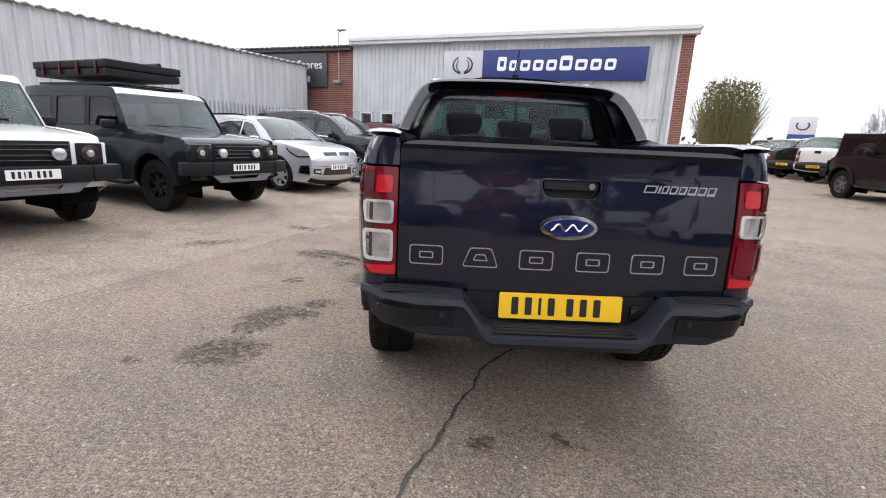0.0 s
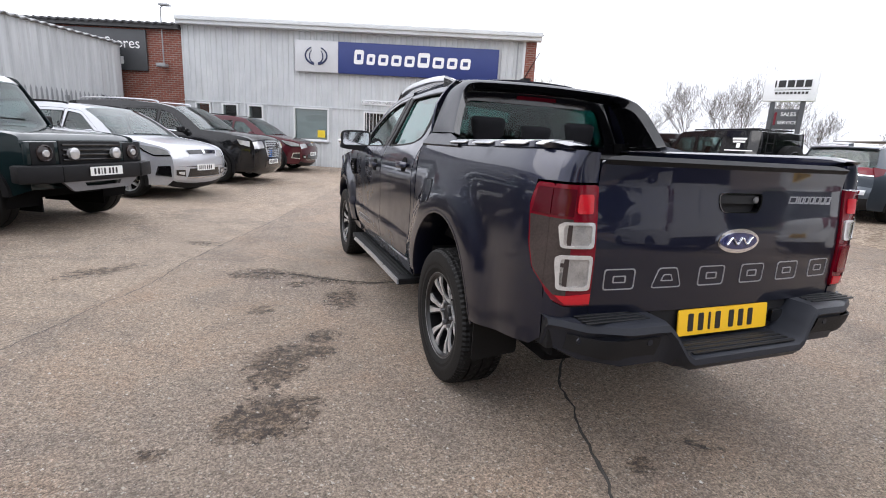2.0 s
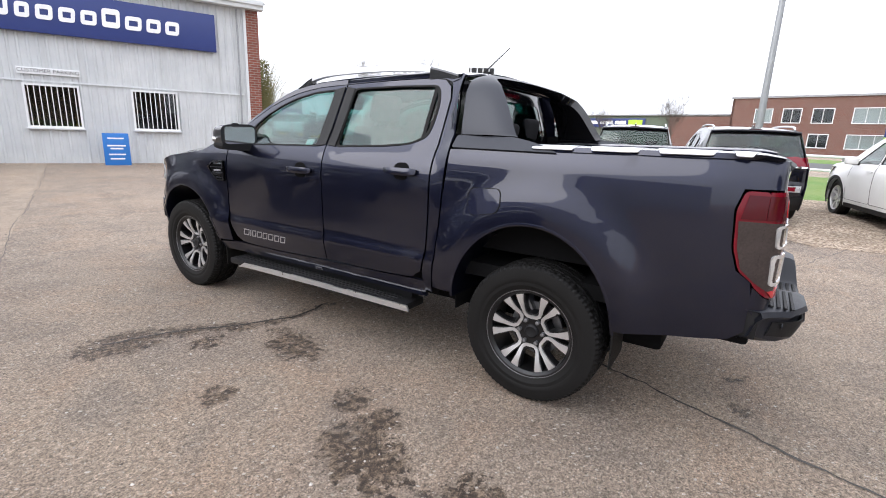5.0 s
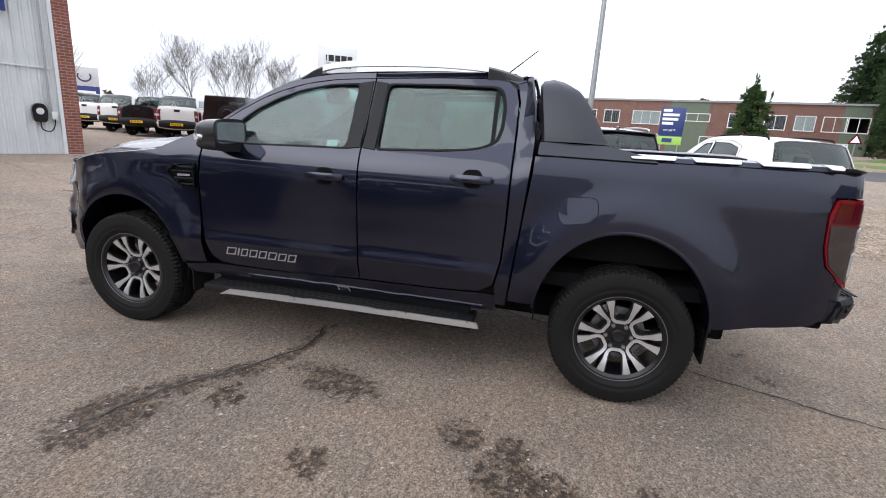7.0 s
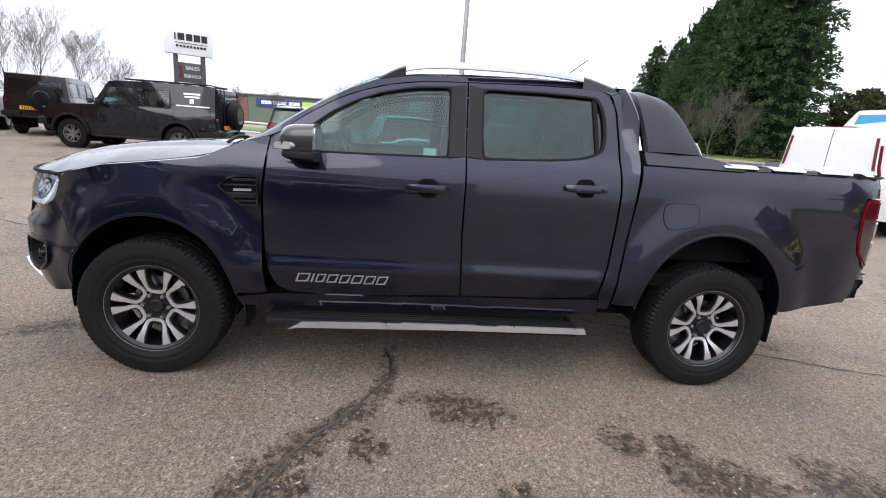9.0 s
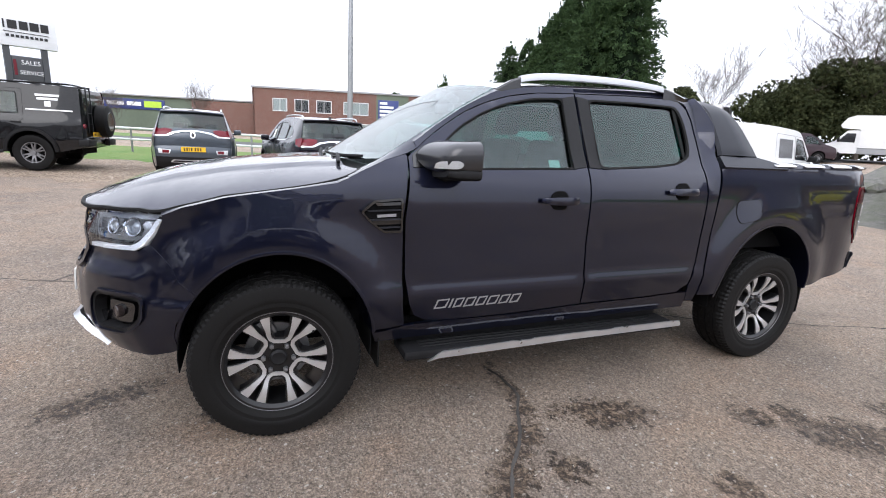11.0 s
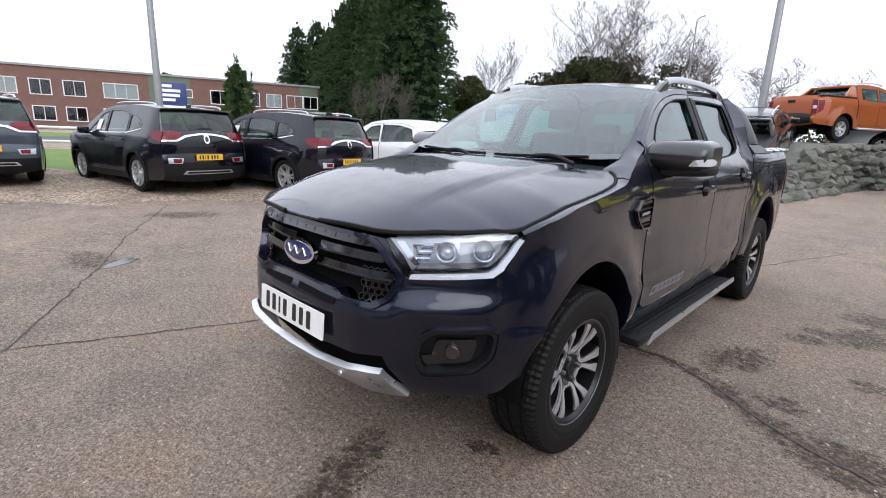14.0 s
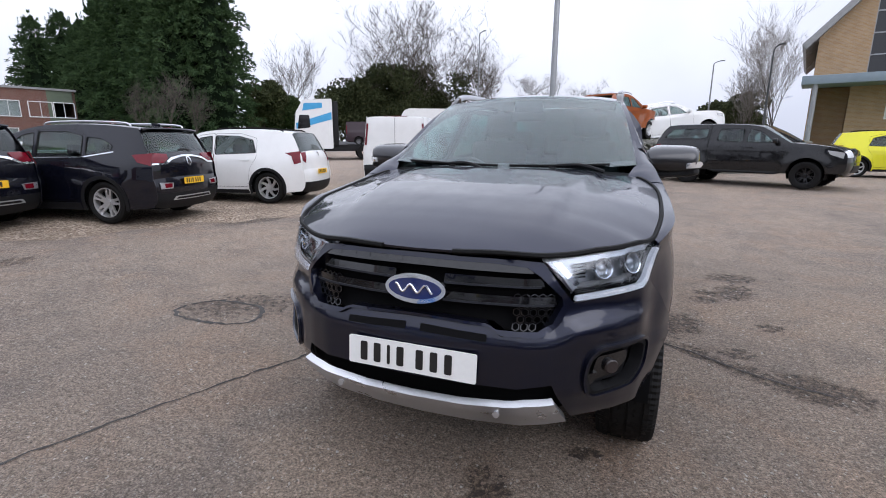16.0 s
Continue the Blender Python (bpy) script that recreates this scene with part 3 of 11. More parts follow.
def loose_stones(n, seed):
    """Small chips of stone scattered over the slabs."""
    rnd, verts, faces = random.Random(seed), [], []
    for _ in range(n):
        a, d = rnd.uniform(0, 2 * math.pi), 5.6 * math.sqrt(rnd.random())
        x, y, r = -0.4 + d * math.cos(a), 1.5 + d * math.sin(a), 0.003 + 0.008 * rnd.random() ** 2.5
        z, t, k = ground_z(x, y), rnd.uniform(0, 3), len(verts)
        for i in range(5):
            q = t + i * 2 * math.pi / 5
            f = rnd.uniform(0.7, 1.25)
            verts.append((x + r * f * math.cos(q), y + r * f * math.sin(q), z - 0.001))
        verts.append((x + 0.3 * r, y, z + r * rnd.uniform(0.5, 0.9)))
        verts.append((x - 0.4 * r, y + 0.2 * r, z + r * rnd.uniform(0.4, 0.8)))
        faces += [(k, k + 1, k + 5), (k + 1, k + 2, k + 5), (k + 2, k + 6, k + 5), (k + 2, k + 3, k + 6), (k + 3, k + 4, k + 6), (k + 4, k, k + 6), (k, k + 5, k + 6)]
    me = bpy.data.meshes.new("loose_stones")
    me.from_pydata(verts, [], faces)
    k = Nodes("stone_chips")
    g = k.n.new("ShaderNodeNewGeometry")
    k.set(Base_Color=k.ramp(g.outputs["Random Per Island"], (0.0, (0.10, 0.08, 0.065)), (0.35, (0.26, 0.21, 0.17)), (0.7, (0.42, 0.38, 0.33)), (1.0, (0.62, 0.59, 0.55))), Roughness=0.85)
    me.materials.append(k.m)
    ob = new("loose_stones", me)
    tagged(ob, "loose pale stone chips scattered on the concrete", "stones", kind="stuff")


loose_stones(5200, 4)

# gravel strip and grass verge beyond the row of parked cars
GRAVEL = Nodes("loose_gravel")
_v = GRAVEL.voronoi(34.0, out="Color")
_s = GRAVEL.n.new("ShaderNodeSeparateColor")
GRAVEL.l.new(_v, _s.inputs[0])
GRAVEL.set(Base_Color=GRAVEL.mix(GRAVEL.ramp(GRAVEL.noise(1.2, 4), (0.35, 0.0), (0.7, 0.6)), GRAVEL.ramp(_s.outputs[0], (0.0, (0.10, 0.068, 0.045)), (0.5, (0.30, 0.22, 0.155)), (1.0, (0.60, 0.50, 0.40))), (0.13, 0.10, 0.07)), Roughness=0.9)
GRAVEL.bump(GRAVEL.voronoi(34.0), 0.9, 0.03)
GRAVEL = GRAVEL.m
GRASS = Nodes("short_grass")
GRASS.set(Base_Color=GRASS.mix(GRASS.ramp(GRASS.noise(0.7, 5, 0.6), (0.35, 0.0), (0.7, 1.0)), GRASS.ramp(GRASS.noise(25, 4, 0.7), (0.3, (0.055, 0.125, 0.016)), (0.7, (0.13, 0.24, 0.040))), (0.15, 0.20, 0.05)), Roughness=0.85)
GRASS.bump(GRASS.noise(60, 3), 0.8, 0.03)
GRASS = GRASS.m
ASPHALT = plain("road_asphalt", (0.07, 0.07, 0.072), 0.85, 0, 60, 0.25, 0.4)


def strip_on_ground(a, b, wide, lift, ragged=0.0, seed=1):
    """A flat band from a to b whose left edge is ragged."""
    rnd = random.Random(seed)
    (x0, y0), (x1, y1) = a, b
    ln = math.hypot(x1 - x0, y1 - y0)
    nx, ny = -(y1 - y0) / ln, (x1 - x0) / ln
    rows, n = [], max(4, int(ln / 0.5))
    for i in range(n + 1):
        x, y = x0 + (x1 - x0) * i / n, y0 + (y1 - y0) * i / n
        o0 = rnd.uniform(-ragged, ragged)
        row = []
        for j in range(7):
            o = o0 + (wide - o0) * j / 6
            px, py = x + nx * o, y + ny * o
            row.append((px, py, ground_z(px, py) + lift * min(1, j * 2) + (0.004 if j == 0 else 0.0)))
        rows.append(row)
    bm = grid(rows)
    bmesh.ops.recalc_face_normals(bm, faces=bm.faces)
    return bm


for nm, a, b, wide, lift, mm, lab in (
        ("gravel_strip", (4.0, -5.6), (11.9, 13.0), -7.0, 0.02, GRAVEL, "loose brown gravel under the parked cars"),
        ("grass_verge", (9.4, -6.6), (16.6, 14.5), -7.5, 0.05, GRASS, "short green grass verge with worn patches"),
        ("road", (17.5, -40), (38, 32), -8.0, 0.035, ASPHALT, "grey asphalt road beyond the verge"),
        ("far_grass", (27.0, -40), (47, 32), -9.0, 0.045, GRASS, "grass bank beyond the road")):
    bm = strip_on_ground(a, b, wide, lift, 0.35, 5)
    solid(nm, bm, mm, Matrix.Identity(4), lab, "ground", kind="structure")

# ---- dealership: clad showroom, brick store, corrugated shed ----
# the yard's own axes: E1 along the showroom wall, E2 into it
CORNER = Vector((7.47, 13.13, 0.0))
WALL_TURN = math.degrees(math.atan2(-4.9, 11.63))
SHOW = pose(CORNER.x - 0.51, CORNER.y + 0.21, 0.0, 0, 0, WALL_TURN)       # x along the wall (negative to the left), y into it, z up

CLAD = Nodes("weathered_pale_cladding")
_c = CLAD.ramp(CLAD.noise(1.1, 5, 0.6), (0.3, (0.50, 0.52, 0.535)), (0.7, (0.60, 0.615, 0.62)))
_st = CLAD.noise(1.0, 4, 0.6, CLAD.vmaths("MULTIPLY", CLAD.co.outputs["Object"], (7.0, 7.0, 0.5)))
_c = CLAD.mix(CLAD.ramp(_st, (0.5, 0.0), (0.78, 0.38)), _c, (0.33, 0.34, 0.33))
CLAD.set(Base_Color=_c, Roughness=0.5)
CLAD.bump(CLAD.noise(9, 3), 0.05, 0.01)
CLAD = CLAD.m
SHED_CLAD = Nodes("galvanised_sheet")
_c = SHED_CLAD.ramp(SHED_CLAD.noise(1.0, 4, 0.6, SHED_CLAD.vmaths("MULTIPLY", SHED_CLAD.co.outputs["Object"], (5.0, 5.0, 0.35))), (0.3, (0.42, 0.43, 0.435)), (0.7, (0.60, 0.61, 0.615)))
SHED_CLAD.set(Base_Color=_c, Roughness=0.55, Metallic=0.0)
SHED_CLAD = SHED_CLAD.m


def brickwork(name, c1, c2, mortar, scale=1.0):
    k = Nodes(name)
    b = k.n.new("ShaderNodeTexBrick")
    m = k.n.new("ShaderNodeMapping")
    m.inputs["Rotation"].default_value = (radians(90), 0, 0)
    k.l.new(k.co.outputs["Object"], m.inputs["Vector"])
    k.l.new(m.outputs[0], b.inputs["Vector"])
    b.inputs["Color1"].default_value, b.inputs["Color2"].default_value, b.inputs["Mortar"].default_value = (*c1, 1), (*c2, 1), (*mortar, 1)
    b.inputs["Scale"].default_value = 1.0
    b.inputs["Brick Width"].default_value, b.inputs["Row Height"].default_value, b.inputs["Mortar Size"].default_value = 0.225 * scale, 0.075 * scale, 0.010 * scale
    b.inputs["Bias"].default_value = -0.1
    col = k.mix(k.ramp(k.noise(2.2, 5), (0.35, 0.0), (0.7, 0.35)), b.outputs["Color"], tuple(v * 0.55 for v in c1))
    k.set(Base_Color=col, Roughness=0.85)
    k.bump(b.outputs["Fac"], -0.4, 0.01)
    return k.m


BRICK = brickwork("red_brick", (0.24, 0.066, 0.042), (0.165, 0.046, 0.032), (0.27, 0.23, 0.20))
BRICK_FAR = brickwork("dull_red_brick", (0.165, 0.060, 0.042), (0.120, 0.046, 0.034), (0.24, 0.20, 0.17), 1.0)
BRICK_BUFF = brickwork("buff_brick", (0.40, 0.26, 0.13), (0.33, 0.20, 0.10), (0.40, 0.34, 0.26))
GREEN_PANEL = plain("green_cladding", (0.105, 0.135, 0.095), 0.6, 0, 3, 0.12)
WHITE_FRAME = plain("white_window_frame", (0.74, 0.75, 0.75), 0.4, 0, 20, 0.05)
TRIM_WHITE = plain("pale_metal_trim", (0.62, 0.64, 0.65), 0.45, 0, 6, 0.08)
ROOF_GREY = plain("grey_roof_sheet", (0.27, 0.275, 0.28), 0.6, 0, 4, 0.2)
ROOF_DARK = plain("dark_roof_sheet", (0.05, 0.05, 0.052), 0.6, 0, 8, 0.2)
SIGN_BLUE = plain("blue_sign_face", (0.018, 0.035, 0.165), 0.4, 0, 4, 0.06)
SIGN_GREY = plain("pale_grey_sign_face", (0.56, 0.565, 0.58), 0.4, 0, 4, 0.05)
SIGN_DARK = plain("dark_grey_sign_face", (0.060, 0.063, 0.068), 0.5, 0, 4, 0.08)
SIGN_WHITE = plain("white_sign_face", (0.76, 0.77, 0.78), 0.4, 0, 4, 0.04)
NAVY = plain("navy_ink", (0.02, 0.03, 0.09), 0.4, 0, 20, 0.05)
# near-black stands in for the dimness inside the rooms
ROOM_SHADE = plain("room_shade", (0.045, 0.045, 0.047), 0.9, 0, 5, 0.2)
BLIND = plain("white_blind", (0.55, 0.56, 0.55), 0.8, 0, 30, 0.08)
BUILD_GLASS = pane("window_glass", (0.88, 0.92, 0.92), 0.92)
PIPE_GREY = plain("grey_pipe", (0.30, 0.31, 0.32), 0.5, 0, 30, 0.1)
POST_GREY = plain("galvanised_post", (0.30, 0.31, 0.32), 0.45, 0.6, 12, 0.15)


def corrugated(length, z0, z1, holes=(), pitch=0.20, depth=0.028, seg=4):
    """A ribbed cladding sheet in x from -length to 0 facing -y, with window openings (x0, x1, z0, z1)."""
    bm = bmesh.new()
    xs, n = [], int(round(length / pitch))
    prof = ((0.0, 0.0), (0.12, 1.0), (0.30, 1.0), (0.42, 0.0))
    for i in range(n):
        for f, d in prof:
            xs.append((-length + (i + f) * pitch, -depth * d))
    xs.append((0.0, 0.0))
    cuts = sorted({z0, z1, *[h[2] for h in holes], *[h[3] for h in holes]})
    vs = {}
    for i, (x, d) in enumerate(xs):
        for j, z in enumerate(cuts):
            vs[i, j] = bm.verts.new((x, d, z))
    for i in range(len(xs) - 1):
        xm = (xs[i][0] + xs[i + 1][0]) / 2
        for j in range(len(cuts) - 1):
            zm = (cuts[j] + cuts[j + 1]) / 2
            if not any(h[0] < xm < h[1] and h[2] < zm < h[3] for h in holes):
                bm.faces.new((vs[i, j], vs[i + 1, j], vs[i + 1, j + 1], vs[i, j + 1]))
    return bm


def holed_wall(x0, x1, z0, z1, thick, holes):
    """A wall slab with its front at y = 0 and openings through it."""
    S = lambda u, v: Vector((u, 0, v))
    return sheet([(x0, z0), (x1, z0), (x1, z1), (x0, z1)], S, [[(a, c), (b, c), (b, d), (a, d)] for a, b, c, d in holes], 3.0, thick)


def window_unit(name, m, w, h, bars=0, glass=None, inner=None, sill=True, label="", frame_mat=None, mull=()):
    """A framed window with its pane, in x (width) and z (height), facing -y."""
    ob = thing(name, m, label or "white framed window", "window", kind="structure")
    t = 0.05 if w < 1.4 else 0.08
    fr = [box(-t, w + t, -0.05, 0.06, -t, 0), box(-t, w + t, -0.05, 0.06, h, h + t), box(-t, 0, -0.05, 0.06, 0, h), box(w, w + t, -0.05, 0.06, 0, h)]
    for f in mull:
        fr.append(box(w * f - 0.025, w * f + 0.025, -0.04, 0.05, 0, h))
    part("window_frame", join(*fr), frame_mat or WHITE_FRAME, ob)
    part("pane", box(0, w, 0.02, 0.026, 0, h), glass or BUILD_GLASS, ob)
    if inner:
        part("blind", box(0.01, w - 0.01, 0.09, 0.10, 0.01, h - 0.01), inner, ob)
    for i in range(bars):
        x = w * (i + 0.5) / bars
        part("bar", box(x - 0.009, x + 0.009, -0.045, -0.027, 0, h), WHITE_FRAME, ob)
    if sill:
        part("window_sill", box(-0.08, w + 0.08, -0.09, 0.03, -0.09, -0.05, 0.008), frame_mat or TRIM_WHITE, ob)
    return ob


def showroom():
    L = 12.2
    wins = [(-11.79, -11.22, 1.78, 2.30), (-10.81, -10.21, 1.78, 2.30), (-9.85, -9.28, 1.78, 2.30), (-8.16, -6.87, 1.15, 2.31), (-5.60, -4.40, 1.15, 2.28), (-3.21, -2.03, 1.15, 2.28)]
    wall = solid("wall_showroom", corrugated(L, -0.1, 4.92, wins), CLAD, SHOW, "pale ribbed metal cladding wall of the showroom", "wall", kind="structure")
    solid("wall_showroom_lining", holed_wall(-L, -0.01, -0.2, 4.9, 0.12, wins), TRIM_WHITE, SHOW @ pose(0, 0.13, 0), "block wall behind the cladding", "wall", kind="structure")
    solid("wall_showroom_back", join(box(-L, 0, 7.4, 7.6, -0.2, 4.9), box(-L, 0, 3.0, 3.1, -0.2, 4.8)), ROOM_SHADE, SHOW, "back wall and partition of the showroom", "wall", kind="structure")
    solid("floor_showroom", box(-L, 0, 0.3, 7.4, -0.2, 0.0), ROOM_SHADE, SHOW, "showroom floor with the room's shade in its colour", "floor", kind="structure")
    # brick end pier and side wall
    solid("wall_brick_pier", box(0.05, 0.42, -0.06, 7.6, -0.3, 4.95), BRICK, SHOW, "red brick end wall of the showroom", "wall", kind="structure")
    solid("trim_corner", box(-0.03, 0.05, -0.07, 0.2, -0.1, 4.9), TRIM_WHITE, SHOW, "pale metal corner flashing", "trim", kind="structure")
    solid("trim_fascia", join(box(-L - 0.02, 0.55, -0.30, -0.02, 4.90, 5.10, 0.01), box(-L - 0.02, 0.55, -0.36, -0.26, 5.02, 5.16, 0.01)), TRIM_WHITE, SHOW, "pale metal roof fascia and gutter", "trim", kind="structure")
    rows = [[(x, y, 5.13 + y * 0.10 + (0.035 if i % 2 else 0.0)) for i, x in enumerate(np.linspace(-L, 0.6, 2 * 42 + 1))] for y in (-0.34, 7.8)]
    solid("roof_showroom", thicken(grid(rows), 0.03), ROOF_GREY, SHOW, "corrugated grey roof sheet", "roof", kind="structure")
    # rail line across the wall at window head, base drip, downpipe
    solid("trim_rail", join(box(-L, -0.1, -0.05, -0.025, 2.33, 2.37), box(-L, -0.1, -0.05, 0.0, 0.10, 0.14)), TRIM_WHITE, SHOW, "pale metal rail across the cladding", "trim", kind="structure")
    pipe = spline([(-0.22, -0.09, 4.86), (-0.22, -0.09, 3.0), (-0.24, -0.09, 1.6), (-0.30, -0.09, 1.15), (-0.42, -0.07, 1.25)], 8)
    solid("downpipe", tube(pipe, 0.028, 8), PIPE_GREY, SHOW, "thin grey cable duct down the wall", "pipe", kind="structure")
    for i, (a, b, c, d) in enumerate(wins):
        window_unit(f"window_{i + 1}", SHOW @ pose(a + 0.05, -0.03, c + 0.05), b - a - 0.1, d - c - 0.1, bars=9 if i > 3 else 0,
                    inner=BLIND if i == 3 else None, label=("white framed window with an upright bar grille" if i > 3 else "white framed window with a pale blind" if i == 3 else "small white framed window in the cladding"))
    a, b, c, d = wins[3]
    solid("yellow_notice", sheet(rounded([(0, 0), (0.28, 0), (0.28, 0.26), (0, 0.26)], 0.02), flat(UPRIGHT), (), 0.3, 0.003), plain("yellow_card", (0.75, 0.55, 0.03), 0.6), SHOW @ pose(b - 0.42, -0.02, c + 0.12), "small yellow notice in the window", "notice")
    # long sign: pale panel with emblem, blue panel with a row of plain white blocks
    sg = thing("wall_sign", SHOW @ pose(0, -0.07, 0.02), "long wall sign with a pale emblem panel and a blue panel", "sign")
    part("panel", box(-8.06, -6.515, -0.10, 0, 3.51, 4.56, 0.01), SIGN_GREY, sg, "pale grey panel")
    part("panel", box(-6.51, -0.87, -0.10, 0, 3.51, 4.56, 0.01), SIGN_BLUE, sg, "deep blue panel")
    for sgn in (-1, 1):
        arc = [(-7.29 + sgn * (0.02 + 0.36 * math.sin(s)), -0.115, 4.06 - 0.29 * math.cos(s)) for s in np.linspace(0.15, 2.7, 16)]
        part("emblem", tube(arc, 0.035, 6, 0.02), NAVY, sg, "dark blue emblem")
        arc = [(-7.29 + sgn * (0.05 + 0.19 * math.sin(s)), -0.115, 4.04 - 0.23 * math.cos(s)) for s in np.linspace(0.15, 2.5, 14)]
        part("emblem", tube(arc, 0.025, 6, 0.012), NAVY, sg, "dark blue emblem")
    x = -5.95
    for w, h in ((0.40, 0.48), (0.36, 0.36), (0.42, 0.36), (0.42, 0.36), (0.42, 0.36), (0.48, 0.48), (0.46, 0.36), (0.42, 0.36), (0.42, 0.36)):
        lean = rounded([(0, 0), (w - 0.07, 0), (w - 0.04, h), (0.03, h)], 0.09, 5)
        hole = [(0.10, h * 0.30), (w - 0.15, h * 0.30), (w - 0.14, h * 0.70), (0.11, h * 0.70)]
        part("letter_block", sheet(lean, flat(pose(x, -0.102, 3.84, 90)), [hole], 0.2, 0.02, 0.02), WHITE_LETTER, sg, "plain white raised block")
        x += w + 0.045
    cp = thing("parking_sign", SHOW @ pose(-5.66, -0.06, 2.50), "small white sign with black words", "sign")
    part("panel", box(0, 1.32, -0.02, 0, 0.01, 0.18, 0.005), SIGN_WHITE, cp)
    part("word", moved(lettering("CUSTOMER PARKING", 0.135, 0.003), pose(0.66, -0.024, 0.095, 90)), PLATE_INK, cp)
    # charger on the wall
    ch = thing("wall_charger", SHOW @ pose(-0.47, -0.06, 1.22), "black wall-mounted vehicle charger with a coiled cable", "charger")
    part("case", sheet(rounded([(-0.14, -0.22), (0.14, -0.22), (0.17, 0.10), (0.10, 0.24), (-0.10, 0.24), (-0.17, 0.10)], 0.08, 5), flat(UPRIGHT), (), 0.2, 0.12, 0.10), GLOSS_BLACK, ch)
    part("face", moved(lathe([(0, 0.0), (0, 0.085), (0.01, 0.08), (0.012, 0.0)], 20), pose(0, -0.115, 0.05, 0, 0, -90)), SIGN_GREY, ch)
    part("cable", tube(spline([(0, -0.05, -0.2), (0.02, -0.06, -0.40), (0.20, -0.06, -0.44), (0.30, -0.05, -0.25), (0.31, -0.04, 0.0)], 8), 0.014, 6), RUBBER, ch)
    part("switch_box", box(0.24, 0.36, -0.10, 0.0, -0.14, 0.05, 0.01), TRIM_WHITE, ch)
    aboard = thing("pavement_sign", SHOW @ pose(-4.02, -0.55, 0.06), "blue free-standing sign by the wall", "sign")
    part("panel", box(0, 0.62, -0.04, 0, 0.05, 1.0, 0.02), plain("bright_blue_sign", (0.02, 0.16, 0.50), 0.4), aboard)
    part("foot", box(-0.04, 0.66, -0.22, 0.2, 0, 0.06, 0.01), BLACK_PLASTIC, aboard)
    for i, (zz, ww) in enumerate(((0.86, 0.38), (0.66, 0.44), (0.58, 0.30), (0.42, 0.40), (0.30, 0.34))):
        part("bar", box(0.31 - ww / 2, 0.31 + ww / 2, -0.046, -0.041, zz - 0.02, zz + 0.02), WHITE_LETTER, aboard)


showroom()


def brick_store():
    B = SHOW @ pose(-12.21, 0, 0)
    solid("wall_brick_store", box(-7.5, -0.005, 0.02, 0.35, -0.3, 4.85), BRICK, B, "red brick wall of the store", "wall", kind="structure")
    solid("wall_store_back", box(-7.5, 0, 7.2, 7.5, -0.3, 4.85), BRICK, B, "back wall of the store", "wall", kind="structure")
    rows = [[(x, y, 4.9 + y * 0.10 + (0.05 if i % 2 else 0.0)) for i, x in enumerate(np.linspace(-7.6, 0.0, 53))] for y in (-0.25, 7.6)]
    solid("roof_store", thicken(grid(rows), 0.05), ROOF_DARK, B, "dark corrugated roof edge over the brick wall", "roof", kind="structure")
    solid("trim_store", box(-7.6, 0, -0.18, 0.02, 4.72, 4.86), ROOF_DARK, B, "dark gutter", "trim", kind="structure")
    sg = thing("store_sign", B @ pose(0, -0.02, 0), "dark grey store sign with white words", "sign")
    part("panel", box(-6.1, -1.24, -0.06, 0, 3.27, 4.66, 0.01), SIGN_DARK, sg)
    part("word", moved(lettering("Stores", 0.50, 0.004, "RIGHT"), pose(-1.45, -0.066, 4.18, 90)), WHITE_LETTER, sg)
    for a, b, zz in ((-5.1, -3.15, 4.18), (-3.8, -2.1, 3.60)):
        part("bar", box(a, b, -0.068, -0.060, zz - 0.12, zz + 0.14), WHITE_LETTER, sg)
    fl = thing("flood_light", B @ pose(-0.62, 0, 3.50), "grey floodlight with a thin mast on the brick wall", "light")
    part("mast", tube([(0, -0.1, 0), (0, -0.1, 1.9), (0.12, -0.1, 2.0)], 0.022, 6), POST_GREY, fl)
    part("lamp_head", box(-0.16, 0.16, -0.32, -0.06, -0.08, 0.04, 0.02), POST_GREY, fl)
    part("lamp_head", box(0.0, 0.34, -0.22, -0.02, 1.97, 2.03, 0.01), POST_GREY, fl)
    bx = thing("skip", B @ pose(-1.5, -1.6, 1.55), "dark scrap heaped over the fence", "scrap")
    for i in range(7):
        part("board", moved(box(-0.6, 0.6, -0.1, 0.1, -0.05, 0.05, 0.01), pose(random.uniform(-.5, .5), random.uniform(-.3, .3), 0.1 * i, random.uniform(-20, 20), random.uniform(-15, 15), random.uniform(-50, 50))), ROOF_DARK, bx)
    part("stack", box(-0.9, 0.9, -0.5, 0.5, -1.65, 0.06, 0.03), ROOF_DARK, bx)


brick_store()
SHED = pose(-6.25, 18.35, 0.1, 0, 0, math.degrees(math.atan2(0.885, 0.466)))    # x along the shed wall towards its far end at 0
solid("wall_shed", corrugated(22.0, -0.2, 3.95, (), 0.30, 0.05), SHED_CLAD, SHED, "grey corrugated metal shed wall", "wall", kind="structure")
solid("wall_shed_end", box(-0.05, 0.0, 0.0, 5.0, -0.2, 3.95), SHED_CLAD, SHED, "end of the grey metal shed", "wall", kind="structure")
_rows = [[(x, y, 3.97 + max(y, 0) * 0.12 + (0.06 if i % 2 else 0.0)) for i, x in enumerate(np.linspace(-22.1, 0.1, 150))] for y in (-0.12, 5.0)]
solid("roof_shed", thicken(grid(_rows), 0.03), ROOF_GREY, SHED, "corrugated shed roof with a wavy edge", "roof", kind="structure")


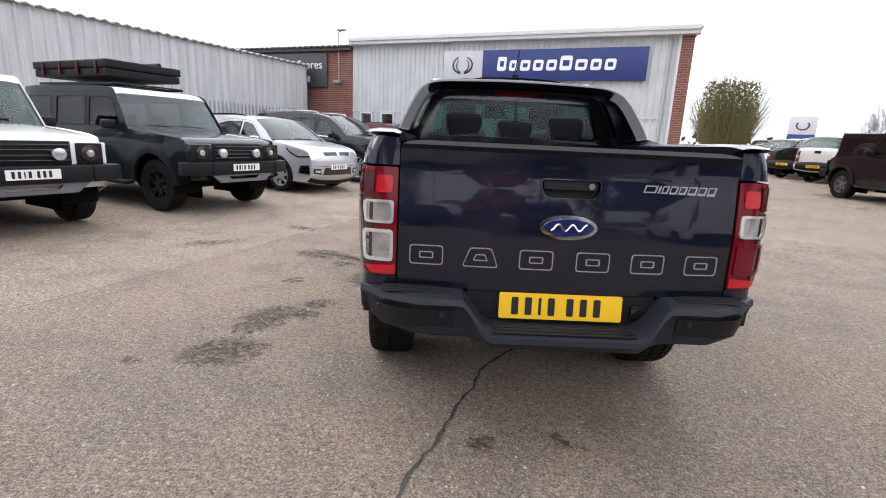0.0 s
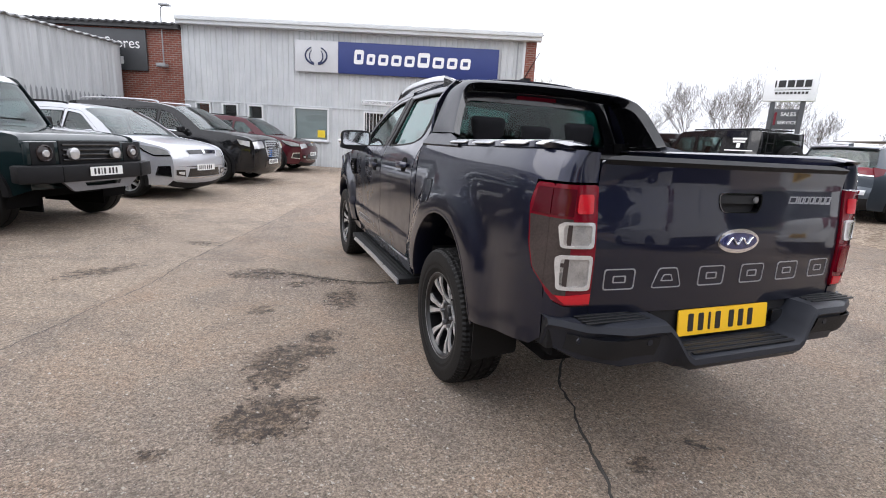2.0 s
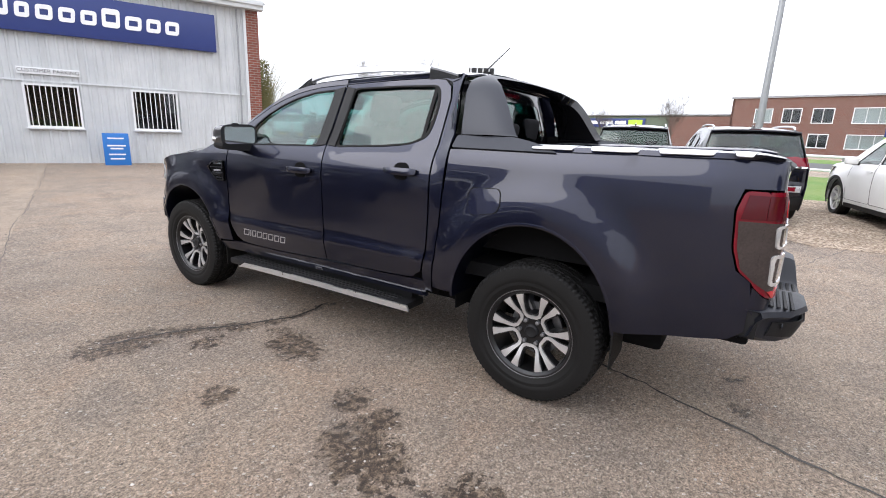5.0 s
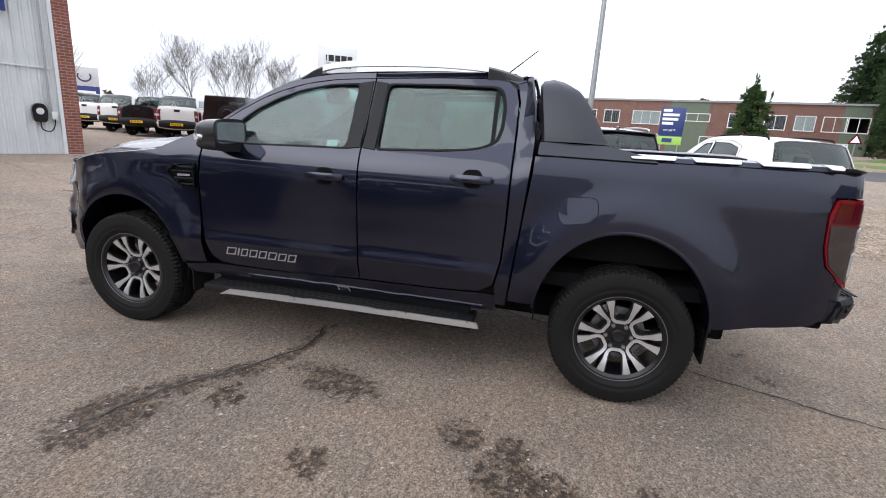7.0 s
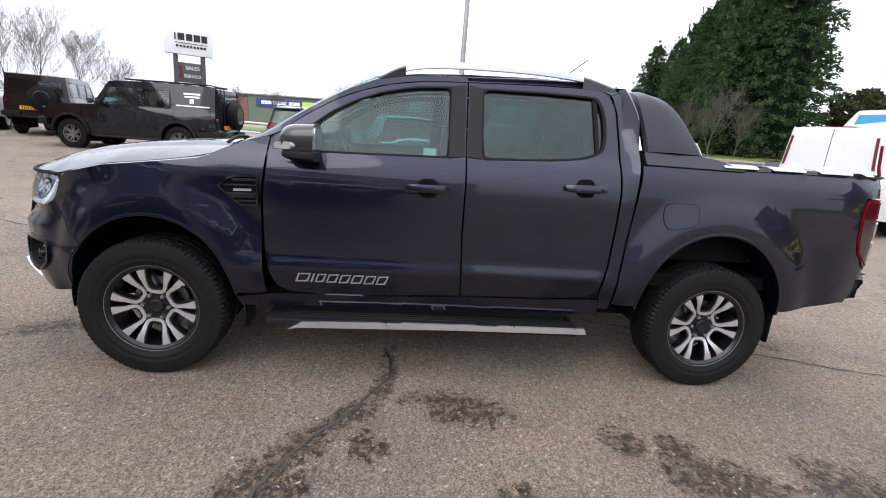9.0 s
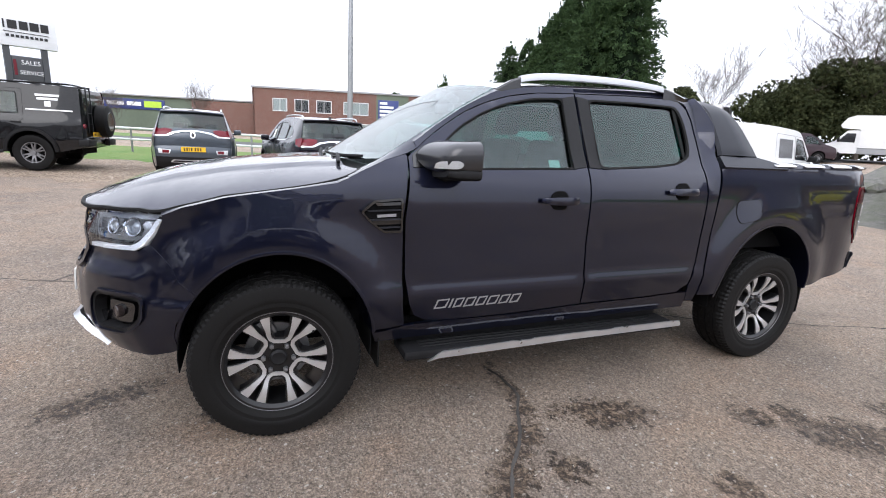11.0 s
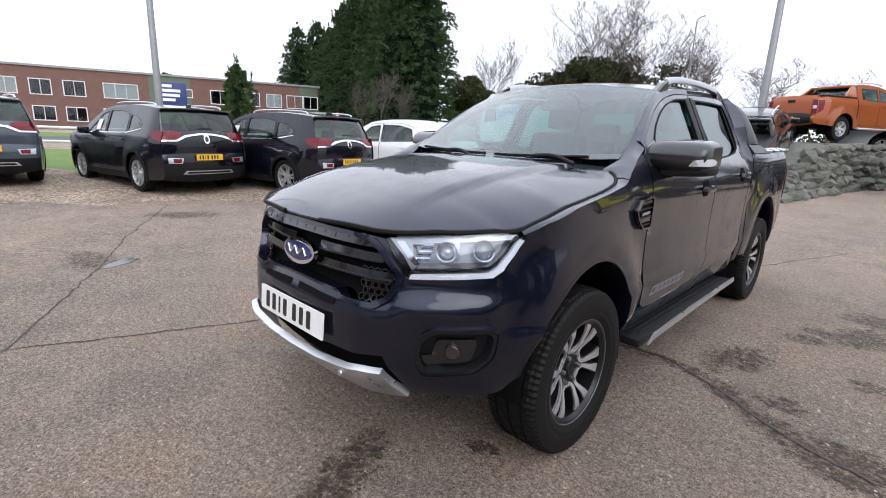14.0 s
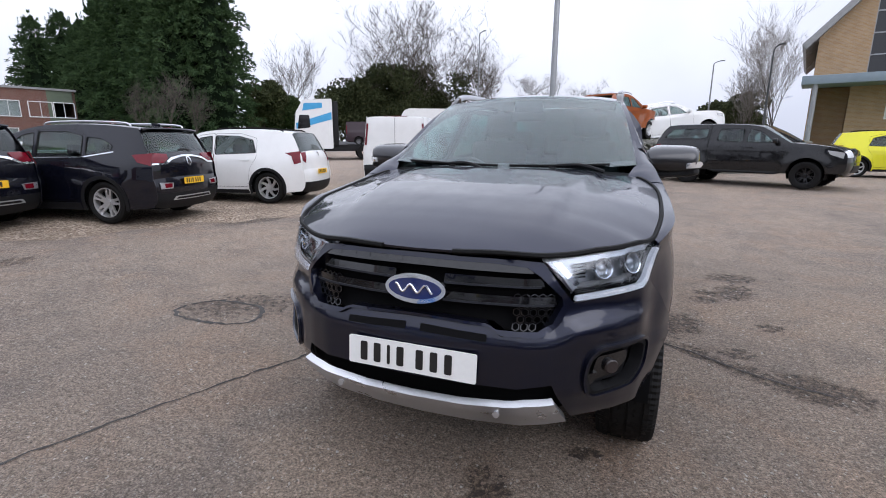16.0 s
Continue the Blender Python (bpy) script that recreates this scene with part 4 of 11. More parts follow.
def palisade():
    F = SHED @ pose(0, -0.9, 0.05)
    fe = thing("palisade_fence", F, "galvanised palisade fence with pointed pales", "fence")
    m0 = None
    pale = sheet([(-0.032, 0.1), (0.032, 0.1), (0.032, 2.02), (0.0, 2.12), (-0.032, 2.02)], flat(UPRIGHT), (), 0.5, 0.006)
    first = part("pale", pale, POST_GREY, fe)
    for i in range(1, 62):
        share(first, fe, pose(-0.155 * i, 0, 0))
    part("rail", box(-9.5, 0.1, 0.01, 0.05, 0.45, 0.50), POST_GREY, fe)
    part("rail", box(-9.5, 0.1, 0.01, 0.05, 1.65, 1.70), POST_GREY, fe)
    for i in range(4):
        part("post", box(-0.1 - 3.1 * i, 0.0 - 3.1 * i, 0.05, 0.12, -0.2, 1.95), POST_GREY, fe)


palisade()


# ---- the pickup ----
ARCH_F, ARCH_R = (3.21, 0.43, 0.430, 0.472), (0.03, 0.48, 0.455, 0.497)     # y, z, half length, height of the wheel openings


def half_width(y, z):
    """Half the body's width at a point of its side."""
    cab = lerp1(z, [0.40, 0.50, 0.60, 0.675, 0.70, 0.90, 1.10, 1.18, 1.24, 1.30, 1.34, 1.74, 1.84], [0.84, 0.866, 0.886, 0.898, 0.887, 0.885, 0.890, 0.884, 0.868, 0.838, 0.806, 0.612, 0.52])
    bed = lerp1(z, [0.40, 0.50, 0.62, 0.75, 1.0, 1.15, 1.24, 1.31, 1.36, 1.42], [0.84, 0.868, 0.884, 0.890, 0.888, 0.886, 0.880, 0.866, 0.842, 0.80])
    w = cab + (bed - cab) * smooth(y, 0.66, 0.56)
    w = w + 0.02 * smooth(z, 1.30, 1.10) * smooth(y, 2.75, 2.95) * smooth(z, 1.0, 1.2)
    for cy, cz, a, b in (ARCH_F, ARCH_R):
        r = math.hypot((y - cy) / a, (z - cz) / b)
        w += 0.036 * smooth(r, 1.55, 1.12) * smooth(z, 0.30, 0.55)
    w -= 0.075 * smooth(y, -0.70, -1.12) ** 1.5
    w -= 0.10 * smooth(y, 3.42, 3.80) ** 1.6
    return w


def side(s):
    return lambda y, z: Vector((s * half_width(y, z), y, z))


def arch(cy, cz, a, b, t0, t1, n=22):
    return [(cy + a * math.cos(radians(t)), cz + b * math.sin(radians(t))) for t in np.linspace(t0, t1, n)]


# plan of the nose: u runs from the middle round to the wheel opening
NOSE_U = [0.0, 0.2, 0.4, 0.5, 0.6, 0.7, 0.8, 0.9, 1.0, 1.08, 1.16, 1.26]
NOSE_X = [0.0, 0.2, 0.397, 0.490, 0.577, 0.655, 0.727, 0.790, 0.840, 0.872, 0.890, 0.90]
NOSE_Y = [4.135, 4.128, 4.102, 4.066, 4.016, 3.953, 3.884, 3.806, 3.720, 3.647, 3.570, 3.475]


def nose(u, z, s=1):
    a = abs(u)
    x, y = lerp1(a, NOSE_U, NOSE_X), lerp1(a, NOSE_U, NOSE_Y)
    back = lerp1(z, [0.36, 0.45, 0.55, 0.66, 0.74, 0.80, 0.86, 0.95, 1.03, 1.10], [0.13, 0.05, 0.0, 0.0, 0.004, 0.034, 0.042, 0.058, 0.088, 0.14])
    shelf = lerp1(z, [0.70, 0.74, 0.79, 0.85, 0.92], [0.0, -0.006, -0.034, 0.022, 0.004]) * smooth(a, 0.5, 0.66)
    y = y - (back + shelf) * (1 - 0.45 * smooth(a, 0.5, 1.1))
    k = 1 - 0.035 * smooth(z, 0.85, 1.05) * smooth(a, 0.6, 1.0)
    m = smooth(a, 0.90, 1.06)
    x = x * k * (1 - m) + (half_width(y, z) + 0.003) * m
    return Vector((math.copysign(x, u) * (1 if u else 0), y, z))


def nose_side(s):
    """u outwards on one side, so that a polygon can be mirrored."""
    return lambda u, z: nose(s * u, z)


def tail(x, z):
    """The tailgate's face: slightly bowed, leaning a little."""
    return Vector((x, -1.062 + 0.03 * (x / 0.7) ** 2 + 0.035 * (smooth(z, 0.95, 1.37)) - 0.012 * smooth(z, 1.24, 1.33) + 0.05 * smooth(z, 1.34, 1.38), z))


def plate(name, parent, m, colour, groups=(4, 3), w=0.52, h=0.111):
    """A number plate with plain bars for characters. x across, z up, facing -y."""
    pl = part(name, sheet(rounded([(-w / 2, 0), (w / 2, 0), (w / 2, h), (-w / 2, h)], 0.008, 3), flat(m @ UPRIGHT), (), 0.6, 0.006, 0.006), colour, parent, "number plate with plain dark bars")
    x = -w * 0.40
    for gi, g in enumerate(groups):
        for i in range(g):
            wid = 0.029 if (gi, i) not in ((0, 2),) else 0.012
            b = sheet(rounded([(x, h * 0.16), (x + wid, h * 0.16), (x + wid, h * 0.84), (x, h * 0.84)], 0.006, 2), flat(m @ UPRIGHT), (), 0.3, 0.002, 0.008)
            ob = part("bar", b, PLATE_INK, pl)
            x += wid + 0.028
        x += 0.022
    return pl


TYRE_R = 0.387


def tyre_mesh(R, w, rim, lugs=84):
    h = w / 2
    prof = [(-h * 0.80, rim), (-h * 0.97, rim + (R - rim) * 0.25), (-h, rim + (R - rim) * 0.5), (-h * 0.95, R * 0.955), (-h * 0.84, R * 0.985), (-h * 0.72, R * 0.99)]
    for gx in (-0.48, 0.0, 0.48):
        prof += [(h * (gx - 0.22), R), (h * (gx - 0.05), R), (h * (gx - 0.045), R - 0.009), (h * (gx + 0.045), R - 0.009), (h * (gx + 0.05), R), (h * (gx + 0.2), R)]
    prof += [(h * 0.72, R * 0.99), (h * 0.84, R * 0.985), (h * 0.95, R * 0.955), (h, rim + (R - rim) * 0.5), (h * 0.985, rim + (R - rim) * 0.36), (h * 0.97, rim + (R - rim) * 0.33), (h * 0.965, rim + (R - rim) * 0.2), (h * 0.88, rim + 0.004), (h * 0.80, rim)]
    bm = lathe(prof, lugs * 2, True)
    for v in bm.verts:      # notched shoulders
        r = math.hypot(v.co.y, v.co.z)
        k = int(round(math.atan2(v.co.z, v.co.y) / math.pi * lugs))
        if r > R * 0.94 and abs(v.co.x) > h * 0.66 and k % 2:
            f = 1 - 0.0065 / R
            v.co.y *= f
            v.co.z *= f
        elif r > R * 0.998 and (k + int(v.co.x * 60)) % 5 == 0:
            v.co.y *= 0.980
            v.co.z *= 0.980
    return bm


def alloy_wheel(parent, R=TYRE_R, w=0.262, rim=0.247):
    """A wheel standing at the origin with its outer face towards +x. Returns the wheel's empty part."""
    wh = part("wheel", lathe([(-w * 0.40, rim), (-w * 0.40, rim - 0.012), (0.0, rim - 0.030), (w * 0.36, rim - 0.026), (w * 0.42, rim - 0.012), (w * 0.43, rim + 0.003), (w * 0.38, rim + 0.004)], 64, False, False), DARK_ALLOY, parent, "black and machined alloy wheel with a chunky tyre")
    part("tyre", tyre_mesh(R, w, rim), RUBBER, wh, "", 20)
    part("brake_disc", lathe([(-0.03, 0.0), (-0.03, 0.150), (-0.01, 0.150), (-0.01, 0.0)], 40), STEEL, wh)
    part("caliper", box(-0.05, 0.03, -0.05, 0.05, 0.10, 0.19, 0.015), STEEL, wh)
    dish = lambda r: w * 0.34 - 0.030 * smooth(r, 0.20, 0.07)
    S = lambda u, v: Vector((dish(math.hypot(u, v)), u, v))
    hub = [(0.088 * math.cos(a), 0.088 * math.sin(a)) for a in np.linspace(0, 2 * math.pi, 37)[:-1]]
    part("hub", sheet(hub, S, (), 0.04, 0.05, -0.004), DARK_ALLOY, wh)
    part("rim_lip", lathe([(w * 0.428, rim - 0.003), (w * 0.434, rim - 0.002), (w * 0.434, rim + 0.000), (w * 0.40, rim + 0.001)], 64, False, False), STEEL, wh, "dull rim edge")
    # one U-shaped twin arm, then five more
    pts = [(0.070, 0.0), (0.071, 0.026), (0.084, 0.045), (0.105, 0.055), (0.135, 0.063), (0.165, 0.076), (0.219, 0.099)]
    inn = [(0.087, 0.0), (0.087, 0.021), (0.098, 0.034), (0.115, 0.039), (0.140, 0.042), (0.165, 0.045), (0.236, 0.050)]
    pts, inn = [(q * 1.046, o * 1.046) for q, o in pts], [(q * 1.046, o * 1.046) for q, o in inn]
    fork = pts + inn[::-1] + [(r, -o) for r, o in inn[1:]] + [(r, -o) for r, o in reversed(pts[1:])]
    sp = part("spoke", sheet(fork, S, (), 0.03, 0.020, 0.004), MACHINED, wh, "machined twin spoke")
    dk = [(0.060, 0.034), (0.10, 0.057), (0.135, 0.068), (0.165, 0.080), (0.222, 0.103)]
    di = [(0.235, 0.042), (0.165, 0.038), (0.140, 0.036), (0.115, 0.033), (0.098, 0.020), (0.096, 0.0)]
    dk, di = [(q * 1.046, o * 1.046) for q, o in dk], [(q * 1.046, o * 1.046) for q, o in di]
    bk = part("spoke_backing", sheet(dk + di + [(r, -o) for r, o in di[-2::-1]] + [(r, -o) for r, o in dk[::-1]], S, (), 0.04, 0.05, -0.004), DARK_ALLOY, wh)
    nut = part("wheel_nut", moved(lathe([(0, 0.0), (0, 0.012), (0.022, 0.011), (0.026, 0.0)], 6), pose(dish(0.07) - 0.004, 0.0, 0.068)), STEEL, wh)
    for i in range(1, 6):
        rot = Matrix.Rotation(i * math.pi / 3, 4, "X")
        share(sp, wh, rot), share(bk, wh, rot), share(nut, wh, rot)
    part("centre_cap", lathe([(dish(0) + 0.004, 0.0), (dish(0) + 0.012, 0.030), (dish(0) + 0.004, 0.040), (dish(0) - 0.01, 0.042)], 28), BLACK_PLASTIC, wh)
    part("valve", tube([(w * 0.33, 0.20, 0.05), (w * 0.40, 0.195, 0.048)], 0.005, 6), BLACK_PLASTIC, wh)
    return wh


def window_loop_front():
    return rounded([(2.385, 1.285), (2.40, 1.415), (2.30, 1.497), (2.18, 1.565), (2.04, 1.622), (1.85, 1.665), (1.655, 1.68), (1.660, 1.305)], 0.03, 4)


def window_loop_rear():
    return rounded([(1.475, 1.685), (1.10, 1.695), (0.80, 1.693), (0.765, 1.60), (0.765, 1.47), (0.785, 1.395), (0.89, 1.350), (1.08, 1.330), (1.475, 1.310)], 0.045, 5)


CREASE = (0.60, 0.675, 0.70, 1.10, 1.18, 1.24, 1.30)     # heights of the door panels' fold lines


def pickup():
    car = thing("pickup_truck", Matrix.Identity(4), "dark blue-grey double-cab pickup truck with a sports bar", "pickup truck")
    body = part("cab_shell", join(box(-0.76, 0.76, 0.66, 2.55, 0.42, 0.50, 0.02), box(-0.80, 0.80, -0.9, 0.5, 0.62, 0.70), box(-0.76, 0.76, 2.55, 2.66, 0.45, 1.16), box(-0.78, 0.78, 0.58, 0.63, 0.5, 1.28)), MATT_BLACK, car)
    fender_top = [(2.62, 1.345), (2.72, 1.315), (2.84, 1.262), (2.94, 1.212), (3.12, 1.185), (3.41, 1.145), (3.58, 1.098), (3.655, 1.060)]
    door_f_edge = [(2.605, 1.335), (2.612, 1.22), (2.632, 1.04), (2.625, 0.76), (2.600, 0.62), (2.565, 0.545), (2.50, 0.512)]
    door_top = [(2.56, 1.372), (2.48, 1.437), (2.40, 1.492), (2.28, 1.565), (2.15, 1.622), (2.0, 1.668), (1.81, 1.700), (1.566, 1.716)]
    for s in (-1, 1):
        S, F = side(s), s < 0
        a = arch(*ARCH_F, 40, 172)
        fender = fender_top + [(3.662, 1.03), (3.682, 0.985), (3.712, 0.935), (3.70, 0.87), (3.64, 0.805)] + a + [(2.785, 0.495), (2.62, 0.50), (2.635, 0.62), (2.64, 0.76), (2.645, 1.04), (2.625, 1.22), (2.612, 1.335)]
        part("front_wing", sheet(fender, S, (), 0.05, 0.012, 0, F), HERO, car)
        df = door_top + [(1.570, 1.30), (1.566, 0.9), (1.545, 0.527)] + [(2.04, 0.505), (2.36, 0.503)] + door_f_edge[::-1]
        door = part("front_door", sheet(df, S, [window_loop_front()], 0.05, 0.012, 0, F, CREASE), HERO, car)
        dr = [(1.556, 1.716), (1.16, 1.735), (0.86, 1.742), (0.76, 1.730), (0.712, 1.690), (0.690, 1.62), (0.685, 1.44), (0.683, 1.22), (0.685, 0.97), (0.695, 0.74), (0.725, 0.60), (0.80, 0.548), (1.06, 0.535), (1.535, 0.528), (1.556, 0.9), (1.560, 1.30)]
        rdoor = part("rear_door", sheet(dr, S, [window_loop_rear()], 0.05, 0.012, 0, F, CREASE), HERO, car)
        cb = [(0.745, 1.752), (0.70, 1.705), (0.678, 1.62), (0.673, 1.44), (0.671, 1.22), (0.673, 0.97), (0.683, 0.74), (0.713, 0.59), (0.70, 0.48), (0.645, 0.48), (0.60, 0.98), (0.575, 1.32), (0.575, 1.42), (0.595, 1.6), (0.635, 1.765)]
        part("rear_pillar", sheet(cb, S, (), 0.05, 0.012, 0, F), HERO, car)
        part("sill", sheet([(0.70, 0.43), (0.70, 0.535), (0.79, 0.535), (1.06, 0.523), (1.54, 0.515), (2.04, 0.493), (2.40, 0.492), (2.62, 0.488), (2.78, 0.47), (2.76, 0.41)], S, (), 0.08, 0.02, -0.004, F), HERO, car)
        # glass, seals, black pillar covers
        gf, gr = window_loop_front(), window_loop_rear()
        grow = lambda lp, c, k: [(c[0] + (y - c[0]) * k, c[1] + (z - c[1]) * k) for y, z in lp]
        part("pane", sheet(gf, S, (), 0.08, 0.004, -0.014, F), GLASS_SIDE, door)
        part("pane", sheet(gr, S, (), 0.08, 0.004, -0.014, F), GLASS_DARK, rdoor)
        part("window_seal", sheet(grow(gf, (2.02, 1.46), 1.035), S, [grow(gf, (2.02, 1.46), 0.985)], 0.06, 0.012, 0.003, F), SEAL, door)
        part("window_seal", sheet(grow(gr, (1.12, 1.51), 1.04), S, [grow(gr, (1.12, 1.51), 0.985)], 0.06, 0.012, 0.003, F), SEAL, rdoor)
        part("pillar_cover", sheet([(1.655, 1.685), (1.572, 1.700), (1.574, 1.312), (1.662, 1.300)], S, (), 0.1, 0.006, 0.006, F), BLACK_PLASTIC, door, "black pillar cover")
        part("pillar_cover", sheet([(1.552, 1.700), (1.478, 1.690), (1.480, 1.305), (1.556, 1.310)], S, (), 0.1, 0.006, 0.006, F), BLACK_PLASTIC, rdoor, "black pillar cover")
        part("quarter_bar", sheet([(0.825, 1.69), (0.800, 1.69), (0.796, 1.39), (0.818, 1.375)], S, (), 0.1, 0.006, -0.004, F), SEAL, rdoor)
        part("mirror_base", sheet([(2.40, 1.285), (2.59, 1.285), (2.585, 1.345), (2.53, 1.385), (2.41, 1.415)], S, (), 0.06, 0.01, 0.005, F), GLOSS_BLACK, door)
        # bed side
        bed = [(0.560, 1.335), (0.17, 1.345), (-0.15, 1.352), (-0.65, 1.362), (-0.955, 1.364), (-0.955, 1.35), (-0.955, 1.247), (-0.865, 1.245), (-0.842, 1.16), (-0.855, 1.0), (-0.885, 0.905), (-0.945, 0.86), (-0.955, 0.80), (-0.955, 0.64), (-0.90, 0.595), (-0.46, 0.52)]
        bed = bed + arch(*ARCH_R, 175, 5, 30) + [(0.535, 0.52), (0.63, 0.52), (0.590, 0.98), (0.562, 1.25)]
        part("bed_side", sheet(bed, S, (), 0.05, 0.012, 0, F), HERO, car)
        cap = rounded([(0.405, 1.135), (0.215, 1.145), (0.205, 1.06), (0.225, 1.02), (0.380, 0.99), (0.410, 1.05)], 0.035, 5)
        big = [(0.31 + (y - 0.31) * 1.045, 1.07 + (z - 1.07) * 1.05) for y, z in cap]
        if s < 0:
            part("filler_gap", sheet(big, S, [cap], 0.06, 0.004, 0.0015, F), SEAL, car)
            part("filler_cap", sheet(cap, S, (), 0.05, 0.006, 0.003, F), HERO, car, "flush fuel filler flap")
        # wheel-arch lips and liners
        for A, t0, t1 in ((ARCH_F, 6, 174), (ARCH_R, 2, 178)):
            cy, cz, aa, bb = A
            rows = []
            for t in np.linspace(t0, t1, 30):
                c, q = math.cos(radians(t)), math.sin(radians(t))
                row = []
                for k, dx in ((1.03, 0.001), (1.012, 0.003), (0.995, 0.001), (0.985, -0.02), (0.975, -0.35)):
                    y, z = cy + aa * k * c, cz + bb * k * q
                    row.append((s * (half_width(cy + aa * 1.04 * c, cz + bb * 1.04 * q) + dx), y, z))
                rows.append(row)
            bm = grid(rows)
            bmesh.ops.recalc_face_normals(bm, faces=bm.faces)
            part("arch_lip", thicken(bm, 0.004), HERO, car)
            rows = [[(s * x, cy + (aa * 0.99) * math.cos(radians(t)), cz + (bb * 0.99) * math.sin(radians(t))) for x in (0.86, 0.42)] for t in np.linspace(-8, 190, 26)]
            part("arch_liner", thicken(join(grid(rows), box(s * 0.44 - 0.01, s * 0.44 + 0.01, cy - aa, cy + aa, 0.3, cz + bb)), 0.004), MATT_BLACK, car)
        # mud flap
        part("mud_flap", sheet(rounded([(-0.125, 0.30), (0.125, 0.32), (0.125, 0.66), (-0.125, 0.66)], 0.02), flat(pose(s * 0.755, -0.435, 0, 90, 0, 0) @ pose(0, 0, 0, 0, 0, 0)), (), 0.1, 0.008), RUBBER, car)
        part("mud_flap", sheet(rounded([(-0.10, 0.27), (0.10, 0.27), (0.11, 0.55), (-0.10, 0.55)], 0.02), flat(pose(s * 0.765, 2.74, 0, 90)), (), 0.1, 0.008), RUBBER, car)
        # side step: ribbed black board with a bright edge bar
        st = part("side_step", join(box(*sorted((s * 0.70, s * 0.92)), 0.82, 2.62, 0.315, 0.365, 0.015), box(*sorted((s * 0.66, s * 0.78)), 0.86, 2.60, 0.36, 0.42, 0.015)), BLACK_PLASTIC, car, "ribbed black side step")
        for i in range(5):
            x = 0.73 + 0.034 * i
            part("rib", box(*sorted((s * x, s * (x + 0.014))), 0.92, 2.52, 0.365, 0.372, 0.002, 1), BLACK_PLASTIC, st)
        zs = [(0.775, 0.338), (0.79, 0.372), (1.3, 0.372), (1.32, 0.366), (1.42, 0.366), (1.44, 0.370), (1.86, 0.368), (1.88, 0.362), (1.98, 0.362), (2.0, 0.365), (2.42, 0.352), (2.50, 0.305), (2.44, 0.318), (1.6, 0.333), (0.80, 0.336)]
        part("step_bar", sheet(zs, lambda u, v, s=s: Vector((s * 0.926, u, v)), (), 0.1, 0.012, 0.006, F), SILVER, st, "bright brushed metal step edge")
        # door handles: a bar bridging an oval recess
        for y0, z0, owner in ((1.772, 1.137, door), (0.890, 1.192, rdoor)):
            cup = rounded([(y0 - 0.050, z0 - 0.052), (y0 + 0.030, z0 - 0.054), (y0 + 0.056, z0 - 0.02), (y0 + 0.050, z0 + 0.030), (y0 + 0.026, z0 + 0.046), (y0 - 0.036, z0 + 0.048), (y0 - 0.060, z0 + 0.02)], 0.022, 4)
            part("handle_recess", sheet(cup, S, (), 0.03, 0.004, 0.004, F), MATT_BLACK, owner)
            bar = rounded([(y0 - 0.120, z0 - 0.016), (y0 - 0.06, z0 - 0.022), (y0 + 0.05, z0 - 0.020), (y0 + 0.118, z0 - 0.014), (y0 + 0.118, z0 + 0.012), (y0 + 0.05, z0 + 0.017), (y0 - 0.06, z0 + 0.018), (y0 - 0.120, z0 + 0.016)], 0.013, 4)
            part("handle", sheet(bar, lambda u, v, S=S, s=s, y0=y0, z0=z0: S(u, v) + Vector((s * (0.044 * (1 - ((u - y0) / 0.135) ** 4) - 14.0 * (v - z0) ** 2), 0, 0)), (), 0.016, 0.024, 0.004, F), HERO, owner, "body-coloured pull handle")
            part("handle_lock", sheet(rounded([(y0 - 0.118, z0 - 0.014), (y0 - 0.075, z0 - 0.018), (y0 - 0.075, z0 + 0.014), (y0 - 0.118, z0 + 0.012)], 0.008), S, (), 0.03, 0.014, 0.020, F), HERO, owner)
        # side vent on the wing
        vent = rounded([(2.856, 1.086), (2.792, 1.134), (2.652, 1.146), (2.652, 0.982), (2.742, 0.982), (2.805, 1.03)], 0.012, 3)
        vt = part("side_vent", sheet(vent, S, (), 0.04, 0.016, 0.008, F), MATT_BLACK, car, "black side vent with grey-edged slats")
        rim_ = [(2.735 + (y - 2.735) * 0.89, 1.064 + (z - 1.064) * 0.86) for y, z in vent]
        part("vent_frame", sheet(vent, S, [rim_], 0.03, 0.02, 0.022, F), GLOSS_BLACK, vt)
        for z0, z1, yf in ((1.108, 1.122, 2.775), (1.083, 1.089, 2.815), (1.040, 1.047, 2.800), (1.020, 1.040, 2.785), (1.002, 1.009, 2.765)):
            part("slat", sheet([(yf, z0), (2.662, z0 + 0.004), (2.662, z1 + 0.004), (yf + 0.012, z1)], S, (), 0.05, 0.010, 0.018, F), HERO_SATIN if z1 - z0 < 0.01 else GLOSS_BLACK, vt)
        part("bar", sheet([(2.775, 1.056), (2.685, 1.060), (2.685, 1.073), (2.775, 1.069)], S, (), 0.05, 0.004, 0.019, F), DECAL, vt)
        # decal at the foot of the front door: a row of slanted blocks
        x = 2.465
        for w in (0.075, 0.018, 0.055, 0.062, 0.06, 0.065, 0.062, 0.062):
            hh = 0.052
            blk = [(x, 0.572), (x - w + 0.006, 0.575), (x - w - 0.012, 0.575 + hh), (x - 0.018, 0.572 + hh)]
            ii = [(x - 0.011, 0.580), (x - w + 0.015, 0.583), (x - w - 0.004, 0.567 + hh), (x - 0.025, 0.565 + hh)]
            part("decal_block", sheet(blk, S, [ii] if w > 0.03 else (), 0.05, 0.001, 0.002, F), DECAL, door)
            x -= w + 0.006
        # door mirror: deep painted cap over a black lower shell, clear indicator at the outer corner
        mm = pose(s * 0.950, 2.43, 1.345)
        shell = []
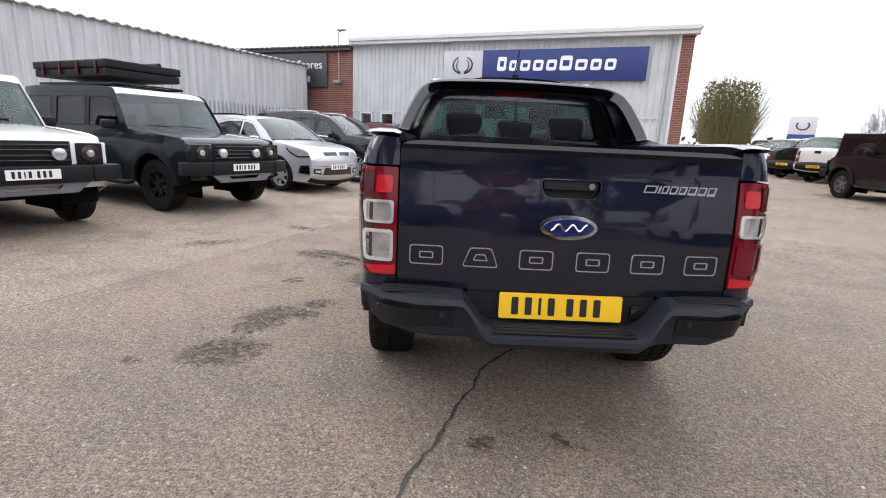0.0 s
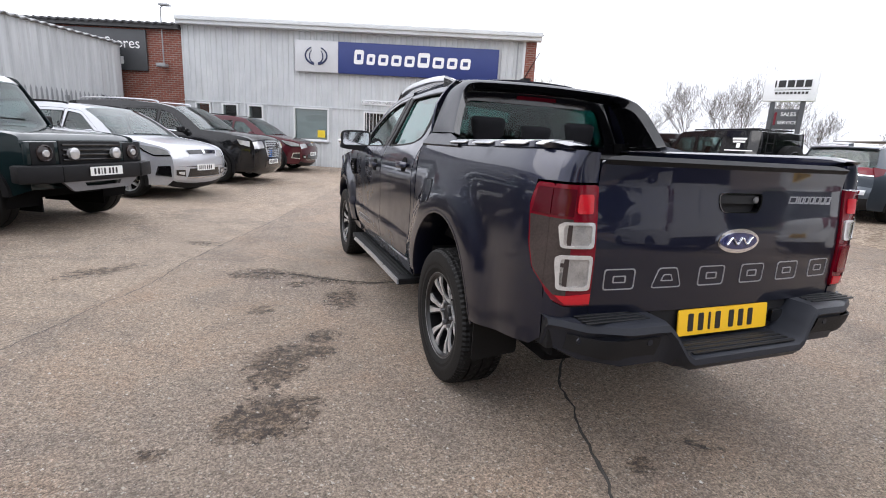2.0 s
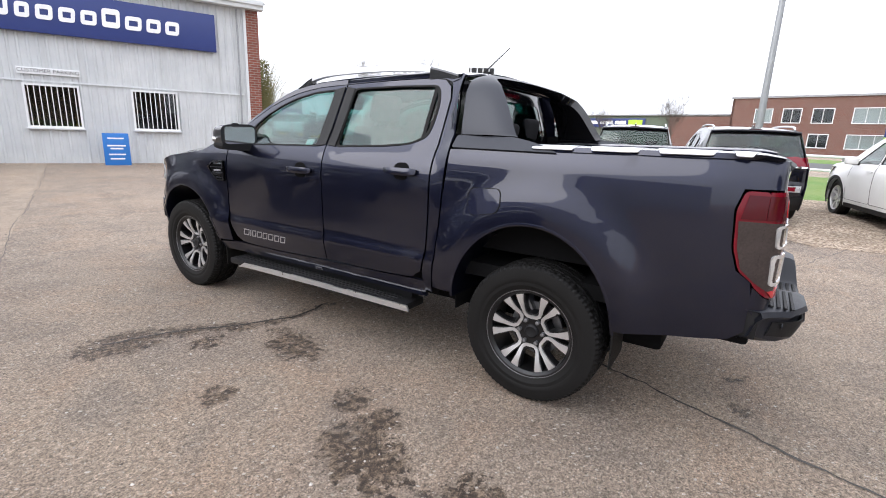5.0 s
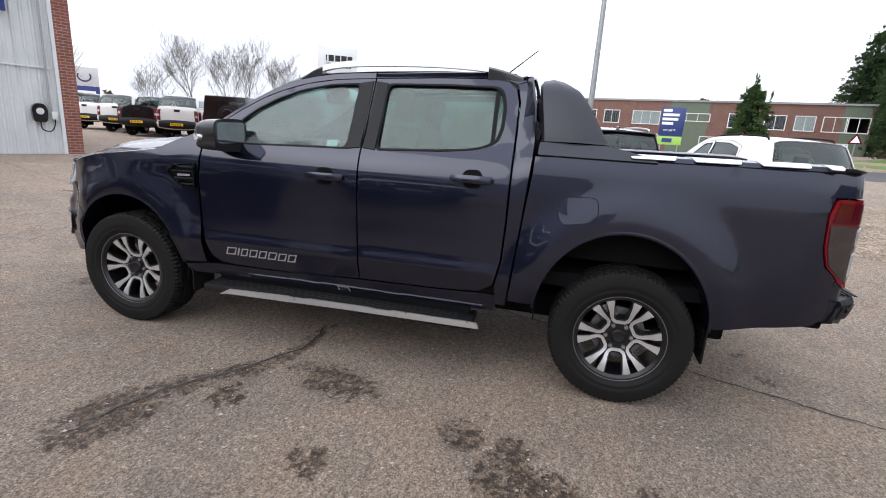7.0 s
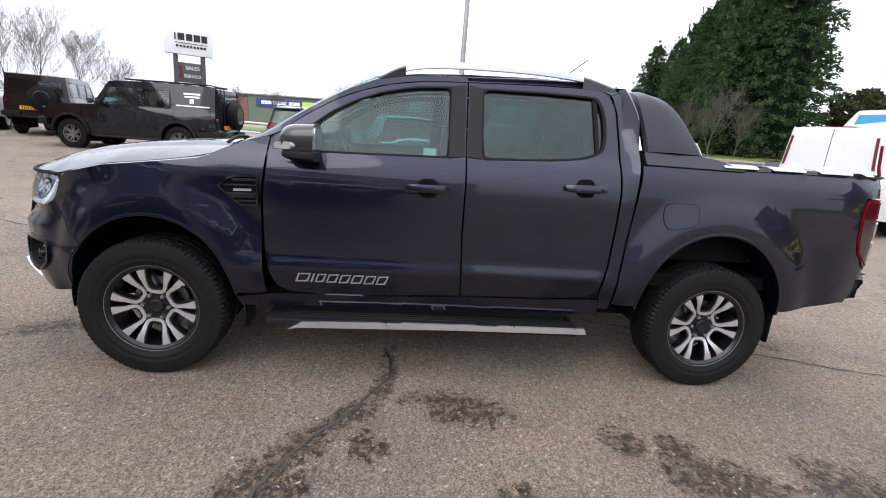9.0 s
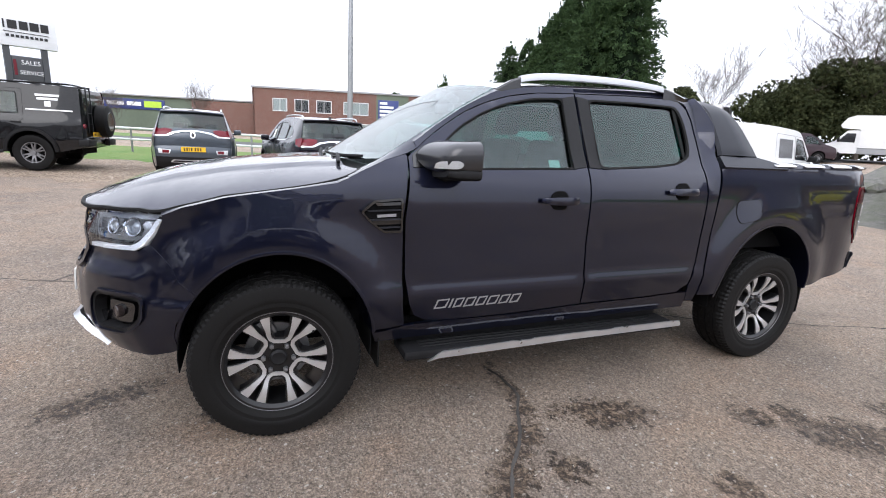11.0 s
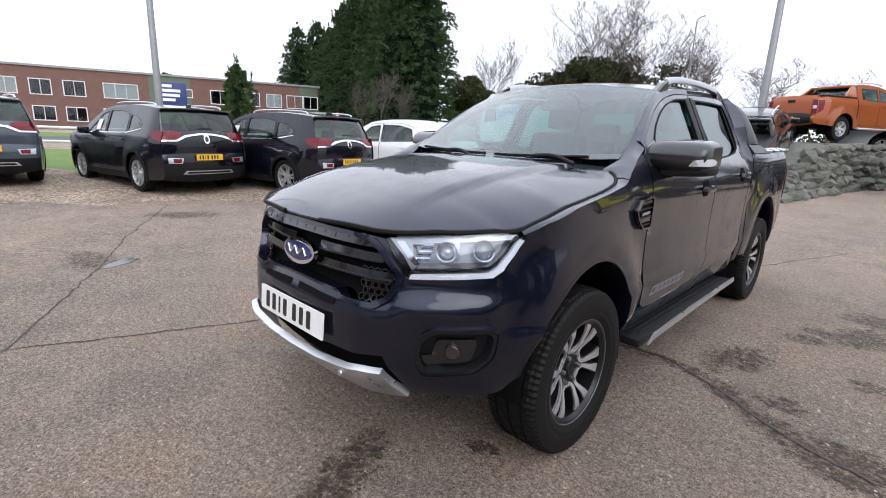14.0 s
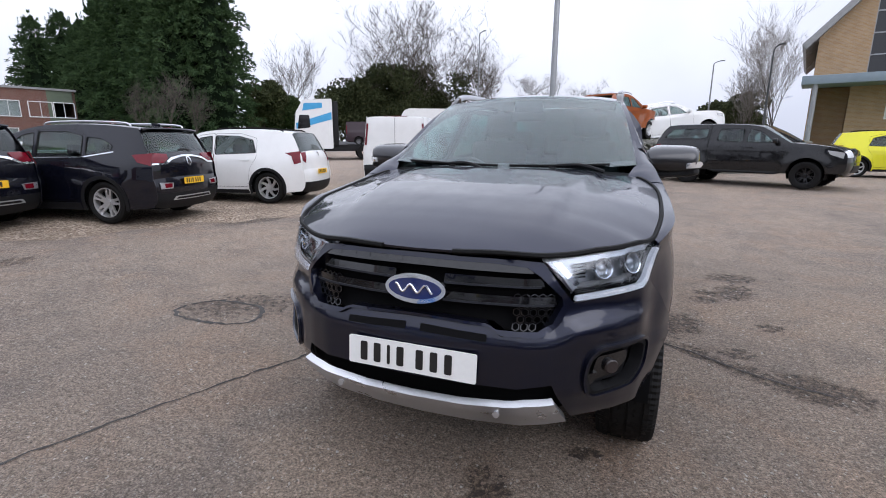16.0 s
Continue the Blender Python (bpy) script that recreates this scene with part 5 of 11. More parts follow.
        for i in range(15):
            t = i / 14
            k = 1.0 if t < 0.45 else max(0.05, (1 - ((t - 0.45) / 0.55) ** 2.6)) ** 0.5
            row = []
            for j in range(26):
                b = 2 * math.pi * j / 26
                cx, cz = math.copysign(abs(math.cos(b)) ** 0.45, math.cos(b)), math.copysign(abs(math.sin(b)) ** 0.5, math.sin(b))
                row.append((s * (0.148 * cx * (0.75 + 0.25 * k) - 0.020 * t), -0.085 + 0.165 * t + 0.03 * (1 - cx) * t, 0.078 * cz * k + 0.010 * (1 - cx) * 0.3 - 0.012 * t))
            shell.append(row)
        bm = grid(shell, True)
        bmesh.ops.holes_fill(bm, edges=bm.edges[:], sides=0)
        bmesh.ops.recalc_face_normals(bm, faces=bm.faces)
        mir = part("door_mirror", moved(bm, mm), MIRROR_CAP, car, "door mirror with satin cap and black base")
        part("mirror_glass", sheet(rounded([(-0.125, -0.060), (0.125, -0.060), (0.128, 0.062), (-0.12, 0.062)], 0.03, 4), flat(mm @ pose(0, -0.088, 0, 90)), (), 0.2, 0.004, 0.002), CHROME, mir)
        low = []
        for i in range(11):
            t = i / 10
            k = 1.0 if t < 0.4 else max(0.05, (1 - ((t - 0.4) / 0.6) ** 2.4)) ** 0.5
            row = []
            for j in range(20):
                b = 2 * math.pi * j / 20
                cx, cz = math.copysign(abs(math.cos(b)) ** 0.5, math.cos(b)), math.copysign(abs(math.sin(b)) ** 0.6, math.sin(b))
                row.append((s * (0.158 * cx * (0.7 + 0.3 * k) - 0.014), -0.088 + 0.155 * t, -0.078 + 0.031 * cz * (0.4 + 0.6 * k) + 0.008 * cx))
            low.append(row)
        bm = grid(low, True)
        bmesh.ops.holes_fill(bm, edges=bm.edges[:], sides=0)
        bmesh.ops.recalc_face_normals(bm, faces=bm.faces)
        part("mirror_base", moved(bm, mm), BLACK_PLASTIC, mir)
        part("mirror_arm", tube([(s * 0.815, 2.44, 1.262), (s * 0.85, 2.44, 1.258), (s * 0.90, 2.435, 1.262)], 0.034, 10), BLACK_PLASTIC, mir)
        part("indicator", sheet(rounded([(0.055, -0.050), (0.140, -0.046), (0.150, -0.026), (0.138, -0.010), (0.075, -0.018)], 0.010), lambda u, v, s=s, mm=mm: mm @ Vector((s * min(u, 0.150), 0.104 - max(0.0, u - 0.07) * 1.25, v)), (), 0.02, 0.03, 0.010, s > 0), LENS_CLEAR, mir, "clear indicator lens")
        # roof rail
        rail = [(2.14, 1.662, 0.606), (2.05, 1.704, 0.604), (1.94, 1.760, 0.602), (1.78, 1.794, 0.600), (1.5, 1.810, 0.598), (1.2, 1.814, 0.594), (0.98, 1.806, 0.590), (0.84, 1.790, 0.590), (0.68, 1.748, 0.588)]
        rr = spline([(y, z, x) for y, z, x in rail], 6)
        def bar_of(sub, w, h):
            rows = []
            for y, z, x in sub:
                rows.append([(s * (x + dx), y, z + dz) for dx, dz in ((-w, -h), (w, -h), (w * 0.9, h * 0.3), (w * 0.4, h), (-w * 0.4, h), (-w * 0.9, h * 0.3))])
            bm = grid(rows, True)
            bmesh.ops.holes_fill(bm, edges=bm.edges[:], sides=0)
            bmesh.ops.recalc_face_normals(bm, faces=bm.faces)
            return bm
        rl = part("roof_rail", bar_of(rr[13:41], 0.022, 0.018), RAIL_SILVER, car, "silver roof rail with black end feet")
        foot_z = lambda y: lerp1(y, [0.6, 0.75, 1.6, 1.85, 2.0, 2.15], [1.68, 1.715, 1.725, 1.705, 1.665, 1.615])
        for sub in (rr[:14], rr[40:]):
            rows = [[(s * (x + dx), y, zz) for dx, zz in ((-0.024, foot_z(y)), (0.024, foot_z(y) - 0.01), (0.022, z + 0.002), (0.01, z + 0.012), (-0.02, z + 0.010))] for y, z, x in sub]
            bm = grid(rows, True)
            bmesh.ops.holes_fill(bm, edges=bm.edges[:], sides=0)
            bmesh.ops.recalc_face_normals(bm, faces=bm.faces)
            part("rail_foot", bm, GLOSS_BLACK, rl)
        # A-pillar between windscreen and door
        rows = []
        top = spline(door_top, 4)
        for i, (y, z) in enumerate(top):
            f = i / (len(top) - 1)
            w = half_width(y, z)
            inner = Vector(windscreen_edge(min(1.0, max(0.0, (2.73 - y) / 0.655))))
            inner.x *= s
            if y <= 2.06:
                inner = Vector((s * (half_width(y, z) - 0.045), y, z + 0.042))
            a_, b_ = Vector((s * w, y, z + 0.004)), inner
            mid = (a_ + b_) / 2 + Vector((s * 0.012, 0.0, 0.012))
            rows.append([a_ - Vector((s * 0.012, 0, 0.006)), a_, a_.lerp(mid, 0.6), mid, b_.lerp(mid, 0.4), b_])
        bm = grid(rows)
        bmesh.ops.recalc_face_normals(bm, faces=bm.faces)
        part("windscreen_pillar", bm, HERO, car)
        rows = []
        for y in np.linspace(2.50, 2.90, 12):
            zo = lerp1(y, [2.48, 2.56, 2.62, 2.72, 2.84, 2.94], [1.437, 1.372, 1.345, 1.315, 1.262, 1.212])
            o_ = Vector((s * (half_width(y, zo) - 0.002), y, zo + 0.002))
            if y < 2.72:
                f = (2.73 - y) / 0.665
                e_ = windscreen_edge(f)
                i_ = Vector((s * e_.x, e_.y, e_.z + 0.004))
            else:
                xi = lerp1(y, [2.72, 2.83, 2.86, 2.96], [0.735, 0.70, 0.77, 0.825])
                i_ = Vector((s * xi, y, lerp1(y, [2.72, 2.84], [1.318, hood_z(0.7, 2.84) - 0.004]) if y < 2.84 else hood_z(xi, y) - 0.006))
            rows.append([o_, o_.lerp(i_, 0.35) + Vector((0, 0, 0.008)), o_.lerp(i_, 0.7) + Vector((0, 0, 0.006)), i_])
        bm = grid(rows)
        bmesh.ops.recalc_face_normals(bm, faces=bm.faces)
        part("scuttle_corner", thicken(bm, 0.006), HERO, car)
        rows = []
        for y in np.linspace(1.60, 0.66, 20):
            z = lerp1(y, [0.66, 0.70, 0.76, 0.86, 1.16, 1.6], [1.735, 1.70, 1.735, 1.745, 1.739, 1.716])
            z = max(z, 1.716)
            w = half_width(y, z)
            rows.append([Vector((s * (w - 0.012), y, z - 0.004)), Vector((s * w, y, z + 0.003)), Vector((s * (w - 0.02), y, z + 0.028)), Vector((s * (w - 0.05), y, z + 0.042))])
        bm = grid(rows)
        bmesh.ops.recalc_face_normals(bm, faces=bm.faces)
        part("cant_rail", bm, HERO, car)
        # tail lamp, wrapping the corner
        L = rounded([(-0.872, 1.238), (-0.957, 1.238), (-0.957, 0.842), (-0.945, 0.862), (-0.893, 0.905), (-0.862, 1.0), (-0.850, 1.16)], 0.02, 4)
        tl = part("tail_lamp", sheet(L, S, (), 0.04, 0.012, 0.006, F), LENS_RED, car, "red and clear tail lamp wrapping the corner")
        part("lens", sheet([(-0.885, 1.222), (-0.953, 1.222), (-0.953, 1.125), (-0.868, 1.125)], S, (), 0.05, 0.004, 0.011, F), LENS_DEEP, tl)
        part("lens", sheet([(-0.862, 1.115), (-0.955, 1.115), (-0.955, 0.862), (-0.898, 0.915), (-0.874, 1.0)], S, (), 0.05, 0.004, 0.011, F), LENS_SMOKE, tl)
        LT = rounded([(0.700, 1.238), (0.880, 1.238), (0.880, 0.842), (0.84, 0.805), (0.80, 0.79), (0.700, 0.79)], 0.010, 3)
        TS = lambda u, v, s=s: tail_corner(u, v, s)
        lt = part("lamp_face", sheet(LT, TS, (), 0.02, 0.012, 0.006, s < 0), LENS_RED, tl)
        part("lens", sheet([(0.800, 1.222), (0.879, 1.222), (0.879, 1.125), (0.800, 1.125)], TS, (), 0.02, 0.004, 0.010, s < 0), LENS_DEEP, tl)
        part("lens", sheet([(0.800, 1.115), (0.880, 1.115), (0.880, 0.862), (0.84, 0.832), (0.800, 0.822)], TS, (), 0.02, 0.004, 0.010, s < 0), LENS_SMOKE, tl)
        for z0, z1, red in ((1.010, 1.105, False), (0.852, 0.985, s > 0)):
            sq = rounded([(0.713, z0), (0.838, z0), (0.842, z1), (0.713, z1)], 0.018, 4)
            si = [(0.7765 + (u - 0.7765) * 0.80, (z0 + z1) / 2 + (v - (z0 + z1) / 2) * 0.78) for u, v in sq]
            part("lens_rim", sheet(sq, TS, [si], 0.02, 0.010, 0.015, s < 0), LENS_RED if red else LENS_CLEAR, tl)
            part("lens", sheet(si, TS, (), 0.02, 0.006, 0.010, s < 0), LENS_RED if red else LENS_DIM, tl, "red fog lens" if red else "clear lens")
        part("lens", sheet(rounded([(0.722, 1.205), (0.790, 1.205), (0.790, 1.135), (0.722, 1.135)], 0.012, 3), TS, (), 0.04, 0.004, 0.012, s < 0), LENS_BRIGHT, tl)
        part("lens", sheet([(0.704, 0.838), (0.835, 0.828), (0.80, 0.798), (0.704, 0.798)], TS, (), 0.02, 0.004, 0.011, s < 0), LENS_BRIGHT, tl)
        # corner post between lamp and tailgate
        part("bed_corner", sheet([(0.698, 1.355), (0.880, 1.362), (0.880, 1.247), (0.698, 1.247)], TS, (), 0.02, 0.012, 0.0, s < 0), HERO, car)
        part("bed_corner", sheet([(0.698, 0.785), (0.80, 0.785), (0.84, 0.80), (0.880, 0.838), (0.880, 0.74), (0.84, 0.68), (0.698, 0.68)], TS, (), 0.02, 0.012, 0.0, s < 0), HERO, car)
        part("bed_corner", sheet([(0.560, 0.745), (0.699, 0.745), (0.699, 0.68), (0.560, 0.68)], TS, (), 0.05, 0.012, -0.01, s < 0), HERO, car)
        # bed rail cap: dark rail with bright inlays
        rows = []
        for y in np.linspace(0.54, -0.985, 24):
            zt = 1.345 + 0.02 * (0.5 - y) / 1.5 - 0.004 * smooth(y, -0.80, -1.0)
            kz = 1 - 0.5 * smooth(y, -0.90, -0.99)
            rows.append([(s * (half_width(y, zt - 0.01) + 0.004), y, zt), (s * (0.842 - 0.035 * (1 - kz)), y, zt + 0.022 * kz), (s * 0.80, y, zt + 0.029 * kz), (s * 0.73, y, zt + 0.029 * kz), (s * 0.70, y, zt + 0.018 * kz), (s * 0.70, y, zt - 0.03)])
        bm = grid(rows)
        bmesh.ops.holes_fill(bm, edges=bm.edges[:], sides=0)
        bmesh.ops.recalc_face_normals(bm, faces=bm.faces)
        rc = part("bed_rail", bm, HERO, car, "dark bed rail cap with bright inlays")
        for y0, y1 in ((0.10, -0.16), (-0.20, -0.46), (-0.50, -0.76), (-0.79, -0.90)):
            RS = lambda u, v, s=s: Vector((s * u, v, 1.345 + 0.02 * (0.5 - v) / 1.5 - 0.004 * smooth(v, -0.80, -1.0) + lerp1(u, [0.745, 0.80, 0.842, 0.868], [0.031, 0.031, 0.025, 0.008])))
            part("rail_inlay", sheet(rounded([(0.745, y1), (0.745, y0), (0.862, y0 - 0.025), (0.862, y1 + 0.025)], 0.010, 3), RS, (), 0.04, 0.004, 0.004, s > 0), SILVER, rc, "bright rail inlay")
        # wing top, from the bonnet's edge to the side
        rows = []
        for y in np.linspace(2.86, 3.66, 18):
            zf = lerp1(y, [2.84, 2.94, 3.12, 3.41, 3.58, 3.655], [1.262, 1.212, 1.185, 1.145, 1.098, 1.060])
            xe = lerp1(y, [2.86, 2.96, 3.12, 3.42, 3.58, 3.675], [0.770, 0.825, 0.845, 0.842, 0.823, 0.796]) + 0.006
            o_, i_ = Vector((s * (half_width(y, zf) - 0.001), y, zf)), Vector((s * xe, y, hood_z(xe - 0.006, y) - 0.006))
            rows.append([o_, o_.lerp(i_, 0.4) + Vector((0, 0, 0.006)), o_.lerp(i_, 0.8) + Vector((0, 0, 0.003)), i_, i_ - Vector((0, 0, 0.03))])
        bm = grid(rows)
        bmesh.ops.recalc_face_normals(bm, faces=bm.faces)
        part("wing_top", thicken(bm, 0.004), HERO, car)
        # headlamp
        hl_lamp(car, s)
    shut_roof(car)
    hood(car)
    front_end(car)
    rear_end(car)
    sports_bar(car)
    cabin(car)
    # wheels
    w0 = alloy_wheel(car)
    w0.matrix_basis = pose(0.782, 0, 0.385, 30)
    for x, y, rz in ((-0.782, 0, 180), (0.782, 3.22, 0), (-0.782, 3.22, 180)):
        o = share(w0, car, pose(x, y, 0.380 if y else 0.385, 26 if y else 30, 0, rz))
        for c in w0.children:
            share(c, o, c.matrix_basis.copy())
    part("chassis", join(box(-0.45, 0.45, -0.55, 3.6, 0.42, 0.52), box(-0.74, 0.74, -0.05, 0.05, 0.33, 0.43), box(-0.7, 0.7, 3.15, 3.28, 0.30, 0.40), box(-0.50, 0.50, 3.5, 3.80, 0.40, 0.50)), MATT_BLACK, car, "dark underbody")


def windscreen_edge(f):
    """The windscreen's side edge from its foot (0) to its head (1)."""
    p = spline([(0.742, 2.73, 1.314), (0.704, 2.51, 1.450), (0.658, 2.29, 1.588), (0.608, 2.075, 1.706)], 8)
    return Vector(p[min(len(p) - 1, int(round(f * (len(p) - 1))))])


def tail_corner(u, v, s):
    """The rear corner outside the tailgate, turning into the side at y = -0.955."""
    lean = 0.035 * smooth(v, 0.95, 1.37)
    w = half_width(-0.955, v)
    k = smooth(u, 0.70, 0.88)
    x = lerp1(u, [0.60, 0.70, 0.75, 0.80, 0.84, 0.88], [0.60, 0.70, 0.750, w - 0.050, w - 0.016, w])
    y = lerp1(u, [0.60, 0.70, 0.75, 0.80, 0.84, 0.88], [-1.036, -1.036, -1.033, -1.021, -0.998, -0.955])
    return Vector((s * x, y + lean * (1 - k), v))


def shut_roof(car):
    rows = []
    for y in np.linspace(2.075, 0.635, 26):
        zt = lerp1(y, [0.635, 0.76, 0.86, 1.16, 1.6, 1.85, 2.075], [1.762, 1.775, 1.785, 1.782, 1.762, 1.742, 1.708])
        w = lerp1(y, [0.635, 1.2, 1.7, 2.075], [0.548, 0.566, 0.590, 0.608])
        row = []
        for t in np.linspace(-1, 1, 21):
            z = zt + 0.045 * (1 - abs(t) ** 2.2) - 0.006 * (abs(abs(t) - 0.62) < 0.06)
            row.append((t * w, y + 0.055 * (1 - t * t) * smooth(y, 1.3, 2.075), z))
        rows.append(row)
    bm = grid(rows)
    bmesh.ops.recalc_face_normals(bm, faces=bm.faces)
    part("roof", thicken(bm, 0.01), HERO, car)
    lin = [[(x * 0.97, y, z - 0.03) for x, y, z in r] for r in rows]
    part("headlining", grid(lin), GREY_LINING, car)
    # windscreen
    rows = []
    for i in range(15):
        f = i / 14
        e = windscreen_edge(f)
        row = []
        for t in np.linspace(-1, 1, 21):
            bow = (1 - t * t)
            row.append((t * e.x, e.y + bow * (0.155 * (1 - f) + 0.058 * f), e.z + bow * (0.045 * f - 0.03 * (1 - f))))
        rows.append(row)
    bm = grid(rows)
    part("windscreen", thicken(bm, 0.005), GLASS_FRONT, car)
    part("windscreen_band", grid([[(x, y + 0.004, z + 0.003) for x, y, z in r] for r in rows[:2]]), GLOSS_BLACK, car)
    mir = part("rear_view_mirror", box(-0.13, 0.13, 2.10, 2.14, 1.585, 1.65, 0.02, 3), BLACK_PLASTIC, car)
    part("sensor_box", moved(box(-0.10, 0.10, -0.05, 0.05, -0.02, 0.04, 0.015), pose(0, 2.11, 1.672, 30)), BLACK_PLASTIC, mir)
    # back window of the cab
    frame_, glassp = rounded([(-0.70, 1.36), (0.70, 1.36), (0.60, 1.71), (-0.60, 1.71)], 0.05, 4), rounded([(-0.62, 1.385), (0.62, 1.385), (0.535, 1.645), (-0.535, 1.645)], 0.05, 4)
    CS = lambda u, v: Vector((u, 0.592 + 0.05 * smooth(v, 1.4, 1.75) + 0.02 * (u / 0.7) ** 2, v))
    part("cab_back", sheet([(-0.80, 0.6), (0.80, 0.6), (0.80, 1.30), (0.70, 1.45), (0.56, 1.765), (-0.56, 1.765), (-0.70, 1.45), (-0.80, 1.30)], CS, [glassp], 0.1, 0.02), GLOSS_BLACK, car)
    part("rear_window", sheet(glassp, CS, (), 0.15, 0.004, -0.004), GLASS_BACK, car, "dark tinted rear window")
    part("stop_lamp", sheet(rounded([(-0.16, 1.675), (0.16, 1.675), (0.16, 1.70), (-0.16, 1.70)], 0.008), CS, (), 0.1, 0.01, 0.008), LENS_DEEP, car)
    # aerial
    ae = part("aerial", tube([(0.0, 0.86, 1.83), (0.0, 0.65, 2.0)], 0.0045, 6, 0.003), BLACK_PLASTIC, car)
    part("aerial_base", sheet(rounded([(-0.03, 0.78), (0.03, 0.78), (0.02, 0.93), (-0.02, 0.93)], 0.02), lambda u, v: Vector((u, v, 1.845 - 0.02 * smooth(v, 0.82, 0.93))), (), 0.05, 0.03), BLACK_PLASTIC, ae)
    # wipers and cowl
    part("cowl", grid([[(x, 2.90 - 0.10 * (x / 0.72) ** 2 + dy, 1.262 - 0.02 * (x / 0.72) ** 2 + dz) for x in np.linspace(-0.74, 0.74, 15)] for dy, dz in ((0.02, 0.002), (-0.02, 0.006), (-0.06, 0.03))]), BLACK_PLASTIC, car)
    for x0, x1, xp in ((0.62, 0.02, 0.10), (-0.05, -0.60, -0.58)):
        arm = spline([(xp, 2.90, 1.285), ((xp + (x0 + x1) / 2) / 2, 2.885, 1.318), ((x0 + x1) / 2, 2.865, 1.312)], 5)
        w = part("wiper", tube(arm, 0.010, 6), BLACK_PLASTIC, car)
        bl = [(x, 2.862 - 0.11 * (x / 0.72) ** 2, 1.305 + 0.022 * (x / 0.72) ** 2) for x in np.linspace(x0, x1, 10)]
        part("wiper_blade", tube(bl, 0.008, 6), SEAL, w)


def hood_z(x, y):
    a = abs(x)
    zc = lerp1(y, [2.84, 3.0, 3.20, 3.45, 3.65, 3.80, 3.90, 3.97, 4.03, 4.09], [1.283, 1.278, 1.262, 1.232, 1.198, 1.164, 1.135, 1.110, 1.085, 1.050])
    edge = lerp1(y, [2.80, 2.95, 3.15, 3.42, 3.60, 3.70, 4.03], [1.268, 1.222, 1.182, 1.146, 1.098, 1.066, 1.04])
    w = lerp1(y, [2.80, 2.95, 3.15, 3.45, 3.62, 3.75, 3.9, 4.05], [0.72, 0.81, 0.845, 0.835, 0.81, 0.78, 0.66, 0.45])
    t = min(1.15, a / w)
    z = zc - (zc - min(edge, zc)) * t ** 3.4
    z += 0.014 * smooth(a, lerp1(y, [2.9, 3.9], [0.56, 0.46]), lerp1(y, [2.9, 3.9], [0.52, 0.42])) * smooth(y, 3.98, 3.6)
    return z


def hood(car):
    right = spline([(0.0, 2.905), (0.30, 2.895), (0.60, 2.865), (0.70, 2.83), (0.770, 2.86), (0.825, 2.96), (0.845, 3.12), (0.842, 3.42), (0.823, 3.58), (0.796, 3.675), (0.70, 3.815), (0.58, 3.93), (0.46, 4.01), (0.36, 4.045), (0.18, 4.073), (0.0, 4.080)], 4)
    loop = right + [(-x, y) for x, y in reversed(right[1:-1])]
    part("bonnet", sheet(loop, lambda u, v: Vector((u, v, hood_z(u, v))), (), 0.03, 0.012), HERO, car)
    for s in (-1, 1):      # gap at the bonnet's edge
        e = [(s * (x + 0.009), y, hood_z(x, y) - 0.003) for x, y in right[14:58]]
        part("bonnet_gap", tube(e, 0.010, 6), SEAL, car)
    for s in (-1, 1):      # washer jets
        part("washer_jet", moved(box(-0.02, 0.02, -0.012, 0.012, 0, 0.010, 0.004), pose(s * 0.30, 2.80 + 0.08, hood_z(0.3, 2.88))), BLACK_PLASTIC, car)


GRILLE = [(0.0, 1.030), (0.30, 1.028), (0.42, 1.020), (0.475, 0.985), (0.560, 0.905), (0.565, 0.875), (0.530, 0.800), (0.480, 0.765), (0.330, 0.765), (0.285, 0.790), (0.0, 0.800)]
LAMP = [(0.465, 1.026), (0.66, 1.044), (0.86, 1.064), (0.985, 1.062), (1.015, 1.045), (0.985, 0.985), (0.94, 0.930), (0.90, 0.908), (0.580, 0.888), (0.575, 0.905)]
FOG = [(0.648, 0.600), (0.662, 0.672), (0.705, 0.708), (0.925, 0.714), (0.960, 0.698), (0.948, 0.605), (0.875, 0.545), (0.672, 0.530)]


def mirrored(poly):
    """A polygon that starts and ends on the middle line, with its other half."""
    return poly + [(-u, v) for u, v in reversed(poly[1:-1] if poly[0][0] == 0 and poly[-1][0] == 0 else poly)]


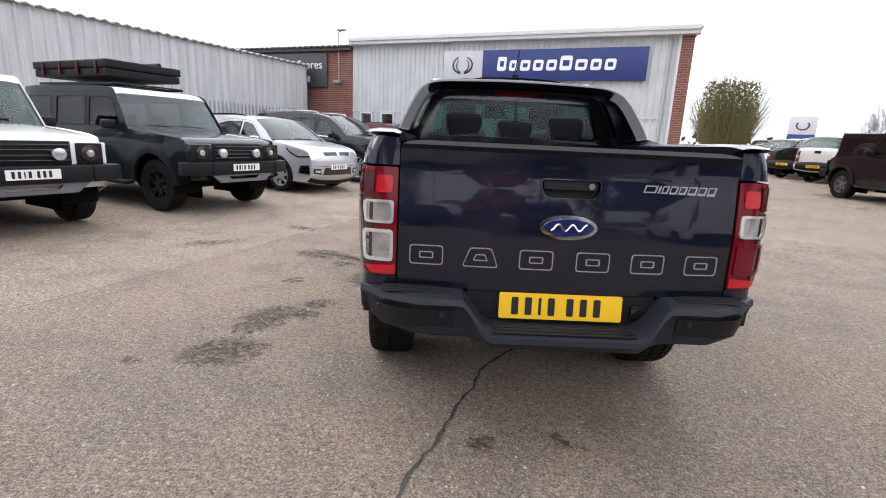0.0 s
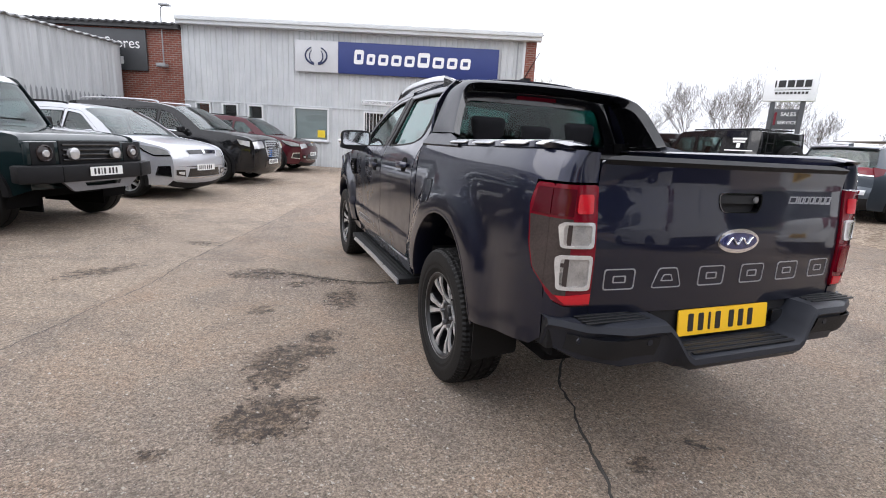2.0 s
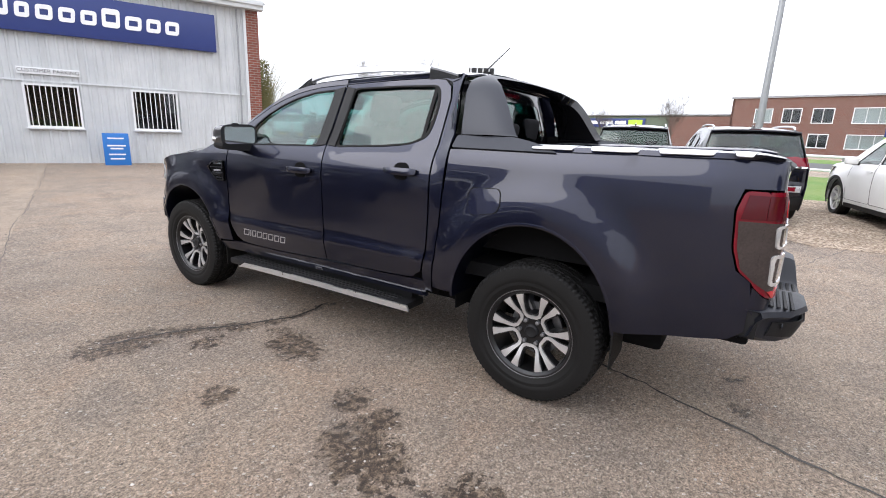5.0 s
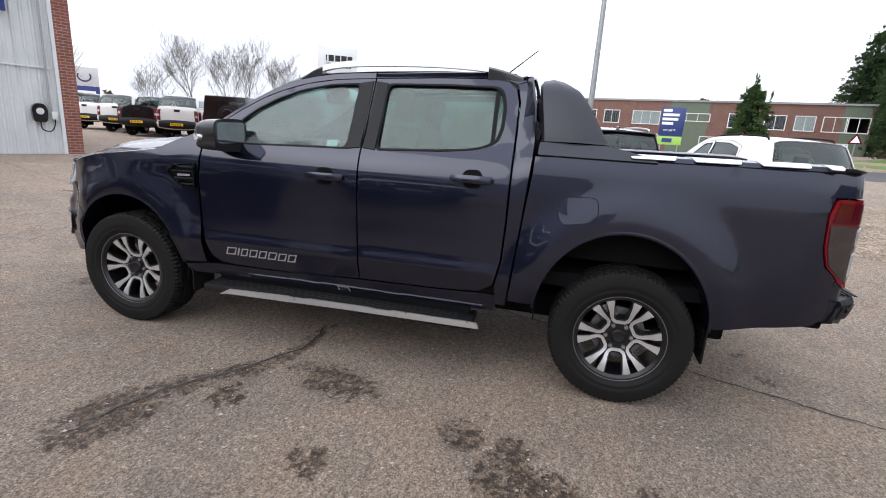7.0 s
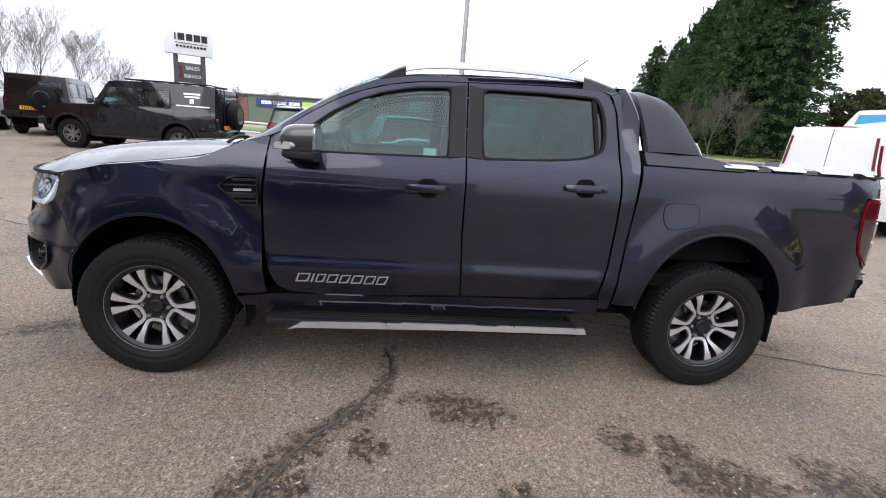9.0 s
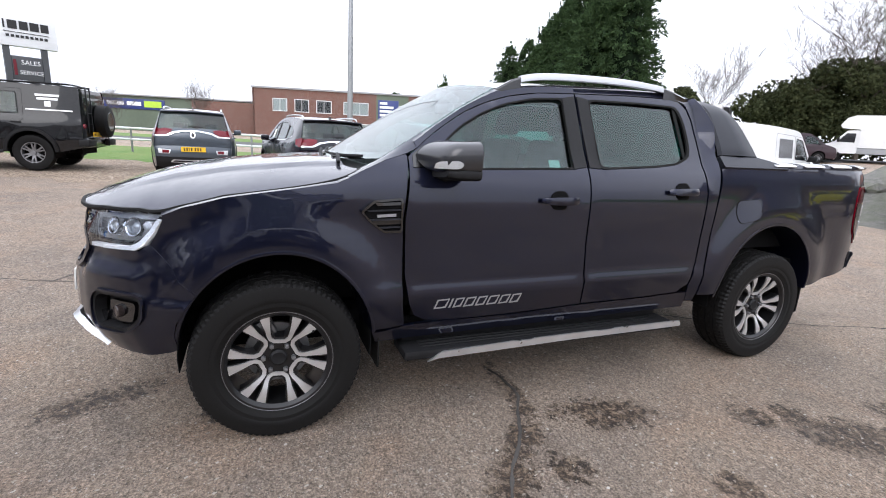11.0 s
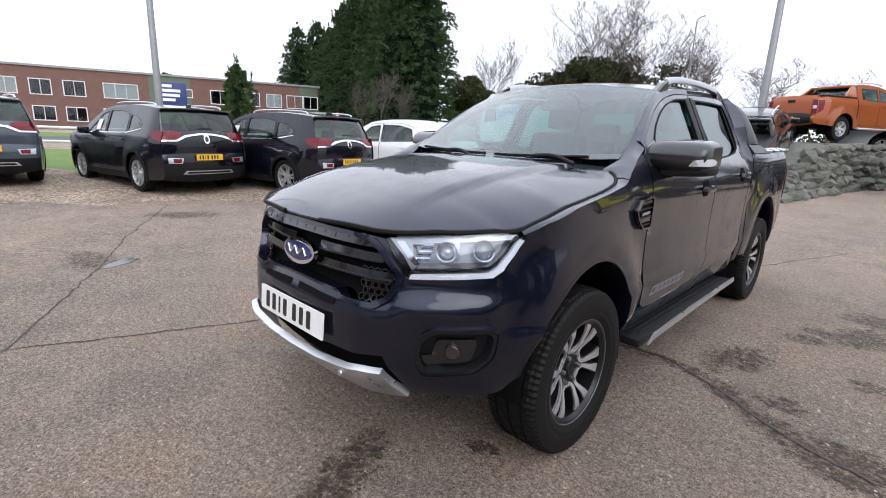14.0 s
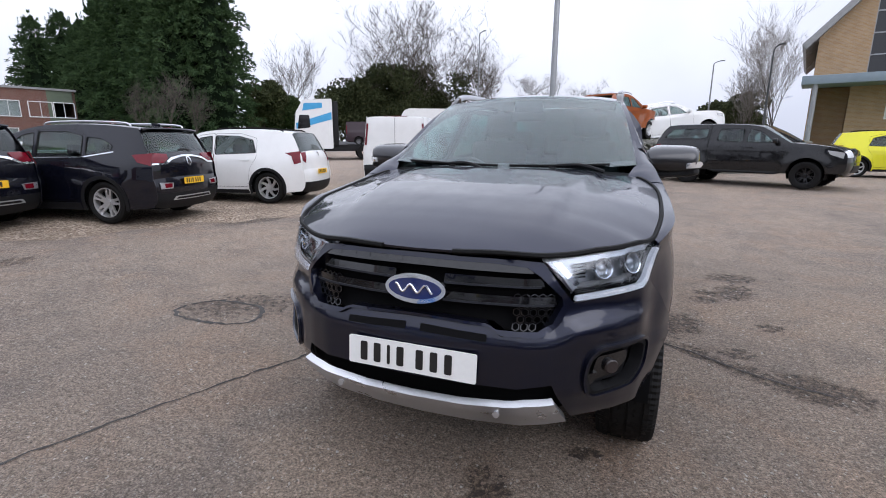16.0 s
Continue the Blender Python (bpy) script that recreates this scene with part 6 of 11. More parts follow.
def hl_lamp(car, s):
    S, F = nose_side(s), s > 0
    loop = rounded(LAMP, 0.022, 4)
    back = lambda k: (lambda u, v: S(u, v) - Vector((s * 0.5 * k, k, 0)))
    lamp = part("headlamp", sheet([(0.66 + (u - 0.66) * 0.98, 0.97 + (v - 0.97) * 0.98) for u, v in loop], back(0.065), (), 0.03, 0.006, 0, F), LAMP_BOWL, car, "clear headlamp with a white light guide")
    part("lamp_cover", sheet(loop, S, (), 0.04, 0.004, 0.014, F), LAMP_COVER, lamp)
    guide = [(0.586, 0.889), (0.90, 0.907), (0.945, 0.931), (0.986, 0.986), (1.008, 1.040), (0.990, 1.044), (0.962, 0.990), (0.924, 0.945), (0.886, 0.925), (0.590, 0.904)]
    part("light_guide", sheet(guide, S, (), 0.03, 0.02, 0.009, F), DRL, lamp, "white daytime light guide")
    part("light_guide_rim", sheet([(0.590, 0.909), (0.886, 0.930), (0.922, 0.949), (0.958, 0.993), (0.984, 1.052), (0.968, 1.052), (0.944, 0.996), (0.910, 0.958), (0.88, 0.942), (0.588, 0.918)], back(0.012), (), 0.03, 0.03, 0, F), GLOSS_BLACK, lamp)
    part("indicator", sheet([(0.590, 0.922), (0.74, 0.932), (0.80, 0.930), (0.875, 0.945), (0.885, 0.955), (0.72, 0.948), (0.585, 0.940)], back(0.03), (), 0.03, 0.02, 0, F), LENS_DIM, lamp, "pale indicator strip")
    part("bezel", sheet([(0.475, 1.020), (0.66, 1.038), (0.86, 1.057), (0.975, 1.054), (0.962, 1.036), (0.70, 1.022), (0.565, 1.008), (0.60, 0.93), (0.585, 0.915), (0.545, 0.965)], back(0.02), (), 0.03, 0.03, 0, F), SILVER, lamp, "silver bezel")
    part("divider", sheet([(0.715, 1.020), (0.745, 1.022), (0.762, 0.945), (0.735, 0.942)], back(0.03), (), 0.03, 0.03, 0, F), CHROME, lamp)
    part("reflector", sheet([(0.500, 1.016), (0.530, 1.018), (0.612, 0.940), (0.592, 0.934)], back(0.018), (), 0.03, 0.03, 0, F), CHROME, lamp, "bright slanting reflector")
    part("reflector", sheet([(0.862, 1.018), (0.925, 1.024), (0.895, 0.965), (0.850, 0.955)], back(0.032), (), 0.03, 0.03, 0, F), LENS_CLEAR, lamp)
    for i in range(5):      # stepped reflector beside the low beam
        v0 = 0.955 + 0.012 * i
        part("reflector_fin", sheet([(0.585 + 0.004 * i, v0), (0.640, v0 + 0.002), (0.640, v0 + 0.008), (0.585 + 0.004 * i, v0 + 0.006)], back(0.035), (), 0.04, 0.02, 0, F), GLOSS_BLACK if i % 2 else CHROME, lamp)
    for u, v, r, mm in ((0.812, 0.992, 0.038, GLOSS_BLACK), (0.672, 0.982, 0.036, STEEL)):
        n = (S(u + .01, v) - S(u - .01, v)).cross(S(u, v + .01) - S(u, v - .01)).normalized() * (1 if s < 0 else -1)
        n = n if n.y > 0 else -n
        rot = n.to_track_quat("X", "Z").to_matrix().to_4x4()
        base = Matrix.Translation(S(u, v) - Vector((0, 0.058, 0))) @ rot
        part("lamp_bezel", moved(lathe([(0, r), (0.03, r * 1.10), (0.036, r * 1.04), (0.034, r * 0.94), (0.02, r * 0.84), (0.0, r * 0.80)], 28), base), CHROME, lamp, "chrome bezel")
        part("projector", moved(lathe([(0.0, r * 0.82), (0.014, r * 0.7), (0.026, r * 0.4), (0.030, 0.0)], 28), base), LENS_CLEAR if mm is STEEL else pane_ball, lamp)


pane_ball = plain("projector_lens", (0.34, 0.36, 0.38), 0.04, 0.3, 30, 0.1, Coat_Weight=1.0)


def front_end(car):
    F0 = lambda u, v: nose(u, v)
    # painted bumper skin with openings for grille and fog lamps; bottom edge lifts towards the wheels
    low = [(0.0, 0.575), (0.40, 0.575), (0.525, 0.590), (0.565, 0.50), (0.600, 0.420), (0.74, 0.430), (0.95, 0.440), (1.04, 0.452)]
    arch_edge = [(1.072, 0.468), (1.078, 0.52), (1.098, 0.60), (1.130, 0.66), (1.178, 0.722), (1.185, 0.735), (1.11, 0.80), (1.05, 0.855), (1.00, 0.905), (0.965, 0.935)]
    top = [(0.915, 0.905), (0.70, 0.890), (0.585, 0.880), (0.545, 0.925), (0.49, 0.990), (0.462, 1.022), (0.30, 1.036), (0.0, 1.040)]
    loop = mirrored(low + arch_edge + top)
    fogs = [[(s * u, v) for u, v in rounded(FOG, 0.03, 4)] for s in (-1, 1)]
    grl = mirrored(GRILLE)
    part("front_bumper", sheet(loop, F0, [grl] + fogs, 0.024, 0.012, 0, True), HERO, car)
    # lower intake and silver skid bar
    part("lower_intake", sheet(mirrored([(0.0, 0.60), (0.52, 0.62), (0.57, 0.60), (0.60, 0.47), (0.0, 0.42)]), lambda u, v: nose(u, v) - Vector((0, 0.05, 0)), (), 0.08, 0.01, 0, True), MATT_BLACK, car)
    skid = mirrored([(0.0, 0.500), (0.20, 0.502), (0.36, 0.512), (0.44, 0.524), (0.545, 0.530), (0.560, 0.490), (0.582, 0.405), (0.50, 0.392), (0.40, 0.380), (0.2, 0.370), (0.0, 0.366)])
    sk = part("skid_bar", sheet(skid, lambda u, v: nose(u, v) + Vector((0, 0.025 + 0.02 * smooth(v, 0.42, 0.50), 0)), (), 0.03, 0.03, 0, True), SILVER, car, "silver bumper skid bar")
    part("under_tray", sheet(mirrored([(0.0, 0.40), (0.5, 0.42), (0.62, 0.47), (0.60, 0.40), (0.45, 0.35), (0.0, 0.345)]), lambda u, v: nose(u, v) - Vector((0, 0.06, 0)), (), 0.08, 0.02, 0, True), BLACK_PLASTIC, car)
    for s in (-1, 1):
        part("parking_sensor", moved(lathe([(0, 0.014), (0.006, 0.012), (0.007, 0)], 16), Matrix.Translation(nose(s * 0.33, 0.47) + Vector((0, 0.045, 0))) @ pose(0, 0, 0, 0, 0, 90)), SILVER, car)
        part("parking_sensor", moved(lathe([(0, 0.014), (0.006, 0.012), (0.007, 0)], 16), Matrix.Translation(nose(s * 0.86, 0.545)) @ pose(0, 0, 0, 0, 0, 90 - s * 45)), BLACK_PLASTIC, car)
        # fog lamp pocket
        S, F = nose_side(s), s > 0
        loop = rounded(FOG, 0.03, 4)
        deep = lambda u, v: S(u, v) - Vector((s * 0.03, 0.055, 0))
        fp = part("fog_lamp_pocket", sheet(loop, deep, (), 0.05, 0.006, 0, F), BLACK_PLASTIC, car)
        small = [(0.80 + (u - 0.80) * 0.90, 0.622 + (v - 0.622) * 0.84) for u, v in loop]
        part("fog_surround", sheet(loop, S, [small], 0.04, 0.05, 0.004, F), BLACK_PLASTIC, fp)
        wide = [(0.80 + (u - 0.80) * 1.07, 0.622 + (v - 0.622) * 1.12) for u, v in loop]
        part("fog_lip", sheet(wide, S, [loop], 0.03, 0.03, 0.014, F), HERO, fp, "raised body-coloured lip")
        inner = [(0.690, 0.560), (0.720, 0.662), (0.868, 0.664), (0.872, 0.640), (0.850, 0.572)]
        part("fog_housing", sheet(rounded(inner, 0.02), lambda u, v: S(u, v) - Vector((s * 0.015, 0.03, 0)), (), 0.05, 0.02, 0, F), GLOSS_BLACK, fp)
        n = Vector((s * 0.55, 0.83, 0))
        base = Matrix.Translation(S(0.785, 0.618) - Vector((s * 0.012, 0.02, 0))) @ n.to_track_quat("X", "Z").to_matrix().to_4x4()
        part("fog_lamp", moved(lathe([(-0.02, 0.028), (0.006, 0.028), (0.010, 0.024), (0.012, 0.0)], 24), base), LENS_SMOKE, fp, "round fog lamp")
        part("fog_blade", sheet([(0.655, 0.600), (0.72, 0.606), (0.69, 0.548), (0.672, 0.548)], lambda u, v: S(u, v) - Vector((s * 0.01, 0.02, 0)), (), 0.05, 0.02, 0, F), GLOSS_BLACK, fp)
    # grille: deep backing, honeycomb corners, two split bars, gloss surround
    back = lambda u, v: nose(u, v) - Vector((0, 0.07, 0))
    gr = part("grille", sheet(grl, back, (), 0.08, 0.006, 0, True), MATT_BLACK, car, "black grille with two split bars")
    sm = [(u * 0.955, 0.905 + (v - 0.905) * 0.87) for u, v in grl]
    part("grille_surround", sheet(rounded(grl, 0.015, 3), F0, [sm], 0.04, 0.06, 0.012, True), HERO, gr, "body-coloured grille surround")
    part("grille_brow", sheet(mirrored([(0.0, 1.026), (0.30, 1.024), (0.405, 1.014), (0.43, 0.985), (0.30, 0.985), (0.0, 0.988)]), F0, (), 0.05, 0.05, 0.008, True), GLOSS_BLACK, gr, "gloss black upper grille bar")
    x = -0.36
    for i in range(6):      # raised plain blocks on the brow
        part("brow_block", sheet([(x + i * 0.142, 0.994), (x + 0.075 + i * 0.142, 0.994), (x + 0.075 + i * 0.142, 1.017), (x + i * 0.142, 1.017)], F0, [[(x + 0.008 + i * 0.142, 1.000), (x + 0.067 + i * 0.142, 1.000), (x + 0.067 + i * 0.142, 1.011), (x + 0.008 + i * 0.142, 1.011)]], 0.05, 0.002, 0.010, True), GLOSS_BLACK, gr)
    for v0, v1, wid in ((0.932, 0.962, 0.47), (0.868, 0.898, 0.52)):
        for s in (-1, 1):
            S, F = nose_side(s), s > 0
            part("grille_bar", sheet([(0.10, v0), (wid, v0 + 0.004), (wid - 0.01, v1), (0.10, v1)], lambda u, v, S=S: S(u, v) - Vector((0, 0.022, 0)), (), 0.05, 0.03, 0, F), GLOSS_BLACK, gr)
            part("grille_bar_edge", sheet([(0.10, v0 - 0.006), (wid - 0.01, v0 - 0.002), (wid - 0.01, v0 + 0.005), (0.10, v0 + 0.002)], lambda u, v, S=S: S(u, v) - Vector((0, 0.018, 0)), (), 0.05, 0.01, 0, F), HERO_SATIN, gr)
    for s in (-1, 1):
        comb = []
        for r in range(5):
            for c in range(6):
                u, v = 0.375 + 0.030 * c + 0.015 * (r % 2), 0.790 + 0.026 * r
                if inside([(u, v)], [(a, b) for a, b in sm])[0] and inside([(u + 0.012, v)], sm)[0]:
                    hexa = [(u + 0.0155 * math.cos(a), v + 0.0155 * math.sin(a)) for a in np.linspace(0.52, 0.52 + 2 * math.pi, 7)[:-1]]
                    hin = [(u + 0.0115 * math.cos(a), v + 0.0115 * math.sin(a)) for a in np.linspace(0.52, 0.52 + 2 * math.pi, 7)[:-1]]
                    S = nose_side(s)
                    comb.append(sheet(hexa, lambda a, b, S=S: S(a, b) - Vector((0, 0.03, 0)), [hin], 0.05, 0.012, 0, s > 0))
        if comb:
            mesh = part("grille_mesh", join(*comb), GLOSS_BLACK, gr)
    # body-coloured bar with two slots under the grille, plate, oval badge
    for s in (-1, 1):
        q = [(0.03, 0.752), (0.285, 0.742), (0.283, 0.766), (0.03, 0.778)]
        part("slot", sheet(rounded([(s * u, v) for u, v in (q if s > 0 else q[::-1])], 0.005), F0, (), 0.05, 0.004, 0.003, True), MATT_BLACK, car)
    plate("front_plate", car, pose(0.0, 4.148, 0.592, -4, 0, 180), WHITE_PLATE)
    oval(car, lambda u, v: nose(u, v) + Vector((0, 0.012, 0)), 0.905, 0.122, 0.054, True)


def oval(car, S, zc, a, b, flip):
    """An oval badge: chrome rim, blue field, a plain light stroke."""
    el = lambda k: [(a * k * math.cos(t), zc + (b + (k - 1) * a) * math.sin(t)) for t in np.linspace(0, 2 * math.pi, 41)[:-1]]
    bg_ = part("badge", sheet(el(1.0), S, (), 0.03, 0.02, 0.006, flip), CHROME, car, "oval chrome and blue badge")
    part("badge_field", sheet(el(0.87), S, (), 0.03, 0.004, 0.009, flip), BADGE_BLUE, bg_)
    wave = []
    for x in np.linspace(-0.62, 0.62, 26):
        p, q = Vector(S(x * a, zc + 0.26 * b * math.sin(x * 13))), 1e-3
        nrm = (Vector(S(x * a + q, zc)) - Vector(S(x * a - q, zc))).cross(Vector(S(x * a, zc + q)) - Vector(S(x * a, zc - q))).normalized()
        wave.append(tuple(p + (-nrm if flip else nrm) * 0.011))
    part("stroke", tube(wave, 0.0045, 6), CHROME, bg_)


def rear_end(car):
    gate = rounded([(-0.694, 0.748), (0.694, 0.748), (0.694, 1.300), (0.686, 1.330), (-0.686, 1.330), (-0.694, 1.300)], 0.012, 3)
    hand = rounded([(-0.125, 1.222), (0.125, 1.222), (0.122, 1.172), (0.100, 1.142), (-0.100, 1.142), (-0.122, 1.172)], 0.018, 4)
    g = part("tailgate", sheet(gate, tail, [hand], 0.045, 0.014), HERO, car, "tailgate with outlined blocks and an oval badge")
    part("handle_cup", sheet(hand, lambda u, v: tail(u, v) + Vector((0, 0.03, 0)), (), 0.06, 0.006), BLACK_PLASTIC, g)
    hin = [(u * 0.95, 1.182 + (v - 1.182) * 0.88) for u, v in hand]
    part("handle_rim", sheet(hand, tail, [hin], 0.04, 0.03, 0.003), GLOSS_BLACK, g)
    part("handle", sheet(rounded([(-0.110, 1.214), (0.110, 1.214), (0.108, 1.180), (-0.108, 1.180)], 0.012), tail, (), 0.05, 0.02, -0.004), BLACK_PLASTIC, g, "black tailgate handle")
    part("lock", moved(lathe([(0, 0.013), (0.006, 0.012), (0.007, 0)], 16), Matrix.Translation(tail(0.083, 1.196) - Vector((0, 0.0, 0))) @ pose(0, 0, 0, 0, 0, -90)), STEEL, g)
    part("gate_lip", sheet([(-0.685, 1.333), (0.685, 1.333), (0.66, 1.344), (0.60, 1.350), (-0.60, 1.350), (-0.66, 1.344)], lambda u, v: tail(u, min(v, 1.345)) + Vector((0, (v - 1.345) * 1.2, v - min(v, 1.345))), (), 0.06, 0.05), BLACK_PLASTIC, g, "black tailgate top capping")
    # six outlined blocks, one for each letter
    for i, (x0, x1, dx) in enumerate(((-0.645, -0.505, 0.0), (-0.425, -0.275, 0.03), (-0.190, -0.050, 0.0), (0.045, 0.185, 0.0), (0.275, 0.415, 0.0), (0.505, 0.645, 0.0))):
        o = rounded([(x0, 0.845), (x1, 0.845), (x1 - dx, 0.928), (x0 + dx, 0.928)], 0.014, 3)
        c = ((x0 + x1) / 2, 0.8865)
        i1 = [(c[0] + (u - c[0]) * 0.94, c[1] + (v - c[1]) * 0.90) for u, v in o]
        part("letter_block", sheet(o, tail, [i1], 0.05, 0.003, 0.003), DECAL, g, "thin silver outline")
        i2 = [(c[0] + (u - c[0]) * 0.42, c[1] + (v - c[1]) * 0.34) for u, v in o]
        part("letter_counter", sheet(i2, tail, [[(c[0] + (u - c[0]) * 0.82, c[1] + (v - c[1]) * 0.72) for u, v in i2]], 0.05, 0.003, 0.003), DECAL, g)
    x = 0.295
    for w in (0.055, 0.012, 0.03, 0.035, 0.035, 0.04, 0.038, 0.038):
        blk = [(x, 1.182 - (x - .3) * 0.02), (x + w - 0.004, 1.182 - (x - .3) * 0.02), (x + w + 0.006, 1.212), (x + 0.010, 1.212)]
        ii = [(x + 0.006, 1.187), (x + w - 0.009, 1.187), (x + w - 0.001, 1.207), (x + 0.013, 1.207)]
        part("letter_block", sheet(blk, tail, [ii] if w > 0.02 else (), 0.05, 0.003, 0.003), DECAL, g)
        x += w + 0.003
    oval(car, tail, 1.028, 0.118, 0.050, False)
    # stepped bumper: two raised ends with treads and a dropped middle that carries the plate
    prof_end = [(-1.02, 0.748), (-1.145, 0.748), (-1.172, 0.738), (-1.182, 0.715), (-1.162, 0.695), (-1.140, 0.575), (-1.02, 0.560)]
    prof_mid = [(-1.02, 0.615), (-1.175, 0.610), (-1.205, 0.598), (-1.210, 0.575), (-1.185, 0.545), (-1.13, 0.535), (-1.02, 0.535)]
    rows = []
    for x in [-0.852, -0.842, -0.815, -0.75, -0.60, -0.46, -0.42, -0.39, -0.36, -0.33, -0.30, -0.15, 0, 0.15, 0.30, 0.33, 0.36, 0.39, 0.42, 0.46, 0.60, 0.75, 0.815, 0.842, 0.852]:
        a = abs(x)
        k = smooth(a, 0.30, 0.43)
        tip = smooth(a, 0.60, 0.86) ** 2
        row = []
        for (y0, z0), (y1, z1) in zip(prof_mid, prof_end):
            y, z = y0 + (y1 - y0) * k, z0 + (z1 - z0) * k
            y = min(-0.93 if tip > 0.5 else -1.0, y + 0.17 * tip)
            z = z + (0.05 * tip if z < 0.66 else 0) - (0.008 * tip if z > 0.74 else 0)
            row.append((x, y, z))
        rows.append(row)
    bm = grid(rows)
    bmesh.ops.holes_fill(bm, edges=bm.edges[:], sides=0)
    bmesh.ops.recalc_face_normals(bm, faces=bm.faces)
    b = part("rear_bumper", bm, STEP_PLASTIC, car, "dark stepped rear bumper with treads", 30)
    for s in (-1, 1):
        for y in (-1.04, -1.065, -1.09, -1.115):
            part("tread", box(*sorted((s * 0.47, s * 0.76)), y - 0.007, y + 0.007, 0.747, 0.753, 0.002, 1), BLACK_PLASTIC, b)
        part("side_trim", sheet([(0.45, 0.690), (0.79, 0.690), (0.79, 0.625), (0.45, 0.585)] if s > 0 else [(-0.79, 0.690), (-0.45, 0.690), (-0.45, 0.585), (-0.79, 0.625)], lambda u, v: Vector((u, -1.164 + 0.17 * smooth(abs(u), 0.60, 0.86) ** 2 + 0.03 * smooth(v, 0.69, 0.57), v)), (), 0.05, 0.006, 0.004), BLACK_PLASTIC, b)
        for x in (0.50, 0.76):
            part("parking_sensor", moved(lathe([(0, 0.014), (0.005, 0.012), (0.006, 0)], 16), pose(s * x, -1.163 + 0.17 * smooth(x, 0.60, 0.86) ** 2, 0.672, 0, 0, -90)), STEP_PLASTIC, b)
    for y in (-1.09, -1.12, -1.15, -1.18):
        part("tread", box(-0.29, 0.29, y - 0.008, y + 0.008, 0.608, 0.616, 0.002, 1), BLACK_PLASTIC, b)
    for s in (-1, 1):
        part("bumper_bracket", box(*sorted((s * 0.62, s * 0.842)), -1.00, -0.90, 0.61, 0.742, 0.01), BLACK_PLASTIC, b)
    part("plate_recess", box(-0.40, 0.40, -1.045, -0.98, 0.56, 0.745, 0.01), BLACK_PLASTIC, car)
    plate("rear_plate", car, pose(0, -1.066, 0.632, -6), YELLOW_PLATE)
    part("tow_socket", box(0.30, 0.37, -1.065, -1.0, 0.645, 0.705, 0.01), GLOSS_BLACK, car)
    part("spare_wheel", moved(lathe([(-0.11, 0.22), (-0.11, 0.36), (0.11, 0.36), (0.11, 0.22)], 32, True), pose(0, -0.45, 0.53, 0, 90, 0)), RUBBER, car)
    # added boxes that block light, so the ground below the truck darkens
    part("under_tray", join(box(-0.58, 0.58, -0.62, 3.60, 0.34, 0.50, 0.03), box(-0.80, -0.60, -0.98, -0.60, 0.56, 0.68, 0.02), box(0.60, 0.80, -0.98, -0.60, 0.56, 0.68, 0.02)), MATT_BLACK, car)
    part("exhaust", tube([(0.55, 0.4, 0.36), (0.55, -0.3, 0.40), (0.62, -0.6, 0.40)], 0.03, 10), STEEL, car)
    # bed floor, inner walls and roller cover
    part("bed_lining", join(box(-0.70, 0.70, -1.0, 0.56, 0.78, 0.80), box(-0.74, -0.70, -0.96, 0.56, 0.78, 1.34), box(0.70, 0.74, -0.96, 0.56, 0.78, 1.34), box(-0.72, 0.72, 0.53, 0.56, 0.78, 1.34)), MATT_BLACK, car)
    cv = part("roller_cover", box(-0.70, 0.70, -0.98, 0.52, 1.318, 1.332, 0.003), MATT_BLACK, car, "black roller bed cover")


